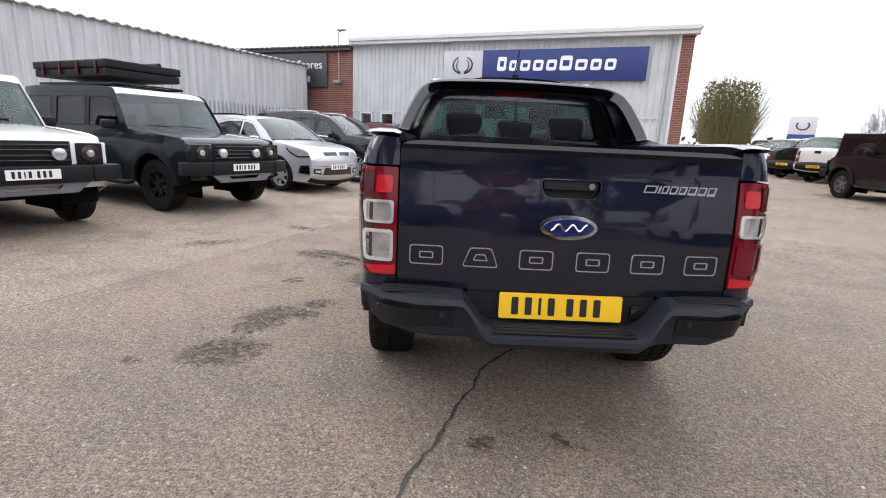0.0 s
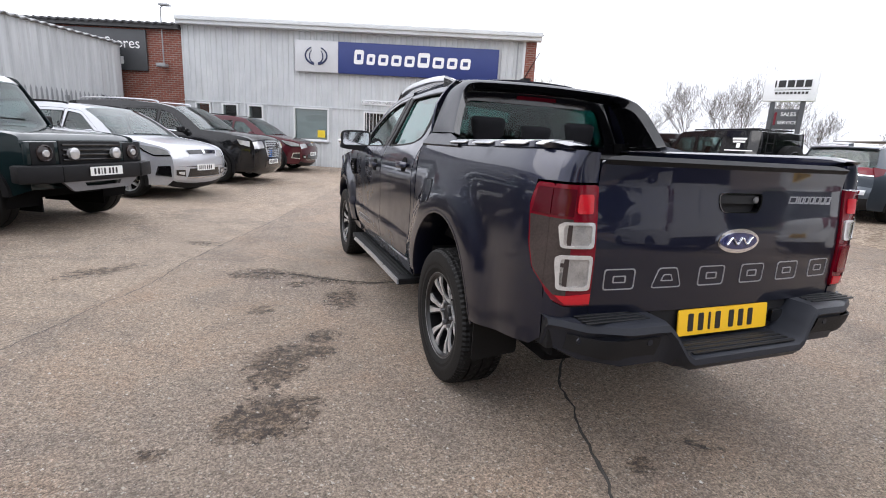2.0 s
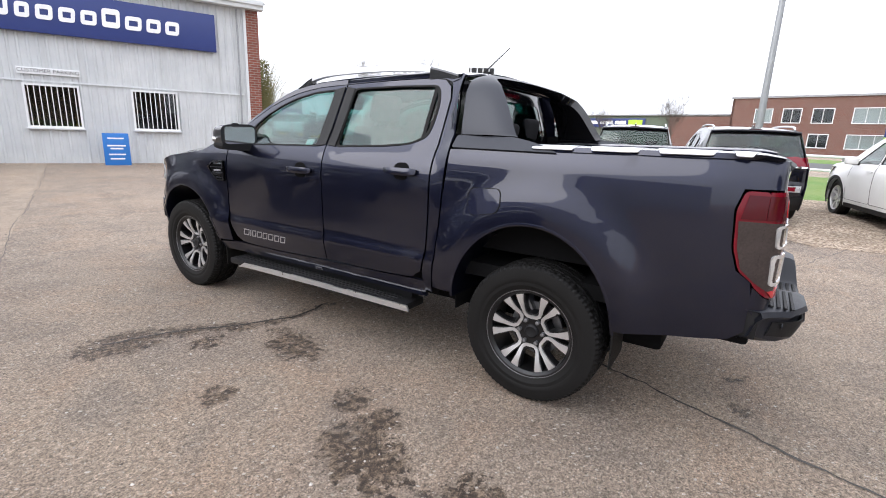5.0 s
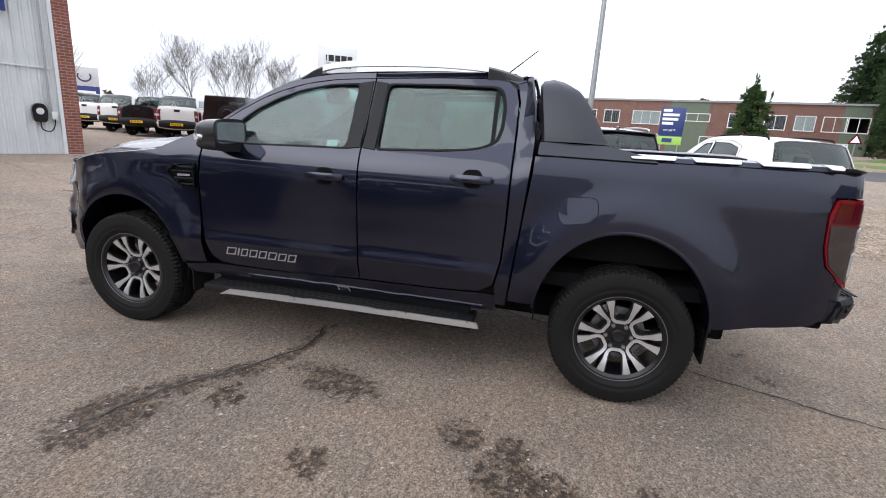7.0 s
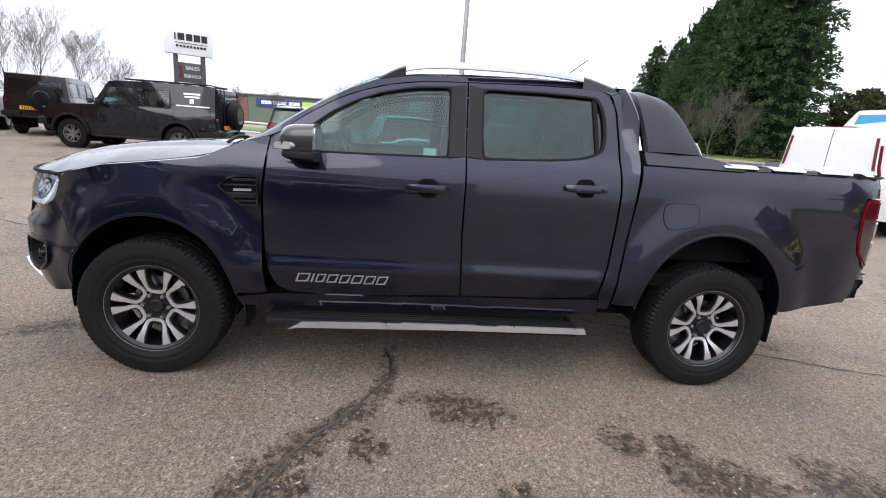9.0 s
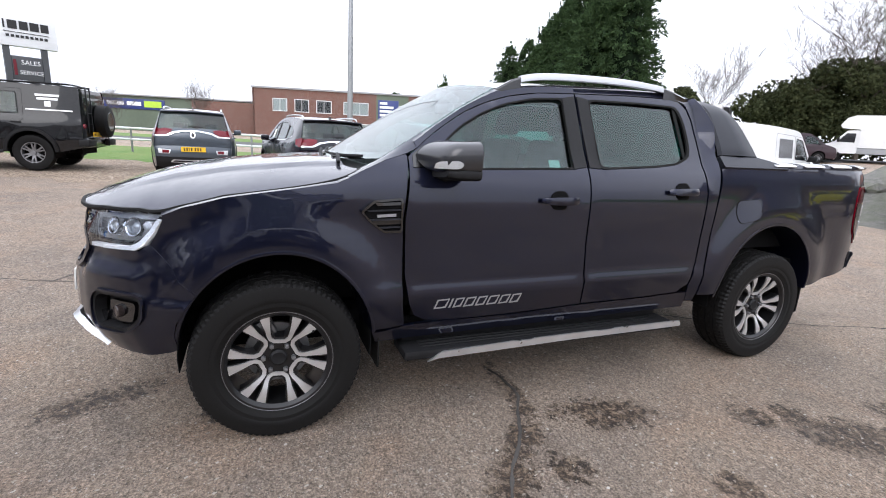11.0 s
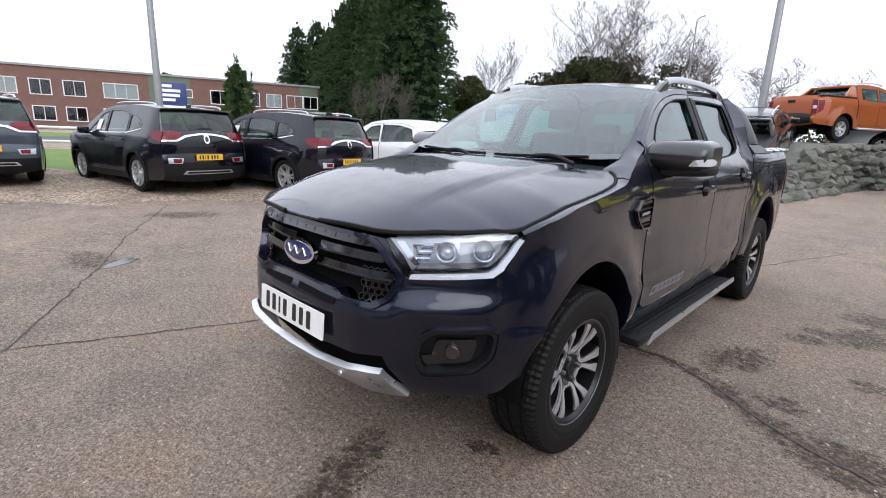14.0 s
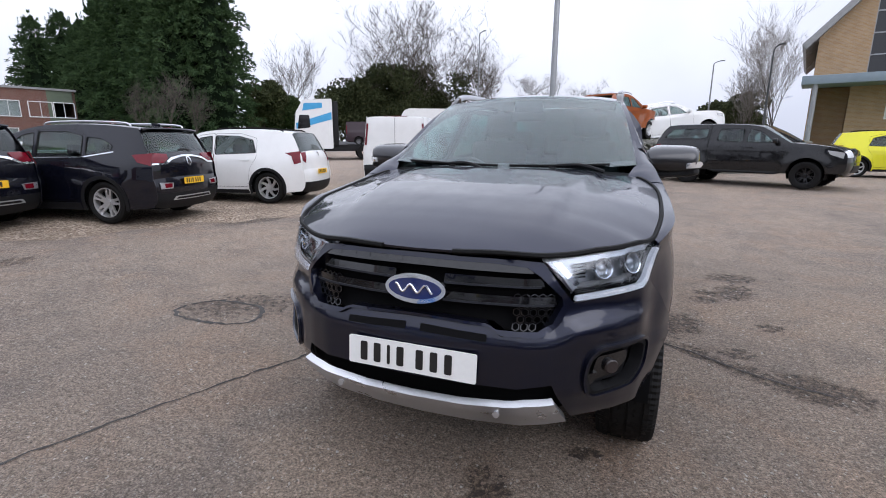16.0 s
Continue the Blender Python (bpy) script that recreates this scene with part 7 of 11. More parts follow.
def sports_bar(car):
    path = spline([(-0.806, 1.417), (-0.790, 1.47), (-0.735, 1.60), (-0.680, 1.690), (-0.60, 1.738), (-0.45, 1.756), (0.0, 1.768), (0.45, 1.756), (0.60, 1.738), (0.680, 1.690), (0.735, 1.60), (0.790, 1.47), (0.806, 1.417)], 5)
    outer, inner, rear = [], [], []
    for i, (x, z) in enumerate(path):
        a, b = path[max(i - 1, 0)], path[min(i + 1, len(path) - 1)]
        d = Vector((b[0] - a[0], 0, b[1] - a[1])).normalized()
        n = Vector((-d.z, 0, d.x))           # outwards
        f = smooth(z, 1.36, 1.75)
        yf, yr = 0.535 + 0.045 * f, lerp1(z, [1.345, 1.42, 1.50, 1.62, 1.70, 1.74, 1.77], [0.02, 0.19, 0.235, 0.305, 0.365, 0.43, 0.47])
        p = Vector((x, 0, z))
        th = 0.075 if abs(x) > 0.6 else 0.06
        o = [p + Vector((0, yf, 0)) - n * 0.02, p + Vector((0, yf - 0.015, 0)), p + Vector((0, (yf + yr) / 2, 0)) + n * 0.010, p + Vector((0, yr + 0.02, 0)), p + Vector((0, yr, 0)) - n * 0.012]
        outer.append(o)
        inner.append([p + Vector((0, yf, 0)) - n * 0.02, p + Vector((0, yf - 0.02, 0)) - n * th, p + Vector((0, (yf + yr) / 2, 0)) - n * th, p + Vector((0, yr + 0.03, 0)) - n * (th - 0.01), p + Vector((0, yr, 0)) - n * 0.012])
    sb = part("sports_bar", grid(outer), HERO_SATIN, car, "satin grey sports bar with black inner face")
    bm = grid(inner)
    part("sports_bar_lining", bm, GLOSS_BLACK, sb)
    for s in (-1, 1):
        FS = lambda u, v, s=s: Vector((s * lerp1(v, [1.345, 1.375, 1.413], [0.866, 0.842, 0.807]), u, v))
        part("bar_foot", sheet(rounded([(0.548, 1.347), (0.545, 1.413), (0.20, 1.413), (0.11, 1.398), (0.0, 1.372), (-0.06, 1.347)], 0.012), FS, (), 0.04, 0.05, 0, s < 0), HERO_SATIN, sb)
        part("gap_cover", box(*sorted((s * 0.775, s * 0.70)), 0.52, 0.60, 1.28, 1.42), MATT_BLACK, sb)


def seat(parent, x, y, z):
    s = part("seat", box(x - 0.25, x + 0.25, y - 0.25, y + 0.27, z, z + 0.16, 0.05, 3), CLOTH, parent)
    part("seat_back", moved(box(-0.24, 0.24, -0.07, 0.07, 0, 0.64, 0.06, 3), pose(x, y - 0.24, z + 0.10, 12)), CLOTH, s)
    part("headrest", moved(box(-0.13, 0.13, -0.05, 0.05, 0, 0.19, 0.045, 3), pose(x, y - 0.40, z + 0.76, 10)), CLOTH, s)


def cabin(car):
    for x in (-0.37, 0.37):
        seat(car, x, 1.85, 0.72)
        seat(car, x, 1.06, 0.60)
    seat(car, 0.0, 1.06, 0.56)
    part("dashboard", join(box(-0.74, 0.74, 2.42, 2.80, 0.80, 1.235, 0.05, 3), box(-0.24, 0.24, 2.36, 2.46, 0.80, 1.20, 0.03)), DASH, car)
    part("dash_binnacle", box(0.20, 0.56, 2.40, 2.60, 1.20, 1.30, 0.03), DASH, car)
    w = part("steering_wheel", moved(lathe([(0.016 * math.cos(a), 0.185 + 0.016 * math.sin(a)) for a in np.linspace(0, 2 * math.pi, 9)[:-1]], 36, True), pose(0.38, 2.28, 1.16, 0, 0, 0) @ pose(0, 0, 0, 0, 28, 90)), DASH, car)
    part("wheel_boss", moved(box(-0.03, 0.03, -0.16, 0.16, -0.05, 0.05, 0.02), pose(0.38, 2.28, 1.16) @ pose(0, 0, 0, 0, 28, 90)), DASH, w)
    part("cabin_floor", box(-0.76, 0.76, 0.66, 2.7, 0.50, 0.56), DASH, car)
    part("window_sticker", sheet([(1.73, 1.318), (1.80, 1.318), (1.80, 1.352), (1.73, 1.352)], side(-1), (), 0.1, 0.001, -0.020, True), PAPER, car)


pickup()


# ---- parked vehicles ----
def simple_wheel(parent, R, w, rim, style, finish):
    """A lighter wheel: tyre, rim, spokes, cap. Outer face +x."""
    wh = part("wheel", lathe([(-w * 0.4, rim), (-w * 0.4, rim - 0.02), (0.02, rim - 0.03), (w * 0.42, rim - 0.012), (w * 0.43, rim + 0.003)], 36, False, False), finish, parent)
    h = w / 2
    part("tyre", lathe([(-h * 0.8, rim), (-h, (R + rim) / 2), (-h * 0.88, R * 0.97), (-h * 0.7, R), (-0.012, R), (-0.011, R - 0.008), (0.011, R - 0.008), (0.012, R), (h * 0.7, R), (h * 0.88, R * 0.97), (h, (R + rim) / 2), (h * 0.8, rim)], 40, True), RUBBER, wh)
    part("backing", lathe([(-0.01, 0.0), (-0.01, rim - 0.02), (-0.03, rim - 0.02)], 30, False, False), MATT_BLACK, wh)
    S = lambda u, v: Vector((w * 0.36 - 0.02 * smooth(math.hypot(u, v), 0.2, 0.06), u, v))
    n = {"five": 5, "ten": 10, "six": 6, "turbine": 7}[style]
    o = rim - 0.012
    if style == "five":
        sp = [(0.04, 0.05), (0.10, 0.045), (o, 0.062), (o, 0.022), (0.13, 0.012), (0.13, -0.012), (o, -0.022), (o, -0.062), (0.10, -0.045), (0.04, -0.05)]
    elif style == "turbine":
        sp = [(0.04, 0.035), (0.12, 0.028), (o, 0.085), (o, 0.035), (0.13, -0.02), (0.04, -0.035)]
    elif style == "six":
        sp = [(0.04, 0.04), (0.11, 0.035), (o, 0.055), (o, 0.025), (0.13, 0.010), (0.13, -0.010), (o, -0.025), (o, -0.055), (0.11, -0.035), (0.04, -0.04)]
    else:
        sp = [(0.04, 0.02), (o, 0.022), (o, -0.022), (0.04, -0.02)]
    s0 = part("spoke", sheet(sp, S, (), 0.08, 0.03), finish, wh)
    for i in range(1, n):
        share(s0, wh, Matrix.Rotation(2 * math.pi * i / n, 4, "X"))
    part("centre_cap", lathe([(w * 0.30, 0.055), (w * 0.36, 0.050), (w * 0.38, 0.0)], 20), finish, wh)
    return wh


def vehicle(name, m, spec, coat, label, category="car", group="", plate_front=True, windows=None, roof_coat=None):
    """A car from its side outline. Rear axle at y = 0, front towards +y. Returns the thing and its skin functions."""
    car = thing(name, m, label, category, group)
    wb, W = spec["wb"], spec["W"] / 2
    segs = spec["line"]
    names = [n for n, _ in segs]
    belt, roofz = spec["belt"], max(z for _, pts in segs for _, z in pts)
    yf = max(y for _, pts in segs for y, _ in pts)
    yr = min(y for _, pts in segs for y, _ in pts)
    box_ = spec.get("boxy", 0.0)
    A = spec["arch"]

    def hw(y, z):
        k = lerp1(z, [0.15, 0.35, 0.7, belt - 0.08, belt, roofz], [0.93, 0.97, 1.0, 0.985, 0.95, 0.95 - spec.get("tumble", 0.24) * (1 - 0.6 * box_)])
        e = (1 - 0.45 * box_)
        k *= 1 - e * 0.16 * smooth(y, yf - 0.75, yf + 0.05) ** 2 - e * 0.12 * smooth(y, yr + 0.6, yr - 0.05) ** 2
        for cy in (0.0, wb):
            r = math.hypot(y - cy, z - A[1]) / A[0]
            k += spec.get("flare", 0.02) * smooth(r, 1.5, 1.1)
        return W * k

    side_ = lambda s: (lambda y, z: Vector((s * hw(y, z), y, z)))
    skins = {}

    def skin(pts, crown):
        dense_ = spline(pts, 5) if len(pts) > 2 else [tuple(np.array(pts[0]) + (np.array(pts[1]) - np.array(pts[0])) * i / 6) for i in range(7)]
        acc = [0.0]
        for a, b in zip(dense_, dense_[1:]):
            acc.append(acc[-1] + math.hypot(b[0] - a[0], b[1] - a[1]))
        acc = [a / acc[-1] for a in acc]
        ys, zs = [p[0] for p in dense_], [p[1] for p in dense_]

        def S(t, s):
            y, z = lerp1(s, acc, ys), lerp1(s, acc, zs)
            y2, z2 = lerp1(min(1, s + 0.02), acc, ys), lerp1(min(1, s + 0.02), acc, zs)
            y1, z1 = lerp1(max(0, s - 0.02), acc, ys), lerp1(max(0, s - 0.02), acc, zs)
            d = math.hypot(y2 - y1, z2 - z1) or 1
            ny, nz = -(z2 - z1) / d, (y2 - y1) / d       # outwards: the line runs from front over the roof to the back
            ny, nz = -ny, -nz
            c = crown * (1 - abs(t) ** 2.4) - (0.03 * smooth(abs(t), 0.88, 1.0) ** 2)
            return Vector((t * hw(y, z), y + ny * c, z + nz * c))
        return S, dense_

    outline = []
    for nme, pts in segs:
        crown = {"front_bumper": 0.10, "grille_panel": 0.10, "bonnet": 0.03, "windscreen": 0.06, "roof": 0.03, "rear_screen": 0.05, "tailgate": 0.06, "rear_bumper": 0.08, "bed_cover": 0.01}.get(nme, 0.02) * (1 - 0.75 * box_)
        S, d = skin(pts, crown)
        skins[nme] = S
        outline += d if not outline else d[1:]
        rows = [[S(t, s) for t in np.linspace(-1, 1, 15)] for s in np.linspace(0, 1, max(4, len(d)))]
        bm = grid(rows)
        bmesh.ops.recalc_face_normals(bm, faces=bm.faces)
        glassy = nme in ("windscreen", "rear_screen")
        mm = GLASS_CAR if glassy else spec.get("mats", {}).get(nme, coat)
        if nme == "roof" and roof_coat:
            mm = roof_coat
        part(nme, thicken(bm, 0.006), mm, car)
    z0 = spec.get("sill", 0.26)
    bottom = []
    r, cz = A
    fr = [(wb + r * math.cos(radians(t)), cz + r * math.sin(radians(t))) for t in np.linspace(180, 0, 16)]
    rr = [(r * math.cos(radians(t)), cz + r * math.sin(radians(t))) for t in np.linspace(180, 0, 16)]
    cut = lambda pts: [p for p in pts if p[1] > z0 + 0.01]
    lower = [(outline[-1][0], max(z0, outline[-1][1]))] + [(-r - 0.001, z0)] + cut(rr) + [(r + 0.001, z0), (wb - r - 0.001, z0)] + cut(fr) + [(wb + r + 0.001, z0)]
    full = outline[:-1] + [outline[-1]] + lower[1:]
    wins = [rounded(w, 0.04, 3) for w in spec["windows"]]
    doors = [rounded(d, 0.05, 3) for d in spec.get("doors", [])]
    for s in (-1, 1):
        S, F = side_(s), s < 0
        part("body_side", sheet(full, S, wins, 0.10, 0.01, 0, F), coat, car)
        for w in wins:
            part("side_window", sheet(w, S, (), 0.14, 0.004, -0.006, F), GLASS_CAR, car)
            c = np.mean(w, axis=0)
            part("window_trim", sheet([tuple(c + (np.array(p) - c) * 1.03) for p in w], S, [[tuple(c + (np.array(p) - c) * 0.985) for p in w]][0:1], 0.14, 0.008, 0.003, F), SEAL, car)
        for d in doors:
            c = np.mean(d, axis=0)
            ext = np.ptp(np.array(d), axis=0)
            k = [(tuple(c + (np.array(p) - c) * (1 - 0.012 / ext)), ) for p in d]
            dd = part("door_gap", sheet(d, S, [[q[0] for q in k]], 0.14, 0.003, 0.0015, F), SEAL, car)
        for y, z in spec.get("handles", []):
            part("door_handle", sheet(rounded([(y - 0.10, z - 0.016), (y + 0.10, z - 0.016), (y + 0.10, z + 0.016), (y - 0.10, z + 0.016)], 0.015), S, (), 0.1, 0.02, 0.022, F), spec.get("handle_mat", coat), car)
        cl = spec.get("cladding")
        if cl:      # dark lower cladding and arch mouldings
            part("sill_cladding", sheet([(r + 0.06, z0 - 0.02), (wb - r - 0.06, z0 - 0.02), (wb - r - 0.09, z0 + cl), (r + 0.09, z0 + cl)], S, (), 0.14, 0.012, 0.008, F), BLACK_PLASTIC, car)
            for cy in (0.0, wb):
                k = [(cy + (r + 0.055) * math.cos(radians(t)), cz + (r + 0.055) * math.sin(radians(t))) for t in np.linspace(-20, 200, 24)]
                i_ = [(cy + (r - 0.004) * math.cos(radians(t)), cz + (r - 0.004) * math.sin(radians(t))) for t in np.linspace(200, -20, 24)]
                part("arch_moulding", sheet(k + i_, S, (), 0.12, 0.014, 0.010, F), BLACK_PLASTIC, car)
        for cy in (0.0, wb):
            rows = [[(s * x, cy + (r - 0.004) * math.cos(radians(t)), cz + (r - 0.004) * math.sin(radians(t))) for x in (W * 0.95, W * 0.5)] for t in np.linspace(-20, 200, 18)]
            part("arch_liner", join(grid(rows), box(s * W * 0.5 - 0.01, s * W * 0.5 + 0.01, cy - r, cy + r, 0.2, cz + r)), MATT_BLACK, car)
        # door mirror
        my, mz = spec["mirror"]
        w0 = hw(my, mz)
        mr = part("door_mirror", moved(box(-0.10, 0.10, -0.06, 0.06, -0.07, 0.07, 0.04, 3), pose(s * (w0 + 0.14), my, mz + 0.03)), spec.get("mirror_mat", coat), car)
        part("mirror_arm", moved(box(-0.08, 0.08, -0.03, 0.03, -0.02, 0.02, 0.01), pose(s * (w0 + 0.03), my, mz - 0.03)), BLACK_PLASTIC, mr)
        if spec.get("rails"):
            y0, y1, zz = spec["rails"]
            xr = hw((y0 + y1) / 2, roofz - 0.02) * 0.93
            pts = spline([(s * xr, y0, zz - 0.05), (s * xr, y0 - 0.12, zz), (s * xr, (y0 + y1) / 2, zz + 0.015), (s * xr, y1 + 0.12, zz - 0.01), (s * xr, y1, zz - 0.06)], 5)
            part("roof_rail", tube(pts, 0.018, 6), spec.get("rail_mat", SILVER), car)
    # inside: dark tub, two rows of seats
    zf = z0 + 0.12
    yb = spec.get("cab_back", yr + 0.35)
    part("cabin_tub", join(box(-W * 0.86, W * 0.86, yb, wb - A[0] + 0.05, z0, zf), box(-W * 0.80, W * 0.80, wb - A[0] - 0.35, wb - A[0] + 0.05, zf, belt - 0.05, 0.03), box(-W * 0.5, W * 0.5, yr + 0.2, yf - 0.3, z0 - 0.04, zf)), MATT_BLACK, car)
    for y in spec["seats"]:
        for x in (-0.36, 0.36):
            part("seat", join(moved(box(-0.23, 0.23, -0.07, 0.07, 0, belt - zf - 0.02, 0.05), pose(x, y - 0.22, zf + 0.1, 10)), moved(box(-0.13, 0.13, -0.05, 0.05, 0, 0.19, 0.04), pose(x, y - 0.34, belt + 0.08, 8)), box(x - 0.24, x + 0.24, y - 0.25, y + 0.25, zf, zf + 0.25, 0.05)), CLOTH, car)
    # wheels
    R, tw, rim = spec["wheel"]
    t = W - tw / 2 - 0.02
    w0 = simple_wheel(car, R, tw, rim, spec.get("style", "five"), spec.get("wheel_mat", MACHINED))
    w0.matrix_basis = pose(t, 0, R - 0.004)
    for x, y, rz in ((-t, 0, 180), (t, wb, 0), (-t, wb, 180)):
        o = share(w0, car, pose(x, y, R - 0.004, random.uniform(0, 60), 0, rz))
        for c in w0.children:
            share(c, o, c.matrix_basis.copy())
    ext = {"skins": skins, "side": side_, "hw": hw, "yf": yf, "yr": yr, "W": W}
    return car, ext


def on_skin(car, ext, seg, name, poly, mm, off=0.006, thick=0.012, both=True, label="", step=0.10):
    """A fitting laid on one of the skins; poly is in (share of the half width, share of the way down)."""
    S = ext["skins"][seg]
    last = None
    for s in ((-1, 1) if both else (1,)):
        pl = [(s * u, v) for u, v in poly]
        SS = lambda u, v: S(u, v)
        # find which way is outwards
        u0, v0 = np.mean(pl, axis=0)
        n = (Vector(S(u0 + .01, v0)) - Vector(S(u0 - .01, v0))).cross(Vector(S(u0, v0 + .01)) - Vector(S(u0, v0 - .01)))
        c = Vector((0, (ext["yf"] + ext["yr"]) / 2, 0.8))
        flip = n.dot(Vector(S(u0, v0)) - c) < 0
        last = part(name, sheet(pl, SS, (), step, thick, off, flip), mm, car, label)
    return last


def on_side(car, ext, name, poly, mm, off=0.006, thick=0.01, label="", sides=(-1, 1)):
    for s in sides:
        part(name, sheet(poly, ext["side"](s), (), 0.10, thick, off, s < 0), mm, car, label)


def end_y(e, z0, z1, front):
    """How far a car's end reaches on its middle line between two heights."""
    ys = []
    for S in e["skins"].values():
        for v in np.linspace(0, 1, 21):
            p = Vector(S(0.0, v))
            if z0 - 0.03 <= p.z <= z1 + 0.03 and (p.y > 1.5) == front:
                ys.append(p.y)
    return max(ys) if front else min(ys)


SUV = dict(
    wb=2.675, W=1.87, belt=1.03, arch=(0.385, 0.36), wheel=(0.352, 0.225, 0.245), sill=0.24, cladding=0.10, style="five",
    line=[("front_bumper", [(3.45, 0.24), (3.55, 0.36), (3.57, 0.62)]), ("grille_panel", [(3.57, 0.62), (3.55, 0.74), (3.50, 0.86)]),
          ("bonnet", [(3.50, 0.86), (3.40, 0.93), (2.95, 1.02), (2.42, 1.09)]), ("windscreen", [(2.42, 1.09), (2.0, 1.36), (1.62, 1.53)]),
          ("roof", [(1.62, 1.53), (1.2, 1.605), (0.5, 1.625), (-0.1, 1.60), (-0.58, 1.555)]), ("rear_screen", [(-0.58, 1.545), (-0.66, 1.40), (-0.77, 1.14)]),
          ("tailgate", [(-0.77, 1.14), (-0.85, 1.0), (-0.86, 0.74)]), ("rear_bumper", [(-0.86, 0.74), (-0.89, 0.60), (-0.87, 0.38), (-0.80, 0.27)])],
    windows=[[(2.12, 1.06), (1.62, 1.44), (1.38, 1.49), (1.34, 1.07)], [(1.26, 1.075), (1.28, 1.50), (0.72, 1.50), (0.42, 1.43), (0.40, 1.10)], [(0.32, 1.13), (0.34, 1.42), (0.05, 1.385), (-0.18, 1.27), (-0.12, 1.18)]],
    doors=[[(2.20, 0.36), (2.28, 0.75), (2.20, 1.06), (1.62, 1.49), (1.30, 1.54), (1.30, 0.36)], [(1.30, 0.36), (1.30, 1.54), (0.70, 1.55), (0.36, 1.46), (0.34, 1.0), (0.44, 0.75), (0.50, 0.36)]],
    handles=[(1.45, 0.93), (0.55, 0.96)], mirror=(2.02, 1.07), rails=(1.25, -0.40, 1.655), seats=(1.35, 0.45), flare=0.02)


def crossover(m, coat, label, wheel_mat, paper=False, group="cars parked along the verge"):
    spec = dict(SUV, wheel_mat=wheel_mat)
    car, e = vehicle("crossover_car", m, spec, coat, label, "car", group)
    on_skin(car, e, "rear_screen", "spoiler", [(-0.96, -0.10), (0.96, -0.10), (0.93, 0.10), (-0.93, 0.10)], coat, 0.06, 0.05, False)
    on_skin(car, e, "roof", "stop_lamp", [(-0.14, 0.99), (0.14, 0.99), (0.14, 1.0), (-0.14, 1.0)], LENS_DEEP, 0.01, 0.01, False)
    # wide tail lamps joined by a bright swoosh
    on_skin(car, e, "tailgate", "tail_lamp", [(0.56, 0.10), (0.99, -0.06), (0.99, 0.42), (0.76, 0.44), (0.58, 0.27)], LENS_RED, 0.014, 0.02, True, "red tail lamp")
    on_side(car, e, "tail_lamp", [(-0.84, 1.16), (-0.54, 1.13), (-0.64, 1.01), (-0.85, 0.955)], LENS_RED, 0.008, 0.012, "red tail lamp")
    on_skin(car, e, "tailgate", "chrome_strip", [(-0.99, 0.40), (-0.70, 0.40), (-0.50, 0.24), (-0.15, 0.17), (0.15, 0.17), (0.50, 0.24), (0.70, 0.40), (0.99, 0.40), (0.99, 0.46), (0.68, 0.47), (0.47, 0.31), (0.15, 0.235), (-0.15, 0.235), (-0.47, 0.31), (-0.68, 0.47), (-0.99, 0.46)], CHROME, 0.02, 0.02, False, "bright strip between the tail lamps")
    on_skin(car, e, "tailgate", "badge", [(0.07 * math.cos(a), 0.38 + 0.17 * math.sin(a)) for a in np.linspace(0, 6.283, 21)[:-1]], CHROME, 0.022, 0.015, False, "round chrome badge")
    on_skin(car, e, "tailgate", "badge_centre", [(0.042 * math.cos(a), 0.38 + 0.10 * math.sin(a)) for a in np.linspace(0, 6.283, 17)[:-1]], GLOSS_BLACK, 0.026, 0.01, False)
    plate("rear_plate", car, pose(0, end_y(e, 0.63, 0.74, False) - 0.022, 0.63, 0), YELLOW_PLATE)
    on_skin(car, e, "rear_bumper", "bumper_cladding", [(-1.0, 0.48), (1.0, 0.48), (0.98, 1.0), (-0.98, 1.0)], BLACK_PLASTIC, 0.008, 0.01, False, "black lower bumper")
    on_skin(car, e, "rear_bumper", "skid_strip", [(-0.55, 0.60), (0.55, 0.60), (0.62, 0.72), (-0.62, 0.72)], SILVER, 0.016, 0.012, False, "silver skid strip")
    on_skin(car, e, "rear_bumper", "skid_slot", [(-0.50, 0.635), (0.50, 0.635), (0.55, 0.69), (-0.55, 0.69)], BLACK_PLASTIC, 0.020, 0.01, False)
    on_skin(car, e, "rear_bumper", "reflector_trim", [(0.58, 0.18), (0.90, 0.14), (0.90, 0.34), (0.62, 0.34)], SILVER, 0.012, 0.012)
    on_skin(car, e, "rear_bumper", "rear_reflector", [(0.62, 0.20), (0.80, 0.18), (0.80, 0.31), (0.64, 0.31)], LENS_RED, 0.018, 0.012)
    on_skin(car, e, "rear_screen", "rear_wiper", [(-0.12, 0.84), (0.28, 0.86), (0.28, 0.91), (-0.12, 0.90)], SEAL, 0.012, 0.01, False)
    for s in (-1, 1):
        part("chrome_trim", sheet([(2.15, 1.045), (0.35, 1.085), (-0.2, 1.17), (-0.2, 1.185), (0.35, 1.102), (2.15, 1.06)], e["side"](s), (), 0.14, 0.008, 0.008, s < 0), CHROME, car)
    on_skin(car, e, "roof", "shark_fin", [(-0.02, 0.86), (0.02, 0.86), (0.012, 0.93), (-0.012, 0.93)], coat, 0.05, 0.05, False)
    on_skin(car, e, "grille_panel", "headlamp", [(0.60, 0.25), (0.98, 0.35), (0.98, 0.9), (0.66, 0.8)], LENS_CLEAR, 0.01, 0.02)
    on_skin(car, e, "grille_panel", "grille", [(-0.55, 0.3), (0.55, 0.3), (0.58, 0.9), (-0.58, 0.9)], GLOSS_BLACK, 0.01, 0.02, False)
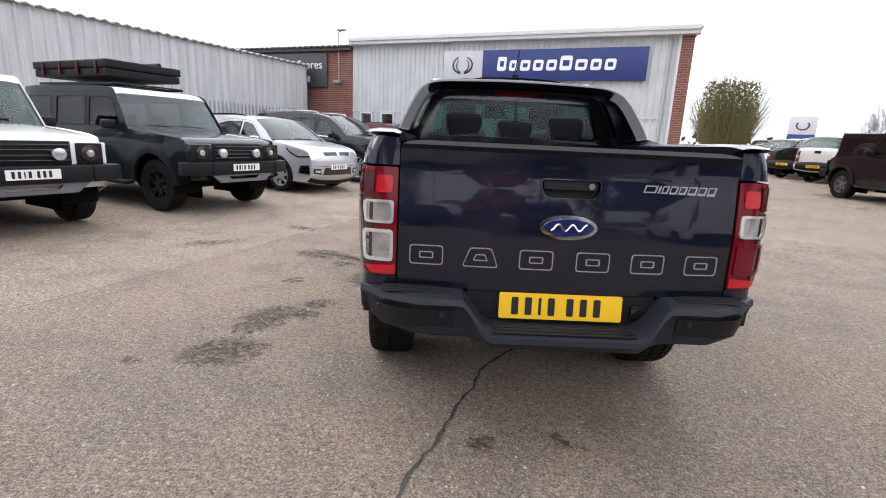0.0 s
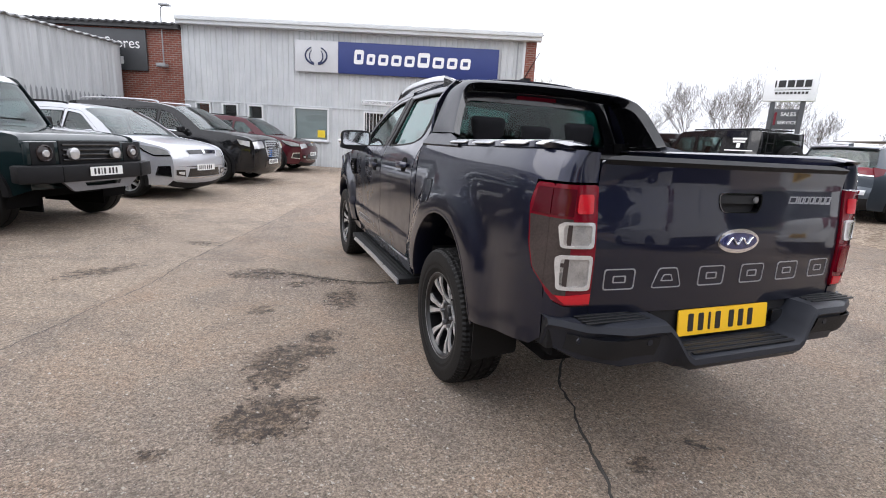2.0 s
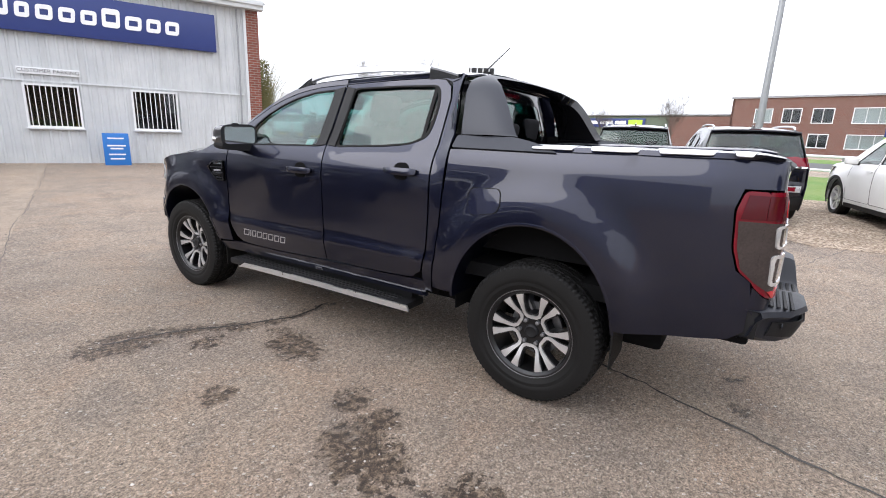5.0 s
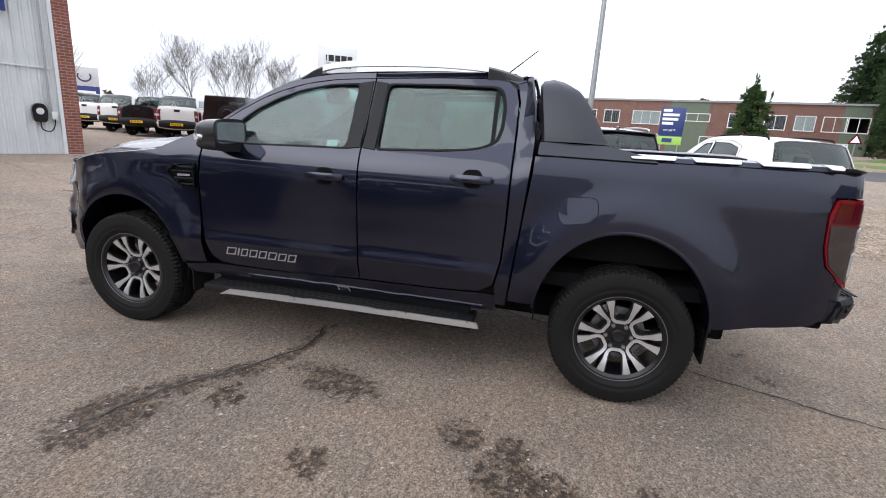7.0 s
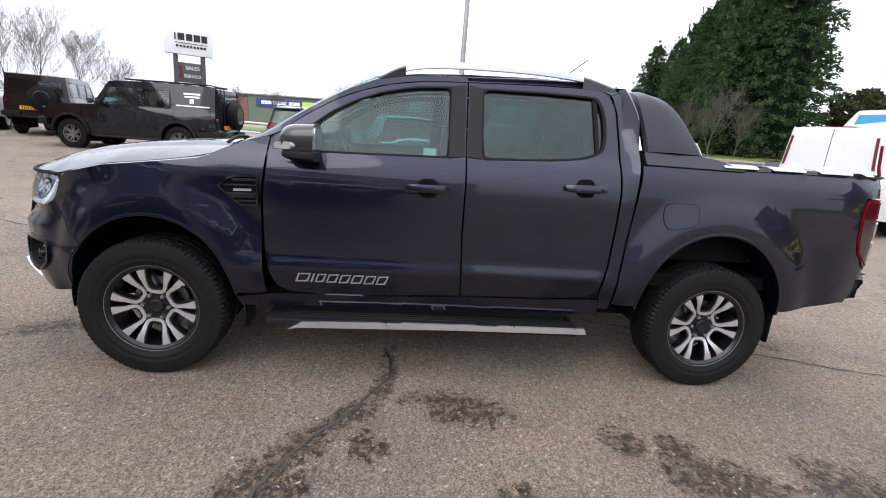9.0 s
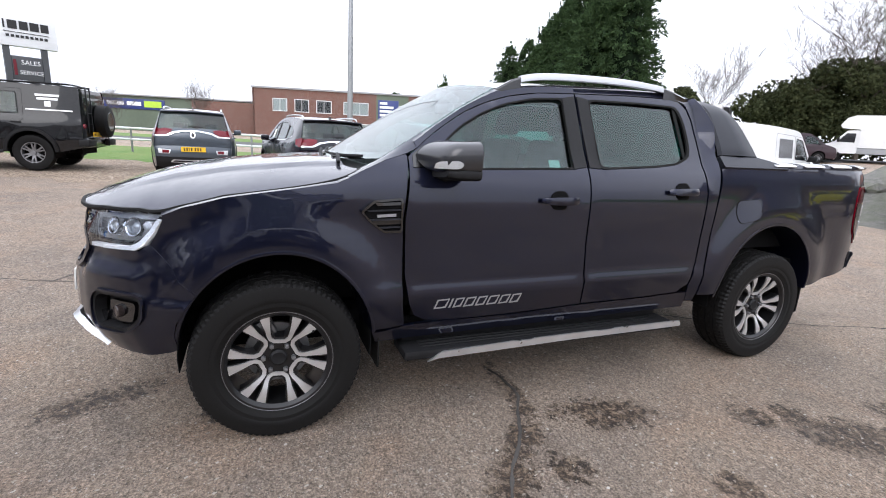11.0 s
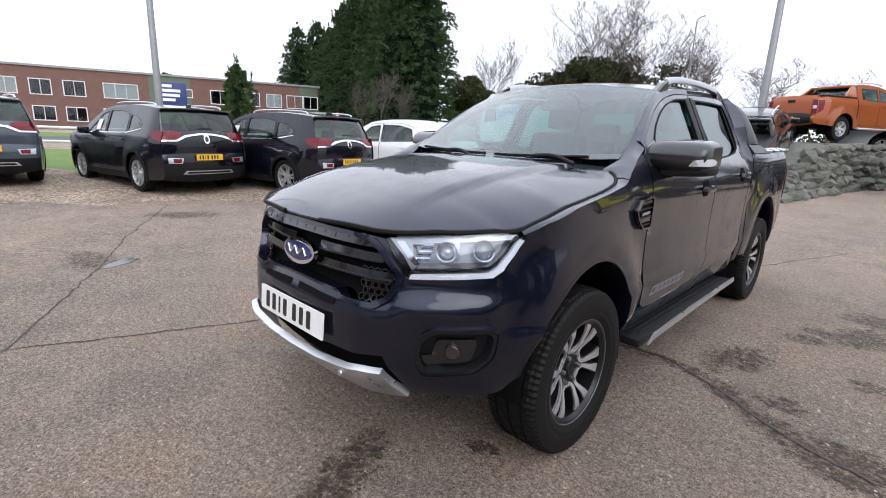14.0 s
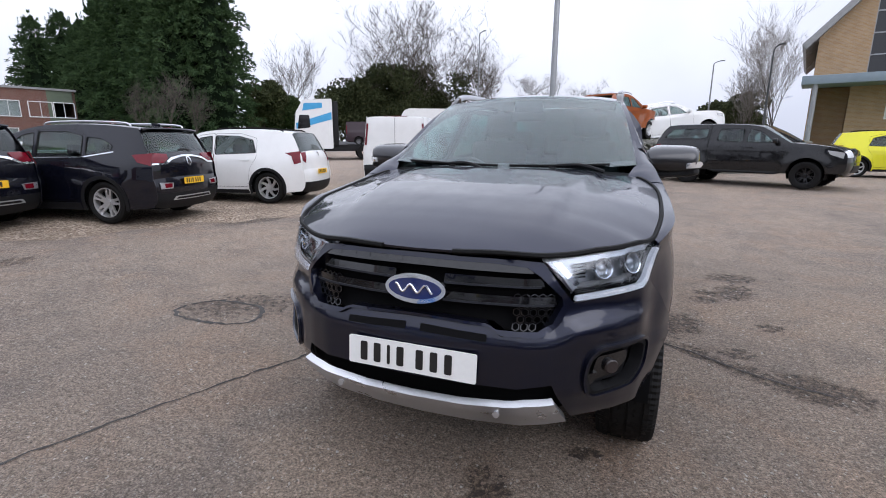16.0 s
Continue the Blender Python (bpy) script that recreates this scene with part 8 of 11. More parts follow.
    if paper:
        for s in (-1, 1):
            part("price_card", sheet([(1.58, 1.12), (1.76, 1.12), (1.74, 1.33), (1.56, 1.33)], e["side"](s), (), 0.2, 0.002, 0.008, s < 0), PAPER, car, "white price card in the window")
    return car


COMPACT = dict(
    wb=2.60, W=1.81, belt=1.02, arch=(0.375, 0.355), wheel=(0.345, 0.215, 0.24), sill=0.24, cladding=0.06, style="turbine", wheel_mat=MACHINED,
    line=[("front_bumper", [(3.30, 0.24), (3.42, 0.36), (3.45, 0.58)]), ("grille_panel", [(3.45, 0.58), (3.44, 0.72), (3.38, 0.86)]),
          ("bonnet", [(3.38, 0.86), (3.25, 0.93), (2.85, 1.01), (2.35, 1.08)]), ("windscreen", [(2.35, 1.08), (1.95, 1.36), (1.62, 1.53)]),
          ("roof", [(1.62, 1.53), (1.2, 1.59), (0.5, 1.60), (-0.1, 1.57), (-0.52, 1.53)]), ("rear_screen", [(-0.52, 1.52), (-0.60, 1.38), (-0.72, 1.12)]),
          ("tailgate", [(-0.72, 1.12), (-0.78, 1.0), (-0.80, 0.74)]), ("rear_bumper", [(-0.80, 0.74), (-0.83, 0.60), (-0.81, 0.38), (-0.74, 0.27)])],
    windows=[[(2.05, 1.05), (1.60, 1.42), (1.32, 1.46), (1.28, 1.06)], [(1.20, 1.06), (1.22, 1.47), (0.70, 1.46), (0.36, 1.38), (0.26, 1.10)]],
    doors=[[(2.14, 0.36), (2.20, 0.75), (2.14, 1.05), (1.60, 1.48), (1.24, 1.52), (1.24, 0.36)], [(1.24, 0.36), (1.24, 1.52), (0.66, 1.52), (0.26, 1.42), (0.24, 1.0), (0.40, 0.75), (0.46, 0.36)]],
    handles=[(1.40, 0.92), (0.50, 0.95)], mirror=(1.96, 1.06), rails=(1.25, -0.30, 1.62), rail_mat=SEAL, seats=(1.3, 0.45), flare=0.035)


def small_suv(m, coat, label, rear=True, group=""):
    car, e = vehicle("compact_suv", m, COMPACT, coat, label, "car", group)
    on_skin(car, e, "tailgate", "tail_lamp", [(0.70, -0.05), (0.97, -0.2), (0.98, 0.45), (0.86, 0.62), (0.80, 0.2)], LENS_RED, 0.016, 0.02, True, "red tail lamp")
    on_side(car, e, "tail_lamp", [(-0.72, 1.14), (-0.42, 1.10), (-0.56, 1.03), (-0.62, 0.86), (-0.76, 0.90)], LENS_RED, 0.008, 0.012)
    plate("rear_plate", car, pose(0, end_y(e, 0.63, 0.74, False) - 0.022, 0.63), YELLOW_PLATE)
    on_skin(car, e, "tailgate", "badge", [(0.06 * math.cos(a), 0.2 + 0.15 * math.sin(a)) for a in np.linspace(0, 6.283, 17)[:-1]], CHROME, 0.02, 0.015, False)
    on_skin(car, e, "rear_bumper", "bumper_cladding", [(-1.0, 0.55), (1.0, 0.55), (0.98, 1.0), (-0.98, 1.0)], BLACK_PLASTIC, 0.008, 0.01, False)
    on_skin(car, e, "grille_panel", "headlamp", [(0.52, 0.55), (0.97, 0.45), (0.97, 0.95), (0.62, 0.95)], LENS_CLEAR, 0.012, 0.02, True, "clear swept headlamp")
    on_side(car, e, "headlamp", [(3.40, 0.79), (3.36, 0.86), (3.20, 0.91), (2.86, 0.95), (2.98, 0.86), (3.16, 0.78)], LENS_CLEAR, 0.010, 0.014, "clear swept headlamp")
    on_side(car, e, "headlamp_frame", [(3.41, 0.765), (3.41, 0.79), (3.16, 0.775), (2.98, 0.855), (2.86, 0.95), (2.84, 0.94), (2.96, 0.84), (3.15, 0.755)], GLOSS_BLACK, 0.012, 0.012)
    on_side(car, e, "fog_surround", [(3.40, 0.40), (3.40, 0.60), (3.20, 0.58), (3.14, 0.42)], GLOSS_BLACK, 0.008, 0.012)
    on_side(car, e, "fog_trim", [(3.40, 0.40), (3.40, 0.425), (3.17, 0.44), (3.22, 0.565), (3.40, 0.575), (3.40, 0.60), (3.20, 0.585), (3.14, 0.42)], CHROME, 0.014, 0.012)
    on_skin(car, e, "grille_panel", "upper_grille", [(-0.50, 0.66), (0.50, 0.66), (0.54, 0.90), (-0.54, 0.90)], GLOSS_BLACK, 0.010, 0.012, False, "slim black grille")
    on_skin(car, e, "grille_panel", "badge", [(0.05 * math.cos(a), 0.78 + 0.2 * math.sin(a)) for a in np.linspace(0, 6.283, 17)[:-1]], CHROME, 0.018, 0.014, False)
    on_skin(car, e, "front_bumper", "lower_grille", [(-0.62, 0.55), (0.62, 0.55), (0.55, 0.92), (-0.55, 0.92)], GLOSS_BLACK, 0.010, 0.012, False, "black lower grille")
    on_skin(car, e, "front_bumper", "grille_trim", [(-0.66, 0.50), (0.66, 0.50), (0.66, 0.54), (-0.66, 0.54)], CHROME, 0.014, 0.012, False)
    on_skin(car, e, "front_bumper", "fog_lamp", [(0.68, 0.56), (0.93, 0.62), (0.93, 0.86), (0.70, 0.86)], GLOSS_BLACK, 0.010, 0.012, True)
    on_skin(car, e, "front_bumper", "fog_light", [(0.72, 0.64), (0.88, 0.68), (0.88, 0.78), (0.73, 0.78)], LENS_CLEAR, 0.014, 0.012, True)
    on_skin(car, e, "front_bumper", "bumper_cladding", [(-1.0, 0.0), (1.0, 0.0), (0.98, 0.32), (-0.98, 0.32)], BLACK_PLASTIC, 0.010, 0.012, False)
    plate("front_plate", car, pose(0, e["yf"] + 0.105, 0.50, 0, 0, 180), WHITE_PLATE)
    return car


ESTATE = dict(
    wb=2.865, W=1.96, belt=1.13, arch=(0.42, 0.40), wheel=(0.388, 0.255, 0.275), sill=0.28, cladding=0.06, style="five", wheel_mat=MACHINED,
    line=[("front_bumper", [(3.62, 0.28), (3.74, 0.40), (3.76, 0.62)]), ("grille_panel", [(3.76, 0.62), (3.76, 0.85), (3.70, 1.02)]),
          ("bonnet", [(3.70, 1.02), (3.55, 1.09), (3.1, 1.16), (2.50, 1.21)]), ("windscreen", [(2.50, 1.21), (2.1, 1.50), (1.75, 1.69)]),
          ("roof", [(1.75, 1.69), (1.3, 1.77), (0.4, 1.80), (-0.5, 1.76), (-0.85, 1.72)]), ("rear_screen", [(-0.85, 1.72), (-0.98, 1.5), (-1.05, 1.24)]),
          ("tailgate", [(-1.05, 1.24), (-1.10, 1.05), (-1.10, 0.80)]), ("rear_bumper", [(-1.10, 0.80), (-1.13, 0.6), (-1.10, 0.42), (-1.02, 0.32)])],
    windows=[[(2.20, 1.16), (1.75, 1.55), (1.48, 1.62), (1.44, 1.17)], [(1.36, 1.17), (1.38, 1.63), (0.60, 1.62), (0.52, 1.19)], [(0.44, 1.20), (0.50, 1.60), (-0.35, 1.53), (-0.62, 1.30)]],
    doors=[[(2.30, 0.42), (2.38, 0.8), (2.28, 1.15), (1.75, 1.62), (1.40, 1.68), (1.40, 0.42)], [(1.40, 0.42), (1.40, 1.68), (0.52, 1.67), (0.46, 1.0), (0.54, 0.8), (0.58, 0.42)]],
    handles=[(1.56, 1.02), (0.66, 1.05)], mirror=(2.12, 1.17), rails=(1.35, -0.6, 1.83), seats=(1.45, 0.5, -0.3), flare=0.02)


def large_suv(m, coat, label):
    car, e = vehicle("large_suv", m, ESTATE, coat, label, "car", "cars parked by the shed")
    on_skin(car, e, "grille_panel", "grille", [(-0.40, 0.05), (0.40, 0.05), (0.50, 0.5), (0.44, 0.92), (-0.44, 0.92), (-0.50, 0.5)], CHROME, 0.012, 0.02, False, "large chrome grille")
    for i in range(7):
        for j in range(9):
            u, v = -0.36 + 0.09 * j, 0.15 + 0.11 * i
            on_skin(car, e, "grille_panel", "grille_cell", [(u - 0.035, v), (u, v - 0.045), (u + 0.035, v), (u, v + 0.045)], GLOSS_BLACK, 0.018, 0.012, False)
    on_skin(car, e, "grille_panel", "headlamp", [(0.56, 0.55), (0.97, 0.50), (0.97, 0.92), (0.58, 0.88)], LENS_CLEAR, 0.012, 0.02)
    on_side(car, e, "headlamp", [(3.66, 1.0), (3.40, 1.03), (3.46, 0.92), (3.67, 0.87)], LENS_CLEAR, 0.008, 0.012)
    on_skin(car, e, "front_bumper", "lower_grille", [(-0.5, 0.45), (0.5, 0.45), (0.46, 0.8), (-0.46, 0.8)], GLOSS_BLACK, 0.01, 0.012, False)
    plate("front_plate", car, pose(0, e["yf"] + 0.11, 0.47, 0, 0, 180), WHITE_PLATE)
    for s in (-1, 1):
        part("chrome_trim", sheet([(2.25, 1.145), (-0.65, 1.195), (-0.65, 1.21), (2.25, 1.16)], e["side"](s), (), 0.14, 0.008, 0.008, s < 0), CHROME, car)
    return car


BOXY = dict(
    wb=2.92, W=1.90, belt=1.22, arch=(0.46, 0.44), wheel=(0.405, 0.26, 0.235), sill=0.42, style="six", wheel_mat=DARK_ALLOY, boxy=1.0, tumble=0.22,
    line=[("front_bumper", [(3.66, 0.52), (3.66, 0.60), (3.64, 0.72)]), ("grille_panel", [(3.64, 0.72), (3.62, 0.90), (3.58, 1.08)]),
          ("bonnet", [(3.58, 1.08), (3.50, 1.14), (2.9, 1.20), (2.28, 1.24)]), ("windscreen", [(2.28, 1.24), (2.08, 1.56), (1.92, 1.80)]),
          ("roof", [(1.92, 1.80), (1.70, 1.90), (0.5, 1.93), (-0.7, 1.92), (-0.92, 1.90)]), ("rear_panel_top", [(-0.92, 1.90), (-0.97, 1.86), (-0.99, 1.25)]),
          ("tailgate", [(-0.99, 1.25), (-1.0, 1.0), (-1.0, 0.78)]), ("rear_bumper", [(-1.0, 0.78), (-1.02, 0.66), (-1.0, 0.55)])],
    windows=[[(2.08, 1.27), (1.84, 1.72), (1.22, 1.74), (1.20, 1.27)], [(1.08, 1.27), (1.10, 1.74), (0.22, 1.74), (0.20, 1.27)], [(0.02, 1.30), (0.04, 1.74), (-0.80, 1.74), (-0.82, 1.30)]],
    doors=[[(2.24, 0.50), (2.24, 1.24), (1.90, 1.80), (1.14, 1.82), (1.14, 0.50)], [(1.14, 0.50), (1.14, 1.82), (0.10, 1.82), (0.10, 1.15), (0.46, 0.90), (0.50, 0.50)]],
    handles=[(1.26, 1.08), (0.24, 1.08)], handle_mat=BLACK_PLASTIC, mirror=(2.02, 1.27), mirror_mat=BLACK_PLASTIC, seats=(1.5, 0.6), flare=0.01)


def boxy_4x4(m, coat, label, roof_coat=None, rack=None, spare=True, front=True, rear_glass=True, writing=False, group=""):
    spec = dict(BOXY)
    if writing:
        spec = dict(BOXY, windows=BOXY["windows"][:2], wheel_mat=STEEL)
    car, e = vehicle("boxy_off_roader", m, spec, coat, label, "off-roader", group, roof_coat=roof_coat)
    W, yf, yr = e["W"], e["yf"], e["yr"]
    # flat black wheel-arch brows
    for s in (-1, 1):
        for cy in (0.0, spec["wb"]):
            r, cz = spec["arch"]
            k = [(cy + (r + 0.07) * math.cos(radians(t)), cz + (r + 0.06) * math.sin(radians(t))) for t in np.linspace(0, 180, 18)]
            i_ = [(cy + (r - 0.004) * math.cos(radians(t)), cz + (r - 0.004) * math.sin(radians(t))) for t in np.linspace(180, 0, 18)]
            part("arch_moulding", sheet(k + i_, e["side"](s), (), 0.12, 0.05, 0.045, s < 0), BLACK_PLASTIC, car)
        part("side_step", tube([(s * (W - 0.02), 0.55, 0.42), (s * (W + 0.03), 0.65, 0.40), (s * (W + 0.03), 2.25, 0.40), (s * (W - 0.02), 2.35, 0.42)], 0.035, 8), BLACK_PLASTIC, car)
    # grille band with round lamps
    y0 = yf - 0.04
    part("grille_band", box(-W * 0.93, W * 0.93, y0, yf + 0.02, 0.80, 1.07, 0.02), coat, car)
    part("grille", box(-0.48, 0.48, yf, yf + 0.035, 0.80, 1.08, 0.015), BLACK_PLASTIC, car, "black slatted grille")
    for i in range(4):
        part("grille_slat", box(-0.45, 0.45, yf + 0.03, yf + 0.055, 0.84 + 0.06 * i, 0.865 + 0.06 * i, 0.008), GLOSS_BLACK, car)
    for s in (-1, 1):
        part("lamp_surround", box(*sorted((s * 0.53, s * 0.84)), yf, yf + 0.03, 0.80, 1.06, 0.02), BLACK_PLASTIC, car)
        base = pose(s * 0.68, yf + 0.02, 0.935, 0, 0, 90)
        part("headlamp", moved(lathe([(0, 0.10), (0.03, 0.10), (0.035, 0.088), (0.02, 0.08), (0.045, 0.0)], 28), base), LENS_SMOKE, car, "round headlamp")
        part("lamp_bulb", moved(lathe([(0.035, 0.045), (0.05, 0.04), (0.055, 0.0)], 20), base), LENS_CLEAR, car)
        base = pose(s * 0.33, yf + 0.05, 0.93, 0, 0, 90)
        part("spot_lamp", moved(lathe([(0, 0.07), (0.05, 0.072), (0.055, 0.062), (0.05, 0.0)], 24), base), LENS_CLEAR, car, "round white spot lamp")
    b = part("bumper_beam", join(box(-0.62, 0.62, yf - 0.02, yf + 0.20, 0.60, 0.80, 0.03), *[moved(box(-0.22, 0.22, -0.10, 0.10, 0.60, 0.80, 0.03), pose(s * 0.80, yf + 0.04, 0, 0, 0, -s * 22)) for s in (-1, 1)]), BLACK_PLASTIC, car, "heavy black front bumper")
    part("skid_plate", sheet(rounded([(-0.62, 0.62), (0.62, 0.62), (0.45, 0.48), (-0.45, 0.48)], 0.03), flat(pose(0, yf + 0.14, 0, 90, 0, 180)), [[(-0.30, 0.58), (0.30, 0.58), (0.26, 0.53), (-0.26, 0.53)]], 0.2, 0.04, 0.02), STEEL, car, "grey metal skid plate")
    plate("front_plate", car, pose(0.0, yf + 0.215, 0.66, 0, 0, 180), WHITE_PLATE)
    for x0, x1 in ((-0.5, 0.05), (0.12, 0.6)):
        part("wiper", tube([(x0, 2.26, 1.30), (x1, 2.24, 1.31)], 0.012, 6), SEAL, car)
    # rear: doors, glass, spare wheel, lamps
    part("rear_glass", box(-0.70, 0.70, yr - 0.0, yr + 0.05, 1.30, 1.72, 0.01), GLASS_CAR, car)
    if spare:
        sp = part("spare_wheel", moved(lathe([(-0.11, 0.20), (-0.13, 0.30), (-0.11, 0.39), (0.10, 0.39), (0.13, 0.33), (0.13, 0.0)], 32), pose(0.18, yr - 0.13, 1.18, 0, 0, -90)), RUBBER, car, "black spare wheel on the rear door")
        part("spare_hub", moved(lathe([(0.132, 0.23), (0.14, 0.22), (0.14, 0.0)], 28), pose(0.18, yr - 0.13, 1.18, 0, 0, -90)), GLOSS_BLACK, sp)
    for s in (-1, 1):
        part("tail_lamp", moved(lathe([(0, 0.055), (0.03, 0.055), (0.04, 0.0)], 20), pose(s * 0.82, yr - 0.01, 1.05, 0, 0, -90)), LENS_RED, car)
        part("rear_bumper_corner", box(*sorted((s * 0.45, s * 0.93)), yr - 0.12, yr + 0.10, 0.58, 0.74, 0.03), BLACK_PLASTIC, car)
    plate("rear_plate", car, pose(-0.2, yr - 0.06, 0.80), YELLOW_PLATE)
    if rack:
        for x in (-0.62, 0.62):
            part("roof_bar", tube([(x, 1.55, 1.97), (x, -0.75, 1.98)], 0.022, 6), BLACK_PLASTIC, car)
        for y in np.linspace(1.5, -0.7, 6):
            part("roof_bar", tube([(-0.64, y, 1.985), (0.64, y, 1.985)], 0.016, 6), BLACK_PLASTIC, car)
    if writing:
        for s in (-1,):
            for zz, ww in ((1.70, 0.46), (1.62, 0.40)):
                on_side(car, e, "bar", [(-0.38 - ww / 2, zz - 0.025), (-0.38 + ww / 2, zz - 0.025), (-0.38 + ww / 2, zz + 0.025), (-0.38 - ww / 2, zz + 0.025)], WHITE_LETTER, 0.008, 0.004)
            on_side(car, e, "bar", [(-0.44, 1.45), (-0.32, 1.45), (-0.32, 1.57), (-0.44, 1.57)], WHITE_LETTER, 0.008, 0.004)
            on_side(car, e, "bar", [(-0.85, 1.36), (0.05, 1.36), (0.05, 1.39), (-0.85, 1.39)], WHITE_LETTER, 0.008, 0.004)
        part("ladder", join(*[tube([(x, yr - 0.05, 0.9), (x, yr - 0.05, 1.9), (x, yr + 0.2, 1.98)], 0.014, 6) for x in (-0.65, -0.40)], *[tube([(-0.65, yr - 0.05, z), (-0.40, yr - 0.05, z)], 0.010, 6) for z in (1.1, 1.35, 1.6, 1.85)]), BLACK_PLASTIC, car)
    return car


PICK = dict(
    wb=3.20, W=1.86, belt=1.24, arch=(0.45, 0.42), wheel=(0.385, 0.255, 0.235), sill=0.45, style="six", wheel_mat=MACHINED, flare=0.035, cab_back=0.62,
    line=[("front_bumper", [(3.95, 0.45), (4.05, 0.55), (4.06, 0.75)]), ("grille_panel", [(4.06, 0.75), (4.04, 0.95), (3.95, 1.06)]),
          ("bonnet", [(3.95, 1.06), (3.75, 1.15), (3.3, 1.22), (2.75, 1.27)]), ("windscreen", [(2.75, 1.27), (2.3, 1.55), (1.95, 1.73)]),
          ("roof", [(1.95, 1.73), (1.6, 1.79), (1.0, 1.81), (0.66, 1.78)]), ("rear_screen", [(0.66, 1.78), (0.60, 1.6), (0.56, 1.34)]),
          ("bed_cover", [(0.56, 1.34), (0.0, 1.345), (-1.08, 1.36)]), ("tailgate", [(-1.08, 1.36), (-1.12, 1.2), (-1.12, 0.76)]), ("rear_bumper", [(-1.12, 0.76), (-1.20, 0.72), (-1.20, 0.58), (-1.1, 0.5)])],
    windows=[[(2.36, 1.28), (1.98, 1.60), (1.66, 1.67), (1.64, 1.29)], [(1.52, 1.29), (1.53, 1.68), (0.85, 1.68), (0.80, 1.33)]],
    doors=[[(2.60, 0.52), (2.62, 1.22), (1.98, 1.67), (1.57, 1.72), (1.57, 0.52)], [(1.57, 0.52), (1.57, 1.72), (0.80, 1.74), (0.68, 1.6), (0.68, 0.8), (0.75, 0.52)]],
    handles=[(1.75, 1.13), (0.88, 1.15)], mirror=(2.42, 1.30), rails=(1.9, 0.8, 1.86), seats=(1.75, 0.95))
CANOPY = dict(PICK, line=PICK["line"][:5][:4] + [("roof", [(1.95, 1.73), (1.6, 1.79), (0.8, 1.83), (-0.4, 1.83), (-0.78, 1.80)]), ("rear_screen", [(-0.78, 1.80), (-0.92, 1.65), (-1.06, 1.38)]),
              ("tailgate", [(-1.06, 1.38), (-1.12, 1.2), (-1.12, 0.76)]), ("rear_bumper", [(-1.12, 0.76), (-1.20, 0.72), (-1.20, 0.58), (-1.1, 0.5)])],
              windows=PICK["windows"] + [[(0.50, 1.40), (0.50, 1.70), (-0.60, 1.69), (-0.86, 1.42)]], rails=None)


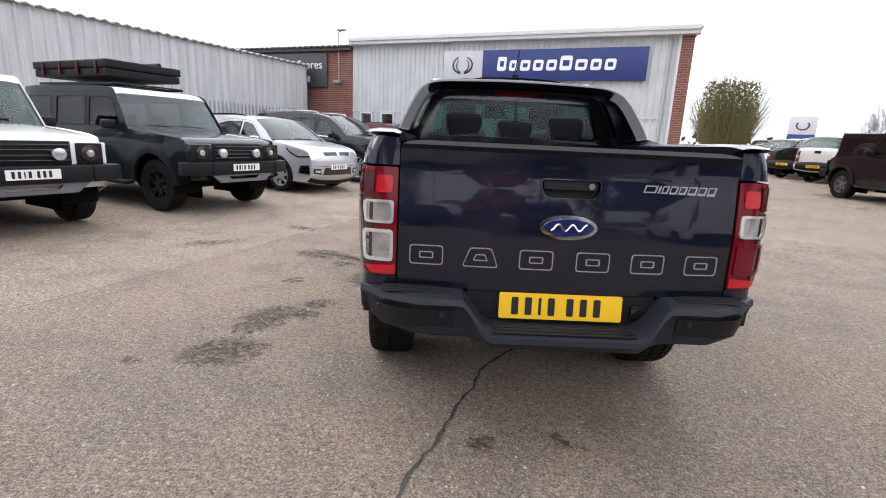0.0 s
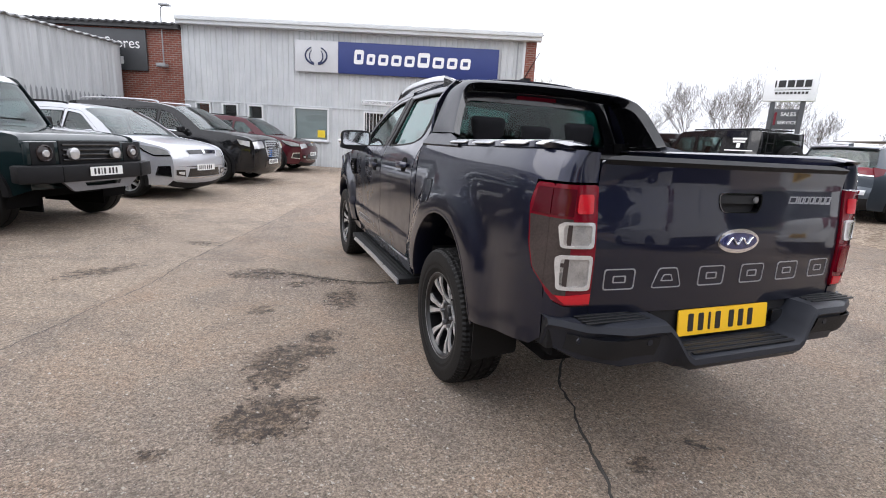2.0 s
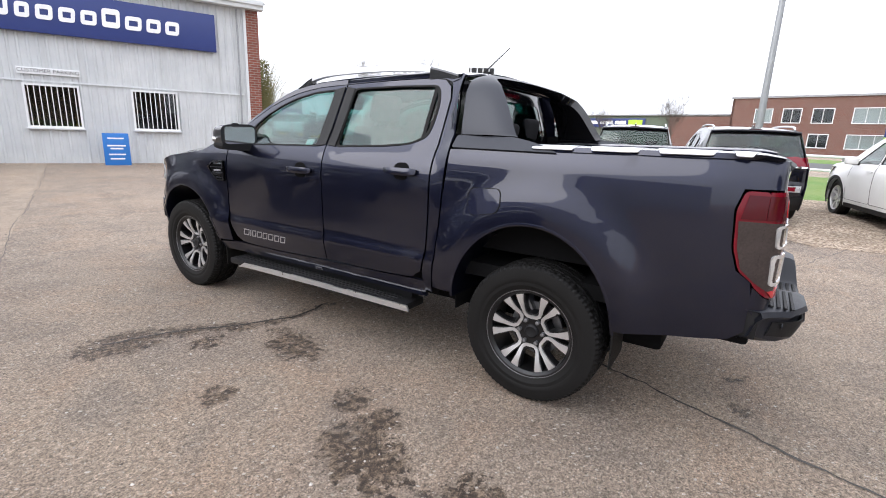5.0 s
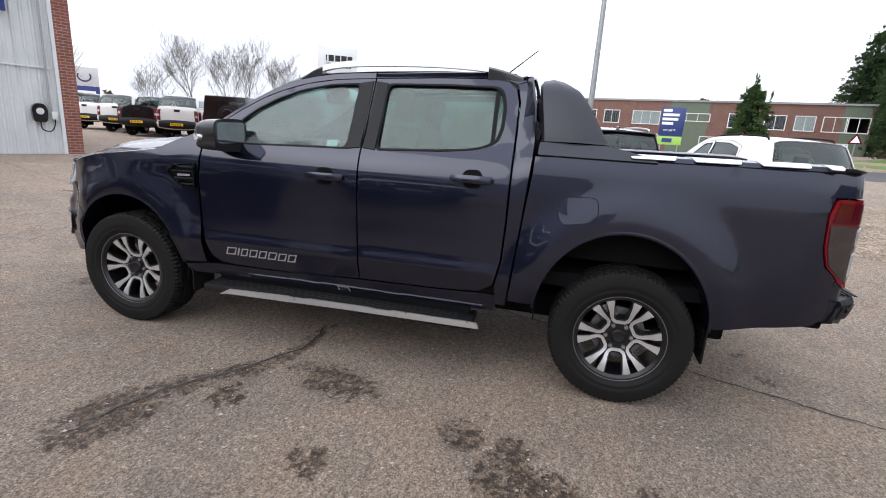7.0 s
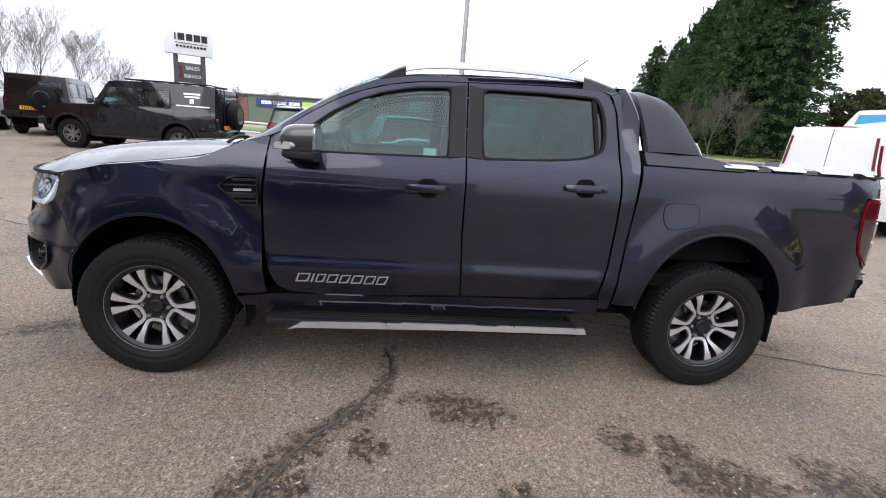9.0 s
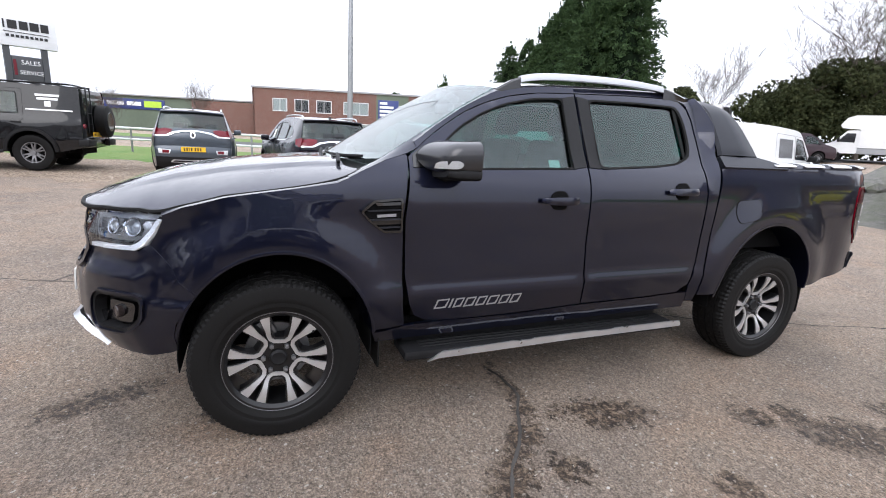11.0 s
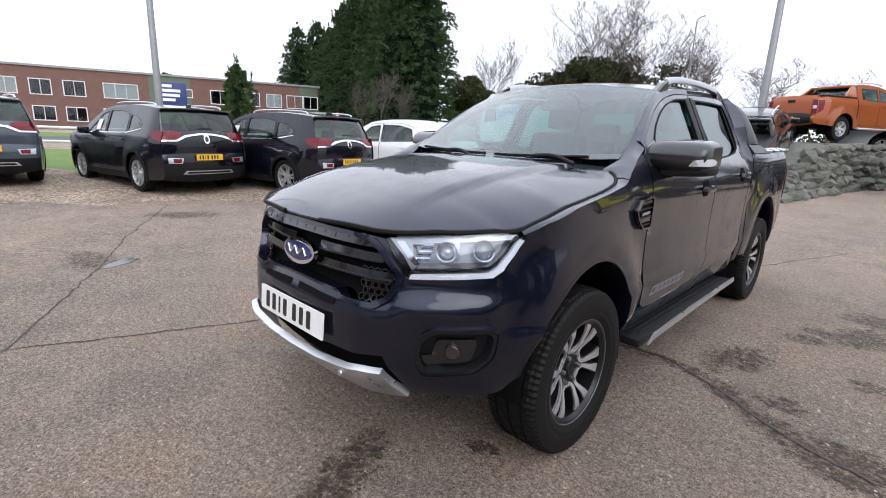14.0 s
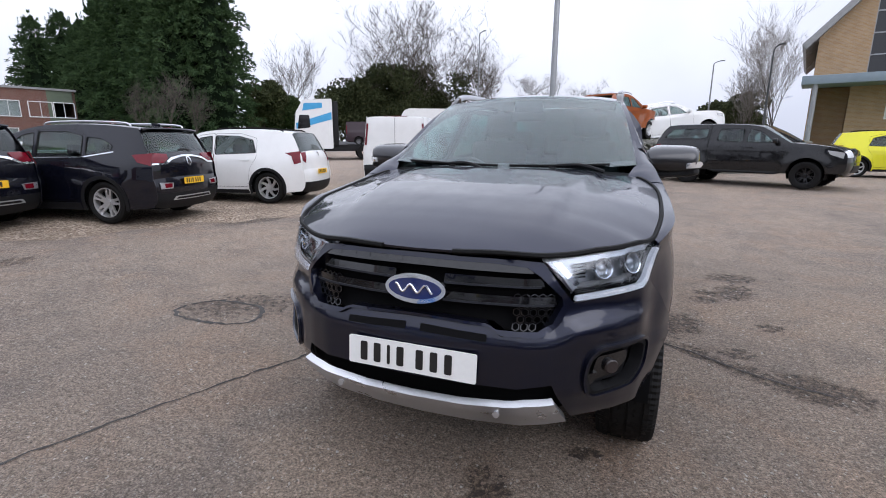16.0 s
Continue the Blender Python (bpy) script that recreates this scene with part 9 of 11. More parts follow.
def parked_pickup(m, coat, label, canopy=False, bar=False, cover=MATT_BLACK, wheels=MACHINED, plate_mat=YELLOW_PLATE, group=""):
    spec = dict(CANOPY if canopy else PICK, wheel_mat=wheels)
    if not canopy:
        spec["mats"] = {"bed_cover": cover}
    car, e = vehicle("pickup", m, spec, coat, label, "pickup truck", group)
    yr, yf = e["yr"], e["yf"]
    on_skin(car, e, "tailgate", "tail_lamp", [(0.82, 0.22), (1.0, 0.22), (1.0, 0.92), (0.82, 0.92)], LENS_RED, 0.012, 0.02, True, "red tail lamp")
    on_skin(car, e, "tailgate", "lens", [(0.85, 0.5), (0.96, 0.5), (0.96, 0.66), (0.85, 0.66)], LENS_CLEAR, 0.018, 0.012)
    on_side(car, e, "tail_lamp", [(-1.10, 1.22), (-0.92, 1.22), (-0.95, 0.92), (-1.10, 0.82)], LENS_RED, 0.008, 0.012)
    on_skin(car, e, "tailgate", "tailgate_handle", [(-0.16, 0.20), (0.16, 0.20), (0.14, 0.34), (-0.14, 0.34)], BLACK_PLASTIC, 0.012, 0.02, False)
    on_skin(car, e, "rear_bumper", "step_pad", [(-0.9, 0.05), (0.9, 0.05), (0.9, 0.75), (-0.9, 0.75)], BLACK_PLASTIC, 0.012, 0.02, False)
    plate("rear_plate", car, pose(0, end_y(e, 0.60, 0.71, False) - 0.022, 0.60), plate_mat)
    on_skin(car, e, "grille_panel", "grille", [(-0.55, 0.1), (0.55, 0.1), (0.6, 0.85), (-0.6, 0.85)], GLOSS_BLACK, 0.012, 0.02, False)
    on_skin(car, e, "grille_panel", "headlamp", [(0.62, 0.40), (0.98, 0.40), (0.98, 0.92), (0.66, 0.92)], LENS_CLEAR, 0.012, 0.02)
    on_side(car, e, "headlamp", [(3.98, 1.02), (3.62, 1.08), (3.70, 0.96), (3.98, 0.86)], LENS_CLEAR, 0.008, 0.012)
    on_skin(car, e, "front_bumper", "lower_grille", [(-0.6, 0.35), (0.6, 0.35), (0.5, 0.75), (-0.5, 0.75)], BLACK_PLASTIC, 0.012, 0.02, False)
    for s in (-1, 1):
        part("side_step", tube([(s * 0.84, 0.65, 0.46), (s * 0.90, 0.8, 0.42), (s * 0.90, 2.45, 0.42), (s * 0.84, 2.6, 0.46)], 0.04, 8), wheels if wheels is MACHINED else BLACK_PLASTIC, car)
        if not canopy:
            part("bed_rail", box(*sorted((s * 0.72, s * 0.86)), -1.05, 0.5, 1.34, 1.385, 0.015), BLACK_PLASTIC, car)
            if bar:
                sail = rounded([(0.55, 1.38), (0.58, 1.76), (0.42, 1.74), (0.05, 1.40)], 0.04)
                part("sports_bar", sheet(sail, lambda y, z, s=s: Vector((s * (0.84 - 0.45 * (z - 1.36)), y, z)), (), 0.12, 0.06, 0, s < 0), coat, car)
    if bar and not canopy:
        part("sports_bar_top", box(-0.64, 0.64, 0.40, 0.58, 1.70, 1.77, 0.02), coat, car)
    if canopy:
        for s in (-1, 1):
            part("canopy_seam", sheet([(-1.08, 1.35), (0.56, 1.345), (0.56, 1.36), (-1.08, 1.365)], e["side"](s), (), 0.2, 0.006, 0.004, s < 0), SEAL, car)
            part("cab_seam", sheet([(0.56, 0.6), (0.585, 0.6), (0.585, 1.78), (0.56, 1.78)], e["side"](s), (), 0.2, 0.006, 0.004, s < 0), SEAL, car)
    else:
        for s in (-1, 1):
            part("cab_seam", sheet([(0.55, 0.6), (0.58, 0.6), (0.58, 1.33), (0.55, 1.33)], e["side"](s), (), 0.2, 0.006, 0.004, s < 0), SEAL, car)
    return car


VAN = dict(
    wb=3.0, W=1.95, belt=1.22, arch=(0.40, 0.37), wheel=(0.335, 0.215, 0.20), sill=0.28, style="ten", wheel_mat=STEEL, boxy=0.6, tumble=0.14,
    line=[("front_bumper", [(3.82, 0.26), (3.92, 0.4), (3.92, 0.66)]), ("grille_panel", [(3.92, 0.66), (3.9, 0.85), (3.82, 1.0)]),
          ("bonnet", [(3.82, 1.0), (3.6, 1.10), (3.25, 1.20)]), ("windscreen", [(3.25, 1.20), (2.8, 1.58), (2.48, 1.82)]),
          ("roof", [(2.48, 1.82), (2.1, 1.93), (0.6, 1.97), (-0.95, 1.96)]), ("rear_panel_top", [(-0.95, 1.96), (-1.03, 1.90), (-1.06, 1.2)]),
          ("tailgate", [(-1.06, 1.2), (-1.08, 0.9), (-1.08, 0.66)]), ("rear_bumper", [(-1.08, 0.66), (-1.12, 0.55), (-1.08, 0.32)])],
    windows=[[(3.05, 1.20), (2.55, 1.70), (2.10, 1.74), (2.08, 1.22)]],
    doors=[[(3.1, 0.36), (3.15, 1.15), (2.55, 1.78), (2.02, 1.80), (2.02, 0.36)], [(2.0, 0.36), (2.0, 1.80), (0.75, 1.82), (0.75, 0.36)]],
    handles=[(2.15, 1.08), (1.85, 1.08)], handle_mat=BLACK_PLASTIC, mirror=(2.95, 1.22), mirror_mat=BLACK_PLASTIC, seats=(2.2,), flare=0.01)


def panel_van(m, coat, label, stretch=1.0):
    car, e = vehicle("panel_van", m, VAN, coat, label, "van")
    on_side(car, e, "tail_lamp", [(-1.04, 0.95), (-0.96, 0.95), (-0.96, 1.65), (-1.02, 1.65)], LENS_RED, 0.008, 0.02)
    on_skin(car, e, "rear_panel_top", "tail_lamp", [(0.925, 0.30), (0.99, 0.30), (0.99, 1.0), (0.925, 1.0)], LENS_RED, 0.012, 0.02, True, "tall red tail lamp")
    on_skin(car, e, "rear_panel_top", "door_seam", [(-0.006, 0.04), (0.006, 0.04), (0.006, 1.0), (-0.006, 1.0)], SEAL, 0.004, 0.006, False)
    on_side(car, e, "side_window", [(1.85, 1.24), (1.85, 1.70), (0.95, 1.70), (0.95, 1.24)], GLOSS_BLACK, 0.006, 0.006)
    on_skin(car, e, "roof", "stop_lamp", [(-0.42, 0.975), (0.42, 0.975), (0.42, 1.0), (-0.42, 1.0)], LENS_RED, 0.012, 0.02, False)
    on_skin(car, e, "grille_panel", "headlamp", [(0.55, 0.3), (0.98, 0.2), (0.98, 0.95), (0.62, 0.9)], LENS_CLEAR, 0.012, 0.02)
    on_skin(car, e, "grille_panel", "grille", [(-0.5, 0.2), (0.5, 0.2), (0.5, 0.7), (-0.5, 0.7)], BLACK_PLASTIC, 0.012, 0.02, False)
    on_skin(car, e, "rear_bumper", "bumper_cladding", [(-1, 0), (1, 0), (1, 1), (-1, 1)], BLACK_PLASTIC, 0.01, 0.01, False)
    return car


WHITE_CAR = paint("white_car_paint", (0.70, 0.70, 0.69), 0.0, 0.35, 0.08)
GREEN_CAR = paint("dark_green_car_paint", (0.0035, 0.011, 0.0125), 0.2, 0.32, 0.03)
SILVER_CAR = paint("silver_car_paint", (0.48, 0.49, 0.52), 0.6, 0.32, 0.06)
BLACK_CAR = paint("black_car_paint", (0.004, 0.004, 0.005), 0.1, 0.3, 0.03)
RED_CAR = paint("dark_red_car_paint", (0.06, 0.006, 0.011), 0.3, 0.32, 0.06)
NAVY_CAR = paint("navy_car_paint", (0.0022, 0.0027, 0.007), 0.2, 0.3, 0.02)
SLATE_CAR = paint("slate_grey_car_paint", (0.060, 0.072, 0.088), 0.4, 0.32, 0.06)
DARKGREY_CAR = paint("dark_grey_car_paint", (0.0055, 0.0058, 0.0068), 0.25, 0.33, 0.08)
BROWN_CAR = paint("dark_brown_car_paint", (0.010, 0.007, 0.008), 0.2, 0.35, 0.06)
ORANGE_CAR = paint("orange_car_paint", (0.28, 0.068, 0.012), 0.4, 0.32, 0.05)
YELLOW_CAR = paint("yellow_car_paint", (0.62, 0.60, 0.02), 0.1, 0.32, 0.05)
ROOF_WHITE = paint("white_roof_paint", (0.66, 0.66, 0.65), 0.0, 0.4, 0.1)


def by_axle(fx, fy, heading, wb, side_off, front=True, dz=0.0):
    """A pose from the ground point of a wheel: side_off across to the car's left, from the front or rear axle."""
    h = radians(heading)
    d, l = Vector((math.cos(h), math.sin(h))), Vector((-math.sin(h), math.cos(h)))
    p = Vector((fx, fy)) - l * side_off - d * (wb if front else 0)
    c = p + d * wb / 2
    return pose(p.x, p.y, ground_z(c.x, c.y) + dz, 0, 0, heading - 90)


ROW = "cars parked by the shed"
boxy_4x4(by_axle(-5.50, 3.62, -27, 2.92, 0.85), WHITE_CAR, "white boxy off-roader with a black bumper by the shed", rack=True, group=ROW)
green_pose = by_axle(-4.92, 4.66, -27, 2.92, -0.85)
boxy_4x4(green_pose, GREEN_CAR, "dark green boxy off-roader with a white roof and roof rack", roof_coat=ROOF_WHITE, rack=True, group=ROW)
tent = thing("roof_tent", green_pose @ pose(0.0, 0.35, 2.09), "black folded roof tent on the off-roader's rack", "roof tent")
part("lower_shell", box(-0.66, 0.66, -1.15, 1.10, 0.0, 0.13, 0.03, 3), BLACK_PLASTIC, tent)
part("upper_shell", box(-0.68, 0.68, -1.17, 1.12, 0.135, 0.27, 0.03, 3), BLACK_PLASTIC, tent)
for _y in (-0.8, -0.25, 0.3, 0.85):
    part("strap", box(-0.70, -0.665, _y - 0.03, _y + 0.03, 0.03, 0.24, 0.008), LENS_DEEP, tent, "dark red strap")
    part("strap", box(0.665, 0.70, _y - 0.03, _y + 0.03, 0.03, 0.24, 0.008), LENS_DEEP, tent, "dark red strap")
part("ladder_bag", tube([(-0.4, -0.9, 0.31), (-0.4, 0.9, 0.31)], 0.04, 8), BLACK_PLASTIC, tent)
small_suv(by_axle(-4.02, 7.80, -30, 2.60, -0.80), SILVER_CAR, "silver compact crossover parked by the shed", group=ROW)
large_suv(by_axle(-2.75, 10.32, -25, 2.865, -0.87), BLACK_CAR, "black large estate off-roader with a chrome grille")
small_suv(by_axle(-1.35, 13.7, -25, 2.60, -0.80), RED_CAR, "dark red compact crossover by the showroom wall", group=ROW)

VERGE = "cars parked along the verge"
crossover(by_axle(10.95, 4.63, 2, 2.675, 0.0, False, 0.0), SLATE_CAR, "slate grey crossover with red tail lamps on the gravel", MACHINED)
crossover(by_axle(8.95, 1.65, 9, 2.675, 0.0, False), NAVY_CAR, "black crossover with a price card on the gravel", MACHINED, True)
crossover(by_axle(7.55, -0.62, 12, 2.675, 0.0, False), NAVY_CAR, "dark navy crossover with a price card on the gravel", MACHINED, True)
small_suv(by_axle(6.95, -3.75, 14, 2.60, 0.0, False), WHITE_CAR, "white compact crossover on the gravel verge", group=VERGE)
panel_van(by_axle(5.68, -7.48, -74, 3.0, 0.0, False), WHITE_CAR, "white panel van behind the parked cars")

boxy_4x4(by_axle(10.95, 8.00, 86, 2.92, 0.85, False), BLACK_CAR, "black boxy off-roader with white writing on its side", spare=True, writing=True, rack=True)
FAR = "vehicles at the far side of the yard"
boxy_4x4(by_axle(14.85, 13.9, 18, 2.92, 0.0, False), BROWN_CAR, "dark brown boxy off-roader with a spare wheel", group=FAR)
parked_pickup(by_axle(15.6, 16.85, 22, 3.2, 0.0, False), WHITE_CAR, "white pickup with a canopy at the yard's far side", True, group=FAR)
parked_pickup(by_axle(16.2, 19.5, 22, 3.2, 0.0, False), BLACK_CAR, "black open pickup at the yard's far side", False, group=FAR)
parked_pickup(by_axle(17.8, 22.4, 22, 3.2, 0.0, False), WHITE_CAR, "white pickup with a canopy at the yard's far side", True, group=FAR)
parked_pickup(by_axle(18.8, 25.4, 22, 3.2, 0.0, False), WHITE_CAR, "white pickup with a canopy at the yard's far side", True, group=FAR)

parked_pickup(by_axle(-2.46, -12.12, 152, 3.2, -0.8, False), DARKGREY_CAR, "dark grey pickup with a canopy and black wheels", True, wheels=DARK_ALLOY)
small_suv(on_ground(-8.4, -16.6, 165), YELLOW_CAR, "bright yellow compact car beyond the pickup")
# pickups shown off on the rock mound
parked_pickup(pose(1.75, -9.9, ground_z(1.7, -10) + 0.12, 14, 0, -176), BLACK_CAR, "black pickup climbing the rock ramp", False, True, BLACK_PLASTIC)
parked_pickup(pose(0.95, -15.6, 1.64, 0, 0, 152), ORANGE_CAR, "orange pickup standing on the rock mound", False, True)
parked_pickup(pose(-0.55, -18.8, 1.15, 9, 0, 112), WHITE_CAR, "white pickup tilted nose-up on the mound", False, True)


# ---- rock mound ----
ROCK = Nodes("grey_green_rock")
ROCK.set(Base_Color=ROCK.mix(ROCK.ramp(ROCK.noise(2.2, 5), (0.4, 0.0), (0.65, 0.7)), ROCK.ramp(ROCK.maths("ADD", ROCK.maths("MULTIPLY", ROCK.noise(9, 6, 0.65), 0.7), ROCK.maths("MULTIPLY", ROCK.random(), 0.3)), (0.3, (0.085, 0.083, 0.075)), (0.7, (0.20, 0.195, 0.175))), (0.105, 0.115, 0.075)), Roughness=0.9)
ROCK.bump(ROCK.noise(14, 6, 0.7), 0.8, 0.05)
ROCK = ROCK.m


def mound_z(x, y):
    west = lerp1(y, [-21, -17.5, -16.0, -13.5, -8.0], [-9.0, -7.0, -2.2, -0.55, 0.55])
    rise = 1.32 * smooth(y, -8.0, -13.2)
    return rise * smooth(x, west, west + 0.75) * smooth(x, 5.6, 4.6) * smooth(y, -24, -22)


def rock_mesh(seed, flatness=0.6):
    rnd = random.Random(seed)
    bm = bmesh.new()
    bmesh.ops.create_icosphere(bm, subdivisions=1, radius=0.5)
    axes = (rnd.uniform(0.8, 1.3), rnd.uniform(0.6, 1.0), rnd.uniform(0.45, 0.8))
    for v in bm.verts:
        k = rnd.uniform(0.74, 1.14)
        v.co = Vector((v.co.x * axes[0] * k, v.co.y * axes[1] * k, v.co.z * axes[2] * k))
    return bm


def mound():
    md = thing("rock_mound", Matrix.Identity(4), "display mound of piled grey rocks with a ramp", "rock mound")
    rows = []
    for y in np.arange(-24, -7.4, 0.4):
        rows.append([(x, y, ground_z(x, y) - 0.03 + mound_z(x, y) + 0.05 * noise.noise((x * 1.7, y * 1.7, 0)) * smooth(mound_z(x, y), 0, 0.3)) for x in np.arange(-9.4, 6.2, 0.4)])
    bm = grid(rows)
    bmesh.ops.recalc_face_normals(bm, faces=bm.faces)
    part("mound_core", bm, ROCK, md)
    rnd = random.Random(4)
    kinds = [part("rock", rock_mesh(i), ROCK, md, angle=18) for i in range(7)]
    spots = []
    for i in range(60):
        y = -7.9 - 9.0 * (i / 59) ** 1.0
        west = lerp1(y, [-21, -17.5, -16.0, -13.5, -8.0], [-9.0, -7.0, -2.2, -0.55, 0.55])
        top = 1.32 * smooth(y, -8.0, -13.2)
        n = max(1, int(top / 0.22) + 1)
        for j in range(n):
            spots.append((west + 0.02 + 0.62 * j / max(n, 1) + rnd.uniform(-0.08, 0.08), y + rnd.uniform(-0.14, 0.14), top * (j + 0.3) / n))
    for i in range(40):
        x, y = rnd.uniform(0.6, 4.2), rnd.uniform(-12.6, -8.2)
        spots.append((x, y, mound_z(x, y)))
    for i, (x, y, z) in enumerate(spots[:300]):
        k = kinds[i % 7]
        o = k if i < 7 else share(k, md)
        s = rnd.uniform(0.32, 0.62)
        o.matrix_basis = pose(x, y, ground_z(x, y) + z, rnd.uniform(-30, 30), rnd.uniform(-30, 30), rnd.uniform(0, 360)) @ Matrix.Scale(s, 4)


mound()

# ---- trees and hedges ----
BARK = plain("grey_brown_bark", (0.085, 0.070, 0.058), 0.9, 0, 12, 0.3, 0.5)
TWIG = plain("pale_bare_twigs", (0.10, 0.084, 0.070), 0.9, 0, 5, 0.25)
TWIG_BIRCH = plain("birch_twigs", (0.26, 0.235, 0.215), 0.9, 0, 5, 0.2)
TWIG_GREEN = plain("olive_twigs", (0.19, 0.18, 0.075), 0.9, 0, 5, 0.25)


def foliage(name, dark, light):
    k = Nodes(name)
    f = k.maths("ADD", k.maths("MULTIPLY", k.island(), 0.6), k.maths("MULTIPLY", k.noise(0.35, 3), 0.5))
    k.set(Base_Color=k.ramp(f, (0.2, dark), (0.85, light)), Roughness=0.8, Specular_IOR_Level=0.2)
    return k.m


CONIFER = foliage("dark_conifer_foliage", (0.018, 0.040, 0.017), (0.085, 0.140, 0.055))
LEYLANDII = foliage("mid_green_conifer_foliage", (0.025, 0.054, 0.018), (0.105, 0.170, 0.060))
# near-black green that holds the shade between the boughs
CROWN_SHADE = plain("crown_shade_green", (0.008, 0.016, 0.007), 0.9, 0, 3, 0.4, Specular_IOR_Level=0.1)
EVERGREEN = foliage("dull_evergreen_foliage", (0.022, 0.032, 0.012), (0.085, 0.095, 0.040))
HEDGE_BROWN = foliage("brown_hedge", (0.050, 0.042, 0.026), (0.125, 0.115, 0.065))
SHRUB = foliage("green_shrub", (0.018, 0.035, 0.010), (0.075, 0.105, 0.035))


def tufts(points, size, seed, up=0.6, flat_=0.5, along=None):
    """Many small leafy sprays: each a pair of crossed, ragged blades; along gives each its way."""
    rnd = np.random.RandomState(seed)
    n = len(points)
    P = np.asarray(points, float)
    d = rnd.normal(size=(n, 3))
    if along is None:
        d[:, 2] = np.abs(d[:, 2]) * 0.5 + up
    else:
        d = d * 0.38 + np.asarray(along, float)
    d /= np.linalg.norm(d, axis=1)[:, None]
    s = np.cross(d, rnd.normal(size=(n, 3)))
    s /= np.linalg.norm(s, axis=1)[:, None] + 1e-9
    q = np.cross(d, s)
    ln = size * rnd.uniform(0.7, 1.4, n)[:, None]
    wd = ln * flat_ * rnd.uniform(0.6, 1.1, n)[:, None]
    V = np.stack([P - d * ln * 0.4 - s * wd * 0.3, P - d * ln * 0.3 + s * wd * 0.4, P + d * ln * 0.6 + s * wd * 0.15, P + s * wd * 0.9 + d * ln * 0.05, P - s * wd * 0.9 + d * ln * 0.12,
                  P - d * ln * 0.4 - q * wd * 0.3, P - d * ln * 0.3 + q * wd * 0.4, P + d * ln * 0.55 + q * wd * 0.1, P + q * wd * 0.8, P - q * wd * 0.8 + d * ln * 0.1], axis=1).reshape(-1, 3)
    base = np.arange(n)[:, None] * 10
    F = np.concatenate([base + np.array([[0, 3, 2]]), base + np.array([[4, 1, 2]]), base + np.array([[5, 8, 7]]), base + np.array([[9, 6, 7]])])
    return V, F


def tuft_part(name, points, size, seed, mm, parent, up=0.6, flat_=0.5, along=None):
    V, F = tufts(points, size, seed, up, flat_, along)
    me = bpy.data.meshes.new(name)
    me.from_pydata(V.tolist(), [], F.tolist())
    me.materials.append(mm)
    ob = new(name, me)
    ob.parent = parent
    return ob


def polar(bearing, dist, eye=(-1.0, 5.3)):
    b = radians(bearing)
    return eye[0] + dist * math.cos(b), eye[1] + dist * math.sin(b)


def conifer(x, y, h, r, seed, n=22000, label="tall dark green conifer with dense drooping sprays", base_clear=0.0):
    tr = thing("conifer_tree", pose(x, y, ground_z(x, y)), label, "tree", "row of conifers")
    part("trunk", tube([(0, 0, -0.2), (0.1, 0, h * 0.5), (0, 0.1, h * 0.92)], 0.28, 7, 0.04), BARK, tr)
    rnd = np.random.RandomState(seed)
    # boughs all the way up, long and short in clusters, each carrying drooping sprays; their ends turn up into leaders
    pts, way = [], []
    per = 40
    girth = lambda f: min(1.0, 0.72 + 0.9 * f) * max(0.0, 1 - f ** 2.2) ** 0.70 + 0.02
    for i in range(n // per):
        f, a = rnd.uniform() ** 0.9, rnd.uniform(0, 6.283)
        z0 = base_clear + (h - base_clear) * f
        lump = noise.noise((2.1 * math.cos(a) + seed, 2.1 * math.sin(a), z0 * 0.62)) + 0.6 * noise.noise((5.3 * math.cos(a), 5.3 * math.sin(a) + seed, z0 * 1.5))
        ln = r * girth(f) * (0.98 + 0.42 * lump) * rnd.uniform(0.80, 1.16) + 0.25 * rnd.uniform()
        rise = rnd.uniform(0.05, 0.40)
        lead = rnd.uniform(0.4, 1.3) * smooth(f, 0.25, 0.8) if rnd.uniform() < 0.22 else 0.0
        for t in 1 - 0.55 * rnd.uniform(size=per) ** 1.3:
            wide = 0.12 * ln * (1.08 - t) + 0.07
            sx = rnd.normal() * wide
            q = ln * t
            up = lead * smooth(t, 0.86, 1.0)
            pts.append((q * math.cos(a) - sx * math.sin(a), q * math.sin(a) + sx * math.cos(a), max(0.1, z0 + rise * q - 0.22 * q * t * t + up + rnd.normal() * 0.12)))
            way.append((0.75 * math.cos(a), 0.75 * math.sin(a), 0.35 - 0.60 * t + 1.4 * up + 0.9 * f ** 6))
    tuft_part("crown", pts, 0.34, seed, CONIFER if r > 2.8 else LEYLANDII, tr, 0.55, 0.22, way)
    # dark shell standing in for the crown's inner shade, so it is not see-through
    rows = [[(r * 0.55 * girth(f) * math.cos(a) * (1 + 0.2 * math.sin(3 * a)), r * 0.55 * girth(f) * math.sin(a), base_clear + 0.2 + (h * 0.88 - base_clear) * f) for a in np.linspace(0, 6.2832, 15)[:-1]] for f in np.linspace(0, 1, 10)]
    part("crown_core", grid(rows, True), CROWN_SHADE, tr)
    return tr


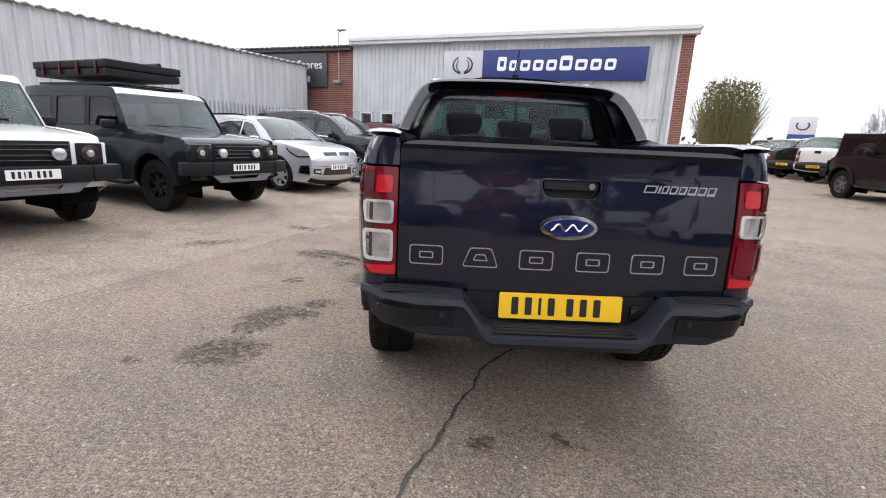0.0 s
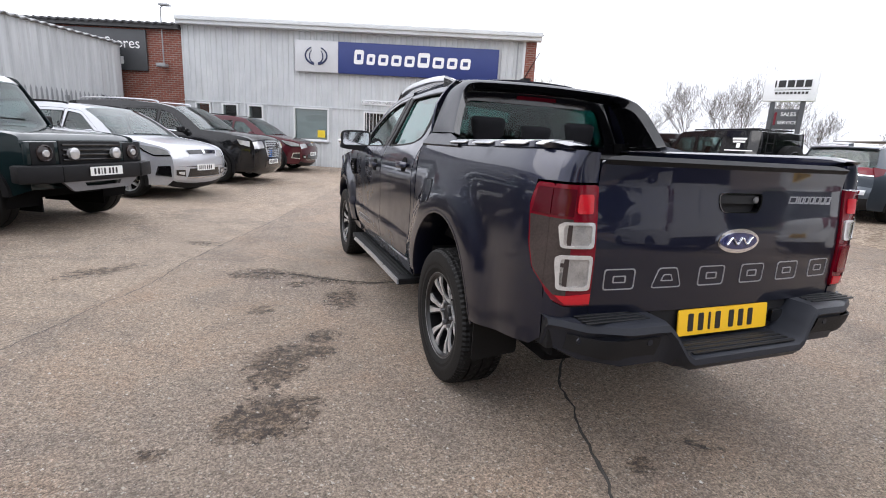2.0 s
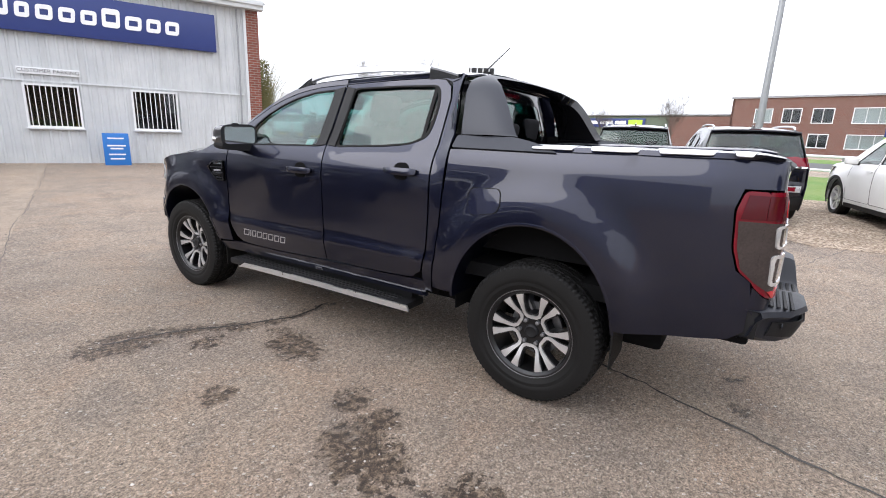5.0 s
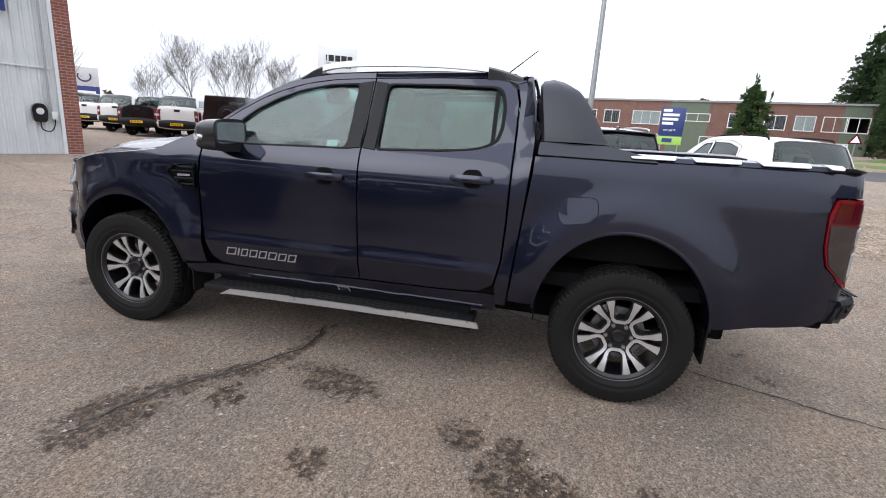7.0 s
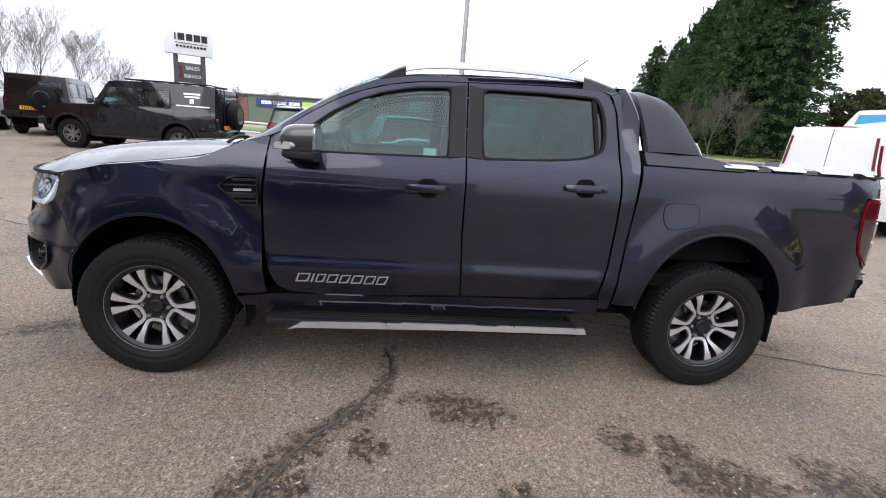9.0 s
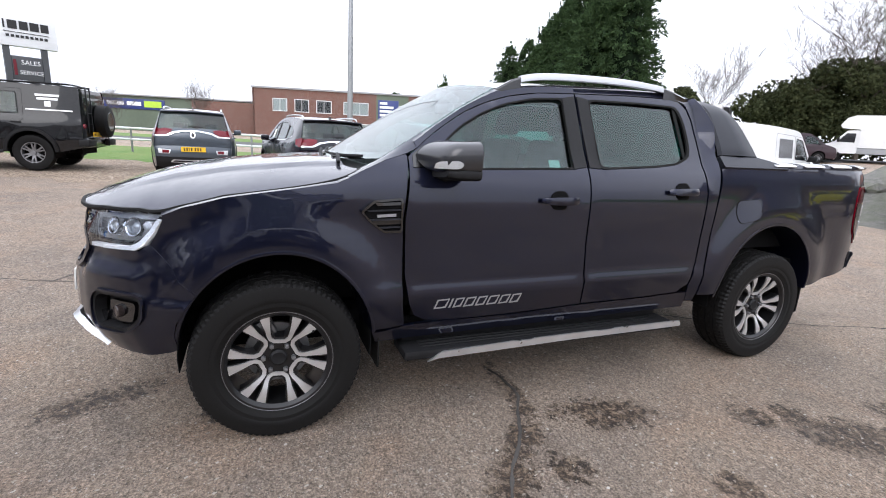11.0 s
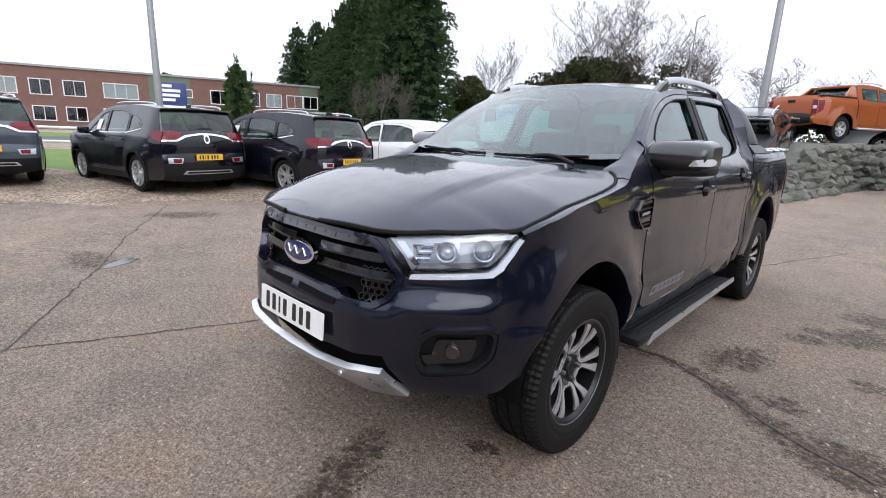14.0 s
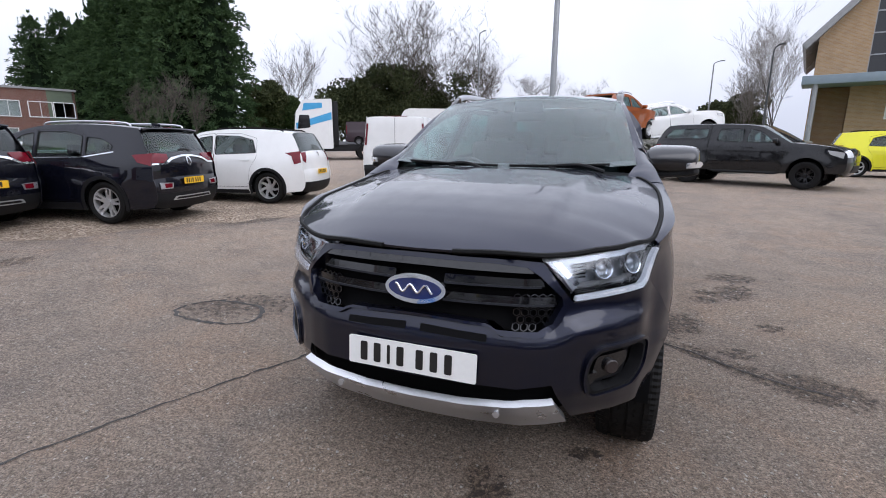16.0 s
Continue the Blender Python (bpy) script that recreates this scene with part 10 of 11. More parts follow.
def bare_mesh(seed, h, spread=0.55, depth=5, thin=0.021, lift=0.35, droop=0.0):
    """Trunk and boughs, and separately the fine twigs, as tapered three-sided rods."""
    rnd = random.Random(seed)
    boughs, twigs = [], []

    def rod(a, b, r0, r1, out, sides):
        d = (b - a).normalized()
        u = d.orthogonal().normalized()
        w = d.cross(u)
        out.append(([a + r0 * (math.cos(2 * math.pi * k / sides) * u + math.sin(2 * math.pi * k / sides) * w) for k in range(sides)] + [b + r1 * (math.cos(2 * math.pi * k / sides) * u + math.sin(2 * math.pi * k / sides) * w) for k in range(sides)], sides))

    def grow(p, d, ln, r, lev):
        n = (6, 3, 2)[min(lev, 2)]
        q = p
        for i in range(n):
            d2 = (d + Vector((rnd.gauss(0, 0.08), rnd.gauss(0, 0.08), rnd.gauss(0.03, 0.05) - droop * 0.1 * lev))).normalized()
            e = q + d2 * ln / n
            rod(q, e, r * (1 - 0.75 * i / n), r * (1 - 0.75 * (i + 1) / n), boughs if lev < 2 else twigs, 6 if lev < 2 else 3)
            if lev < depth and (lev > 0 or i > 0):
                for _ in range(2 if lev < 2 or rnd.random() < 0.45 else 1):
                    s = Vector((rnd.gauss(0, 1), rnd.gauss(0, 1), rnd.gauss(0.15, 0.35))).normalized()
                    side_d = (d2 * (1 - spread) + s * spread + Vector((0, 0, lift * 0.4 - droop * 0.25 * lev))).normalized()
                    grow(e, side_d, ln * rnd.uniform(0.46, 0.66) * (1 - 0.35 * i / n if lev == 0 else 1.15), max(thin, r * (0.45 - 0.3 * i / n if lev == 0 else 0.5)), lev + 1)
            q, d = e, d2
    grow(Vector((0, 0, -0.2)), Vector((0, 0, 1)), h * 0.72, h * 0.014, 0)
    res = []
    for lst in (boughs, twigs):
        V, F = [], []
        for vs, s in lst:
            k = len(V)
            V += [tuple(v) for v in vs]
            F += [(k + i, k + (i + 1) % s, k + s + (i + 1) % s, k + s + i) for i in range(s)]
        res.append((V, F))
    top = max(v[2] for V, _ in res for v in V)
    f = h / top
    return [([(x * f, y * f, z * f) for x, y, z in V], F) for V, F in res]


def bare_tree(x, y, h, seed, label="tall bare winter tree with fine twigs", twig=None, spread=0.55, depth=5, thin=0.021, lift=0.35, droop=0.0, ivy=0):
    tr = thing("bare_tree", pose(x, y, ground_z(x, y)), label, "tree")
    for nme, (V, F), mm in zip(("trunk", "crown"), bare_mesh(seed, h, spread, depth, thin, lift, droop), (BARK, twig or TWIG)):
        me = bpy.data.meshes.new(nme)
        me.from_pydata(V, [], F)
        me.materials.append(mm)
        me.shade_smooth()
        ob = new(nme, me)
        ob.parent = tr
    if ivy:
        rnd = np.random.RandomState(seed)
        pts = [(rnd.normal() * 0.9, rnd.normal() * 0.9, h * 0.08 + h * 0.42 * rnd.uniform()) for _ in range(ivy * 6)]
        tuft_part("ivy", pts, 0.26, seed, EVERGREEN, tr, 0.3, 0.6)
    return tr


def bushy(x, y, h, r, seed, mm, label, name="evergreen_tree", n=1500, size=0.7, clumps=11, base=0.1, cat="tree", group=""):
    tr = thing(name, pose(x, y, ground_z(x, y)), label, cat, group)
    part("trunk", tube([(0, 0, -0.2), (0.1, 0.05, h * 0.6)], max(0.05, h * 0.018), 7, 0.05), BARK, tr)
    rnd = np.random.RandomState(seed)
    pts = []
    cl = [(rnd.uniform(-0.75, 0.75) * r, rnd.uniform(-0.75, 0.75) * r, h * (base + 0.22 + (0.68 - base) * rnd.uniform()), rnd.uniform(0.32, 0.58) * r) for _ in range(clumps)]
    for i in range(n):
        cx, cy, cz, cr = cl[i % clumps]
        v = rnd.normal(size=3)
        v /= np.linalg.norm(v)
        k = cr * (1 - 0.4 * rnd.uniform() ** 2)
        pts.append((cx + v[0] * k, cy + v[1] * k, max(0.1, cz + v[2] * k * 0.75)))
    tuft_part("crown", pts, size, seed, mm, tr, 0.3, 0.6)
    return tr


for b, d, h, r, sd in ((-29.9, 95, 17.0, 3.7, 1), (-32.0, 97, 18.6, 4.2, 2), (-34.2, 90, 17.0, 4.0, 3), (-35.1, 62, 14.0, 2.9, 4), (-33.4, 80, 14.6, 3.4, 10), (-37.0, 58, 15.4, 3.2, 5), (-39.4, 54, 16.8, 3.5, 6), (-42.0, 51, 16.6, 3.5, 7), (-43.9, 48, 15.2, 3.3, 8), (-40.6, 48, 12.6, 3.0, 9)):
    x, y = polar(b, d)
    conifer(x, y, h, r, sd)
x, y = polar(-23.9, 55)
conifer(x, y, 6.6, 1.6, 12, 6000, "narrow dark green conifer by the brick building")
for b, d, h, sd in ((-20.0, 74, 6.0, 31), (-14.5, 95, 8.6, 32), (-17.5, 95, 8.4, 33)):
    x, y = polar(b, d)
    bushy(x, y, h, 2.0, sd, CONIFER, "dark evergreen behind the brick building", n=2500, size=0.28)
# bare trees to the south-east and south
for b, d, h, sd, ivy, sp in ((-64.2, 58, 18.5, 41, 0, 0.55), (-61.0, 60, 15.0, 42, 0, 0.55), (-70.5, 58, 15.5, 43, 260, 0.60), (-51.8, 70, 13.8, 44, 0, 0.45), (-74.5, 62, 11.0, 45, 0, 0.55), (-78.5, 66, 9.5, 46, 0, 0.60), (-84.0, 70, 9.5, 47, 0, 0.60), (-88.0, 95, 7.6, 48, 0, 0.55), (-67.0, 62, 15.0, 49, 200, 0.60)):
    x, y = polar(b, d)
    bare_tree(x, y, h, sd, ivy=ivy, spread=sp)
x, y = polar(-102.5, 40)
bare_tree(x, y, 10.5, 51, "bare silver birch with drooping pale twigs", TWIG_BIRCH, 0.34, 6, 0.010, 0.5, 0.12)
x, y = polar(-100.0, 42)
bare_tree(x, y, 7.5, 52, "bare silver birch with drooping pale twigs", TWIG_BIRCH, 0.34, 6, 0.010, 0.5, 0.12)
for b, d, h, r, sd, mm in ((-57.6, 58, 5.8, 3.4, 61, EVERGREEN), (-59.8, 60, 6.8, 3.6, 62, EVERGREEN), (-62.6, 58, 8.4, 3.6, 63, EVERGREEN), (-64.2, 60, 9.0, 3.0, 64, EVERGREEN), (-48.6, 58, 6.4, 2.4, 65, EVERGREEN), (-50.2, 60, 5.0, 2.4, 66, SHRUB), (-98.4, 62, 6.2, 2.8, 67, EVERGREEN), (-66.5, 64, 7.0, 3.2, 68, EVERGREEN)):
    x, y = polar(b, d)
    bushy(x, y, h, r, sd, mm, "broad dull green evergreen tree", n=9000, size=0.26, clumps=26)
# bare trees behind the yard to the north-east
for b, d, h, sd in ((38.9, 58, 10.0, 71), (36.2, 60, 9.6, 72), (33.6, 56, 10.6, 73), (31.5, 60, 9.0, 74), (28.0, 64, 6.4, 75), (22.5, 70, 5.8, 76), (18.0, 70, 5.2, 77), (6.3, 66, 7.2, 78), (13.5, 75, 5.6, 79), (42.5, 60, 7.2, 80)):
    x, y = polar(b, d, (-3.5, 1.5))
    bare_tree(x, y, h, sd, "bare winter tree beyond the yard", spread=0.42, depth=5, thin=0.014)
# big twiggy bush by the showroom's brick end
x, y = polar(60.0, 36, (-0.5, -2.9))
bush = thing("willow_bush", pose(x, y, ground_z(x, y)), "large olive twiggy bush beyond the showroom", "bush")
_r = random.Random(8)
V, F = [], []
for i in range(1700):
    a, t = _r.uniform(0, 6.283), _r.uniform(0, 1) ** 0.6
    p = Vector((0.5 * math.cos(a) * t, 0.5 * math.sin(a) * t, 0))
    d = Vector((math.cos(a) * t * 0.50, math.sin(a) * t * 0.50, 1)).normalized()
    ln = 6.4 * (1 - 0.36 * t * t) * _r.uniform(0.55, 1.0)
    for k in range(4):
        q = p + d * ln / 4
        d = (d + Vector((_r.gauss(0, 0.10), _r.gauss(0, 0.10), 0))).normalized()
        r0 = 0.022 * (1 - k / 5)
        u = d.orthogonal().normalized() * r0
        w = d.cross(u)
        n = len(V)
        V += [tuple(p + u), tuple(p - u * 0.5 + w * 0.8), tuple(p - u * 0.5 - w * 0.8), tuple(q + u * 0.7), tuple(q - u * 0.35 + w * 0.5), tuple(q - u * 0.35 - w * 0.5)]
        F += [(n, n + 1, n + 4, n + 3), (n + 1, n + 2, n + 5, n + 4), (n + 2, n, n + 3, n + 5)]
        p = q
_me = bpy.data.meshes.new("stem_thicket")
_me.from_pydata(V, [], F)
_me.materials.append(TWIG_GREEN)
_o = new("stem_thicket", _me)
_o.parent = bush
_rn = np.random.RandomState(3)
_pts = []
for _ in range(2600):
    z, a, t = 0.7 + 4.6 * _rn.uniform() ** 0.8, _rn.uniform(0, 6.283), _rn.uniform() ** 0.5
    q = (0.5 + 0.40 * z * t) * (1.0 if z < 2.8 else 1.0 - 0.18 * (z - 2.8))
    _pts.append((q * math.cos(a), q * math.sin(a), z))
tuft_part("leaves", _pts, 0.15, 3, foliage("olive_leaves", (0.09, 0.09, 0.03), (0.20, 0.18, 0.08)), bush)


def hedge(pts, h, w, seed, mm, label, size=0.5, dens=14):
    hd = thing("hedge", Matrix.Identity(4), label, "hedge", kind="stuff")
    rnd = np.random.RandomState(seed)
    P = []
    for (x0, y0), (x1, y1) in zip(pts, pts[1:]):
        ln = math.hypot(x1 - x0, y1 - y0)
        for _ in range(int(ln * dens)):
            t = rnd.uniform()
            k = 0.75 + 0.35 * noise.noise((x0 + (x1 - x0) * t, y0 + (y1 - y0) * t, seed)) 
            P.append((x0 + (x1 - x0) * t + rnd.normal() * w, y0 + (y1 - y0) * t + rnd.normal() * w, 0.25 + h * k * rnd.uniform() ** 0.7))
    tuft_part("leaves", P, size, seed, mm, hd, 0.4, 0.7)


for b, d, h, sd in ((-37.6, 43, 5.4, 91), (-39.4, 42, 6.0, 93), (-41.6, 43, 5.0, 95)):
    x, y = polar(b, d)
    bare_tree(x, y, h, sd, "small bare shrub before the conifers", TWIG, 0.40, 4, 0.010, 0.45)


hedge([polar(15, 90), polar(30, 85), polar(48, 80), polar(60, 75)], 3.6, 0.9, 5, HEDGE_BROWN, "long brown winter hedge at the horizon", 0.8, 9)
hedge([polar(50, 60, (-3.5, 0.4)), polar(45, 60, (-3.5, 0.4)), polar(40, 62, (-3.5, 0.4))], 2.7, 0.8, 4, HEDGE_BROWN, "brown winter hedge beyond the far vehicles", 0.5, 30)
hedge([polar(-46, 66), polar(-52, 66), polar(-60, 66), polar(-70, 66), polar(-82, 68), polar(-95, 72)], 3.6, 1.0, 6, EVERGREEN, "dull evergreen hedge beyond the road", 0.34, 70)
hedge([polar(-35, 55), polar(-39, 49), polar(-46, 46)], 2.6, 0.8, 7, HEDGE_BROWN, "tangled undergrowth below the conifers", 0.3, 60)
hedge([polar(-101, 31), polar(-104.5, 29.5), polar(-108, 29), polar(-114, 29)], 1.0, 0.4, 9, SHRUB, "clipped green shrubs before the brick hall", 0.35, 40)

# ---- brick office and store across the road ----
OFFICE_A, OFFICE_B = Vector((66.6, 3.0, 0)), Vector((56.0, -30.5, 0))
OFF = pose(OFFICE_A.x, OFFICE_A.y, 0.3, 0, 0, math.degrees(math.atan2(OFFICE_B.y - OFFICE_A.y, OFFICE_B.x - OFFICE_A.x)))
# x runs along the front to the south; the front faces the yard, so build in a mirrored frame: y positive towards the yard
OL = (OFFICE_B - OFFICE_A).length


def off_box(x0, x1, y0, y1, z0, z1):
    return box(x0, x1, -y1, -y0, z0, z1)


def office():
    F = OFF
    wins = []
    up, lo, h1, h0 = 3.55, 0.95, 1.45, 1.35
    for f, w in ((0.075, 1.7), (0.155, 1.7), (0.235, 1.8), (0.335, 3.1), (0.635, 2.0), (0.735, 1.9), (0.815, 1.7), (0.885, 1.9), (0.945, 1.7)):
        wins.append((f * OL, f * OL + w, up, up + h1))
    wins.append((0.475 * OL, 0.475 * OL + 3.6, up + 0.55, up + h1 - 0.1))
    for f, w in ((0.155, 1.8), (0.235, 1.7), (0.33, 3.4), (0.56, 1.8), (0.70, 1.9), (0.80, 1.8), (0.90, 1.9)):
        wins.append((f * OL, f * OL + w, lo, lo + h0))
    S = lambda u, v: Vector((u, 0, v))
    g0, g1 = 0.455 * OL, 0.575 * OL
    for a, b, mm, nm in ((0, g0, BRICK_FAR, "wall_office_brick"), (g0, g1, GREEN_PANEL, "wall_office_panel"), (g1, 0.93 * OL, BRICK_FAR, "wall_office_brick_south"), (0.93 * OL, OL, GREEN_PANEL, "wall_office_end")):
        hs = [[(p, r), (q, r), (q, s), (p, s)] for p, q, r, s in wins if a < p and q < b]
        bm = sheet([(a, 0), (b, 0), (b, 6.25), (a, 6.25)], S, hs, 4.0, 0.3)
        solid(nm, bm, mm, F, "brick office wall" if mm is BRICK_FAR else "green panel of the office wall", "wall", kind="structure")
    solid("wall_office_side", join(off_box(-0.01, 0.25, -12, 0.0, 0, 6.25), off_box(OL - 0.25, OL, -12, 0, 0, 6.25), off_box(0, OL, -12.2, -12, 0, 6.25)), BRICK_FAR, F, "brick end walls of the office", "wall", kind="structure")
    solid("roof_office", off_box(-0.15, OL + 0.15, -12.3, 0.15, 6.25, 6.45), ROOF_GREY, F, "flat roof with a pale edge", "roof", kind="structure")
    solid("floor_office_inside", join(off_box(0.3, OL - 0.3, -3.2, -3.0, 0, 6.2), off_box(0.3, OL - 0.3, -3, -0.35, 2.9, 3.1)), ROOM_SHADE, F, "office partition and floor coloured as shaded rooms", "wall", kind="structure")
    for i, (a, b, c, d) in enumerate(wins):
        n = 1 if b - a > 2.6 else 0
        window_unit(f"window_{i + 20}", F @ pose(a, 0.0, c), b - a, d - c, label="white framed sash window in the brick wall", mull=(0.33, 0.66) if n else (0.5,), inner=BLIND if i % 3 == 0 else None)
    # low green store with a blue fascia, to the north
    G = F @ pose(0, 2.5, 0)
    solid("wall_store_green", box(-24.0, -8.6, 0.0, 0.3, 0, 4.45), GREEN_PANEL, G, "green clad store wall", "wall", kind="structure")
    solid("wall_store_brick", box(-8.6, -0.02, -0.4, 0.2, 0, 4.3), BRICK_FAR, G, "low brick link wall", "wall", kind="structure")
    solid("wall_store_north", box(-48, -24, -0.1, 0.3, 0, 4.0), BRICK_FAR, G, "low brick wall of the store", "wall", kind="structure")
    solid("roof_store_green", box(-48.3, 0.0, -0.35, 12, 4.45, 4.6), ROOF_GREY, G, "flat store roof", "roof", kind="structure")
    sg = thing("store_fascia", G @ pose(0, -0.02, 0), "long dark blue store fascia with pale bars", "sign")
    part("panel", box(-22.5, -12.2, -0.12, 0, 2.75, 4.05, 0.02), SIGN_BLUE, sg)
    for x0, x1 in ((-15.2, -17.0), (-17.4, -19.6), (-19.9, -21.6)):
        part("bar", box(x1, x0, -0.15, -0.12, 3.2, 3.7), WHITE_LETTER, sg)
    part("price_flash", box(-14.8, -12.6, -0.16, -0.12, 3.05, 3.85), plain("lime_flash", (0.42, 0.62, 0.05), 0.5), sg)


office()


def totem(x, y, w, z0, z1, face, heading, name, label):
    t = thing(name, pose(x, y, ground_z(x, y), 0, 0, heading), label, "sign")
    part("panel", box(-w / 2, w / 2, -0.1, 0.1, z0, z1, 0.02), face, t)
    return t


x, y = polar(-17.9, 46)
t = totem(x, y, 1.9, 1.9, 4.3, SIGN_BLUE, 72, "store_totem", "blue free-standing store sign with a lime panel")
t.matrix_basis = pose(x, y, ground_z(x, y), 0, 0, -108)
for i, (zz, ww) in enumerate(((4.02, 0.7), (3.66, 1.3), (3.30, 1.25), (2.94, 0.9))):
    part("bar", box(-0.80, -0.80 + ww, -0.125, -0.10, zz - 0.11, zz + 0.11), WHITE_LETTER, t)
part("word", moved(lettering("car park", 0.30, 0.01), pose(-0.1, -0.12, 2.40, 90)), WHITE_LETTER, t)
part("lime_panel", box(-0.95, 0.95, -0.1, 0.1, 1.15, 1.85, 0.02), plain("lime_panel", (0.32, 0.55, 0.10), 0.5), t)
part("bar", box(-0.6, 0.2, -0.125, -0.10, 1.35, 1.70), SIGN_BLUE, t)
for s in (-0.7, 0.7):
    part("leg", box(s - 0.05, s + 0.05, -0.05, 0.05, 0, 1.2), POST_GREY, t)

# dealer's two-post sign
t = thing("dealer_sign", pose(14.85, 9.2, ground_z(14.85, 9.2), 0, 0, -62), "white dealer sign on two dark posts", "sign")
part("panel", box(-0.74, 0.74, -0.12, 0.12, 3.05, 4.02, 0.02), SIGN_WHITE, t, "white panel with dark bars")
for i, (a, b) in enumerate(((-0.44, -0.40), (-0.34, -0.14), (-0.09, 0.10), (0.14, 0.34), (0.38, 0.56))):
    part("bar", box(a, b, -0.135, -0.12, 3.50, 3.72), PLATE_INK, t)
part("bar", box(-0.44, 0.56, -0.135, -0.12, 3.41, 3.425), PLATE_INK, t)
for i in range(9):
    part("bar", box(-0.40 + 0.105 * i, -0.33 + 0.105 * i, -0.135, -0.12, 3.28, 3.35), PLATE_INK, t)
for s in (-0.42, 0.42):
    part("post", box(s - 0.07, s + 0.07, -0.07, 0.07, 0, 3.06), SIGN_DARK, t, "dark square post")
part("sub_panel", box(-0.34, 0.34, -0.05, 0.05, 2.15, 2.80, 0.01), SIGN_DARK, t)
part("word", moved(lettering("SALES", 0.17, 0.004), pose(0.08, -0.056, 2.63, 90)), WHITE_LETTER, t)
part("word", moved(lettering("SERVICE", 0.15, 0.004), pose(0.08, -0.056, 2.36, 90)), WHITE_LETTER, t)
part("arrow", box(-0.31, -0.24, -0.06, -0.05, 2.28, 2.70), LENS_RED, t)
# blue and pale totem far off
t = thing("brand_totem", pose(31, 40, ground_z(31, 40), 0, 0, -38), "pale and blue totem sign beyond the yard", "sign")
part("panel", box(-1.0, 1.0, -0.15, 0.15, 2.9, 4.4, 0.03), SIGN_GREY, t)
part("panel", box(-1.0, 1.0, -0.15, 0.15, -0.05, 2.88, 0.03), SIGN_BLUE, t, "blue lower panel")
part("emblem", tube([(0.45 * math.cos(a), -0.17, 3.65 - 0.38 * math.sin(a)) for a in np.linspace(-0.6, 3.7, 16)], 0.06, 6), NAVY, t)
part("bar", box(-0.7, 0.7, -0.18, -0.15, 2.3, 2.5), WHITE_LETTER, t)


def lamp_post(x, y, h, heading, label="tall grey street lamp post", r=0.08, arm=0.5, col=None):
    p = thing("street_lamp", pose(x, y, ground_z(x, y), 0, 0, heading), label, "street lamp")
    part("post", tube([(0, 0, -0.1), (0, 0, h * 0.5), (0, 0, h)], r, 10, r * 0.6), col or POST_GREY, p)
    part("base", tube([(0, 0, -0.1), (0, 0, 1.1)], r * 1.5, 10), col or POST_GREY, p)
    if arm:
        part("arm", tube(spline([(0, 0, h), (0.15, 0, h + 0.12), (arm, 0, h + 0.2)], 5), r * 0.45, 8), col or POST_GREY, p)
        part("lamp_head", box(arm - 0.05, arm + 0.32, -0.08, 0.08, h + 0.16, h + 0.24, 0.03), col or POST_GREY, p)


lamp_post(18.2, -0.65, 10.5, 90, r=0.13)
lamp_post(2.75, -16.6, 11.0, 0, r=0.15)
for b, d, h in ((-96.6, 46, 7.4), (-72.4, 46, 9.6)):
    x, y = polar(b, d)
    lamp_post(x, y, h, 150)
x, y = polar(-101.4, 33)
lamp_post(x, y, 6.2, 120, "dark street lamp post", 0.07, 0.35, SIGN_DARK)


def roadside_rail():
    a, b = Vector((13.4, -7.0)), Vector((20.0, 13.6))
    f = thing("knee_rail", Matrix.Identity(4), "low galvanised rail along the verge", "rail")
    n = 10
    for i in range(n + 1):
        p = a.lerp(b, i / n)
        z = ground_z(p.x, p.y)
        part("post", tube([(p.x, p.y, z), (p.x, p.y, z + 0.92)], 0.035, 8), POST_GREY, f)
    for zz in (0.9, 0.5):
        part("rail", tube([(p.x, p.y, ground_z(p.x, p.y) + zz) for p in (a.lerp(b, i / n) for i in range(n + 1))], 0.04, 8), TRIM_WHITE, f)


roadside_rail()


def warning_sign(x, y, heading):
    s = thing("road_sign", pose(x, y, ground_z(x, y), 0, 0, heading), "triangular road warning sign on a post", "road sign")
    part("post", tube([(0, 0, 0), (0, 0, 2.2)], 0.035, 8), POST_GREY, s)
    part("plate", sheet(rounded([(-0.38, 1.75), (0.38, 1.75), (0, 2.42)], 0.06), flat(pose(0, -0.05, 0, 90)), (), 0.4, 0.01), LENS_RED, s, "red bordered triangle")
    part("plate_face", sheet([(-0.24, 1.83), (0.24, 1.83), (0, 2.25)], flat(pose(0, -0.065, 0, 90)), (), 0.4, 0.004), SIGN_WHITE, s)


x, y = polar(-25.6, 40)
warning_sign(x, y, -116)
x, y = polar(-34.5, 40)
warning_sign(x, y, -125)
bench = thing("timber_fence", pose(*polar(-39.0, 38), 0.3, 0, 0, -130), "pale timber knee fence by the road", "fence")
for i in range(5):
    part("post", box(-4 + 2 * i - 0.06, -4 + 2 * i + 0.06, -0.06, 0.06, 0, 0.9), plain("pale_timber", (0.36, 0.30, 0.23), 0.8, 0, 20, 0.2) if i == 0 else bpy.data.materials["pale_timber"], bench)
for zz in (0.4, 0.72):
    part("rail", box(-4.1, 4.1, -0.10, -0.06, zz, zz + 0.14), bpy.data.materials["pale_timber"], bench)


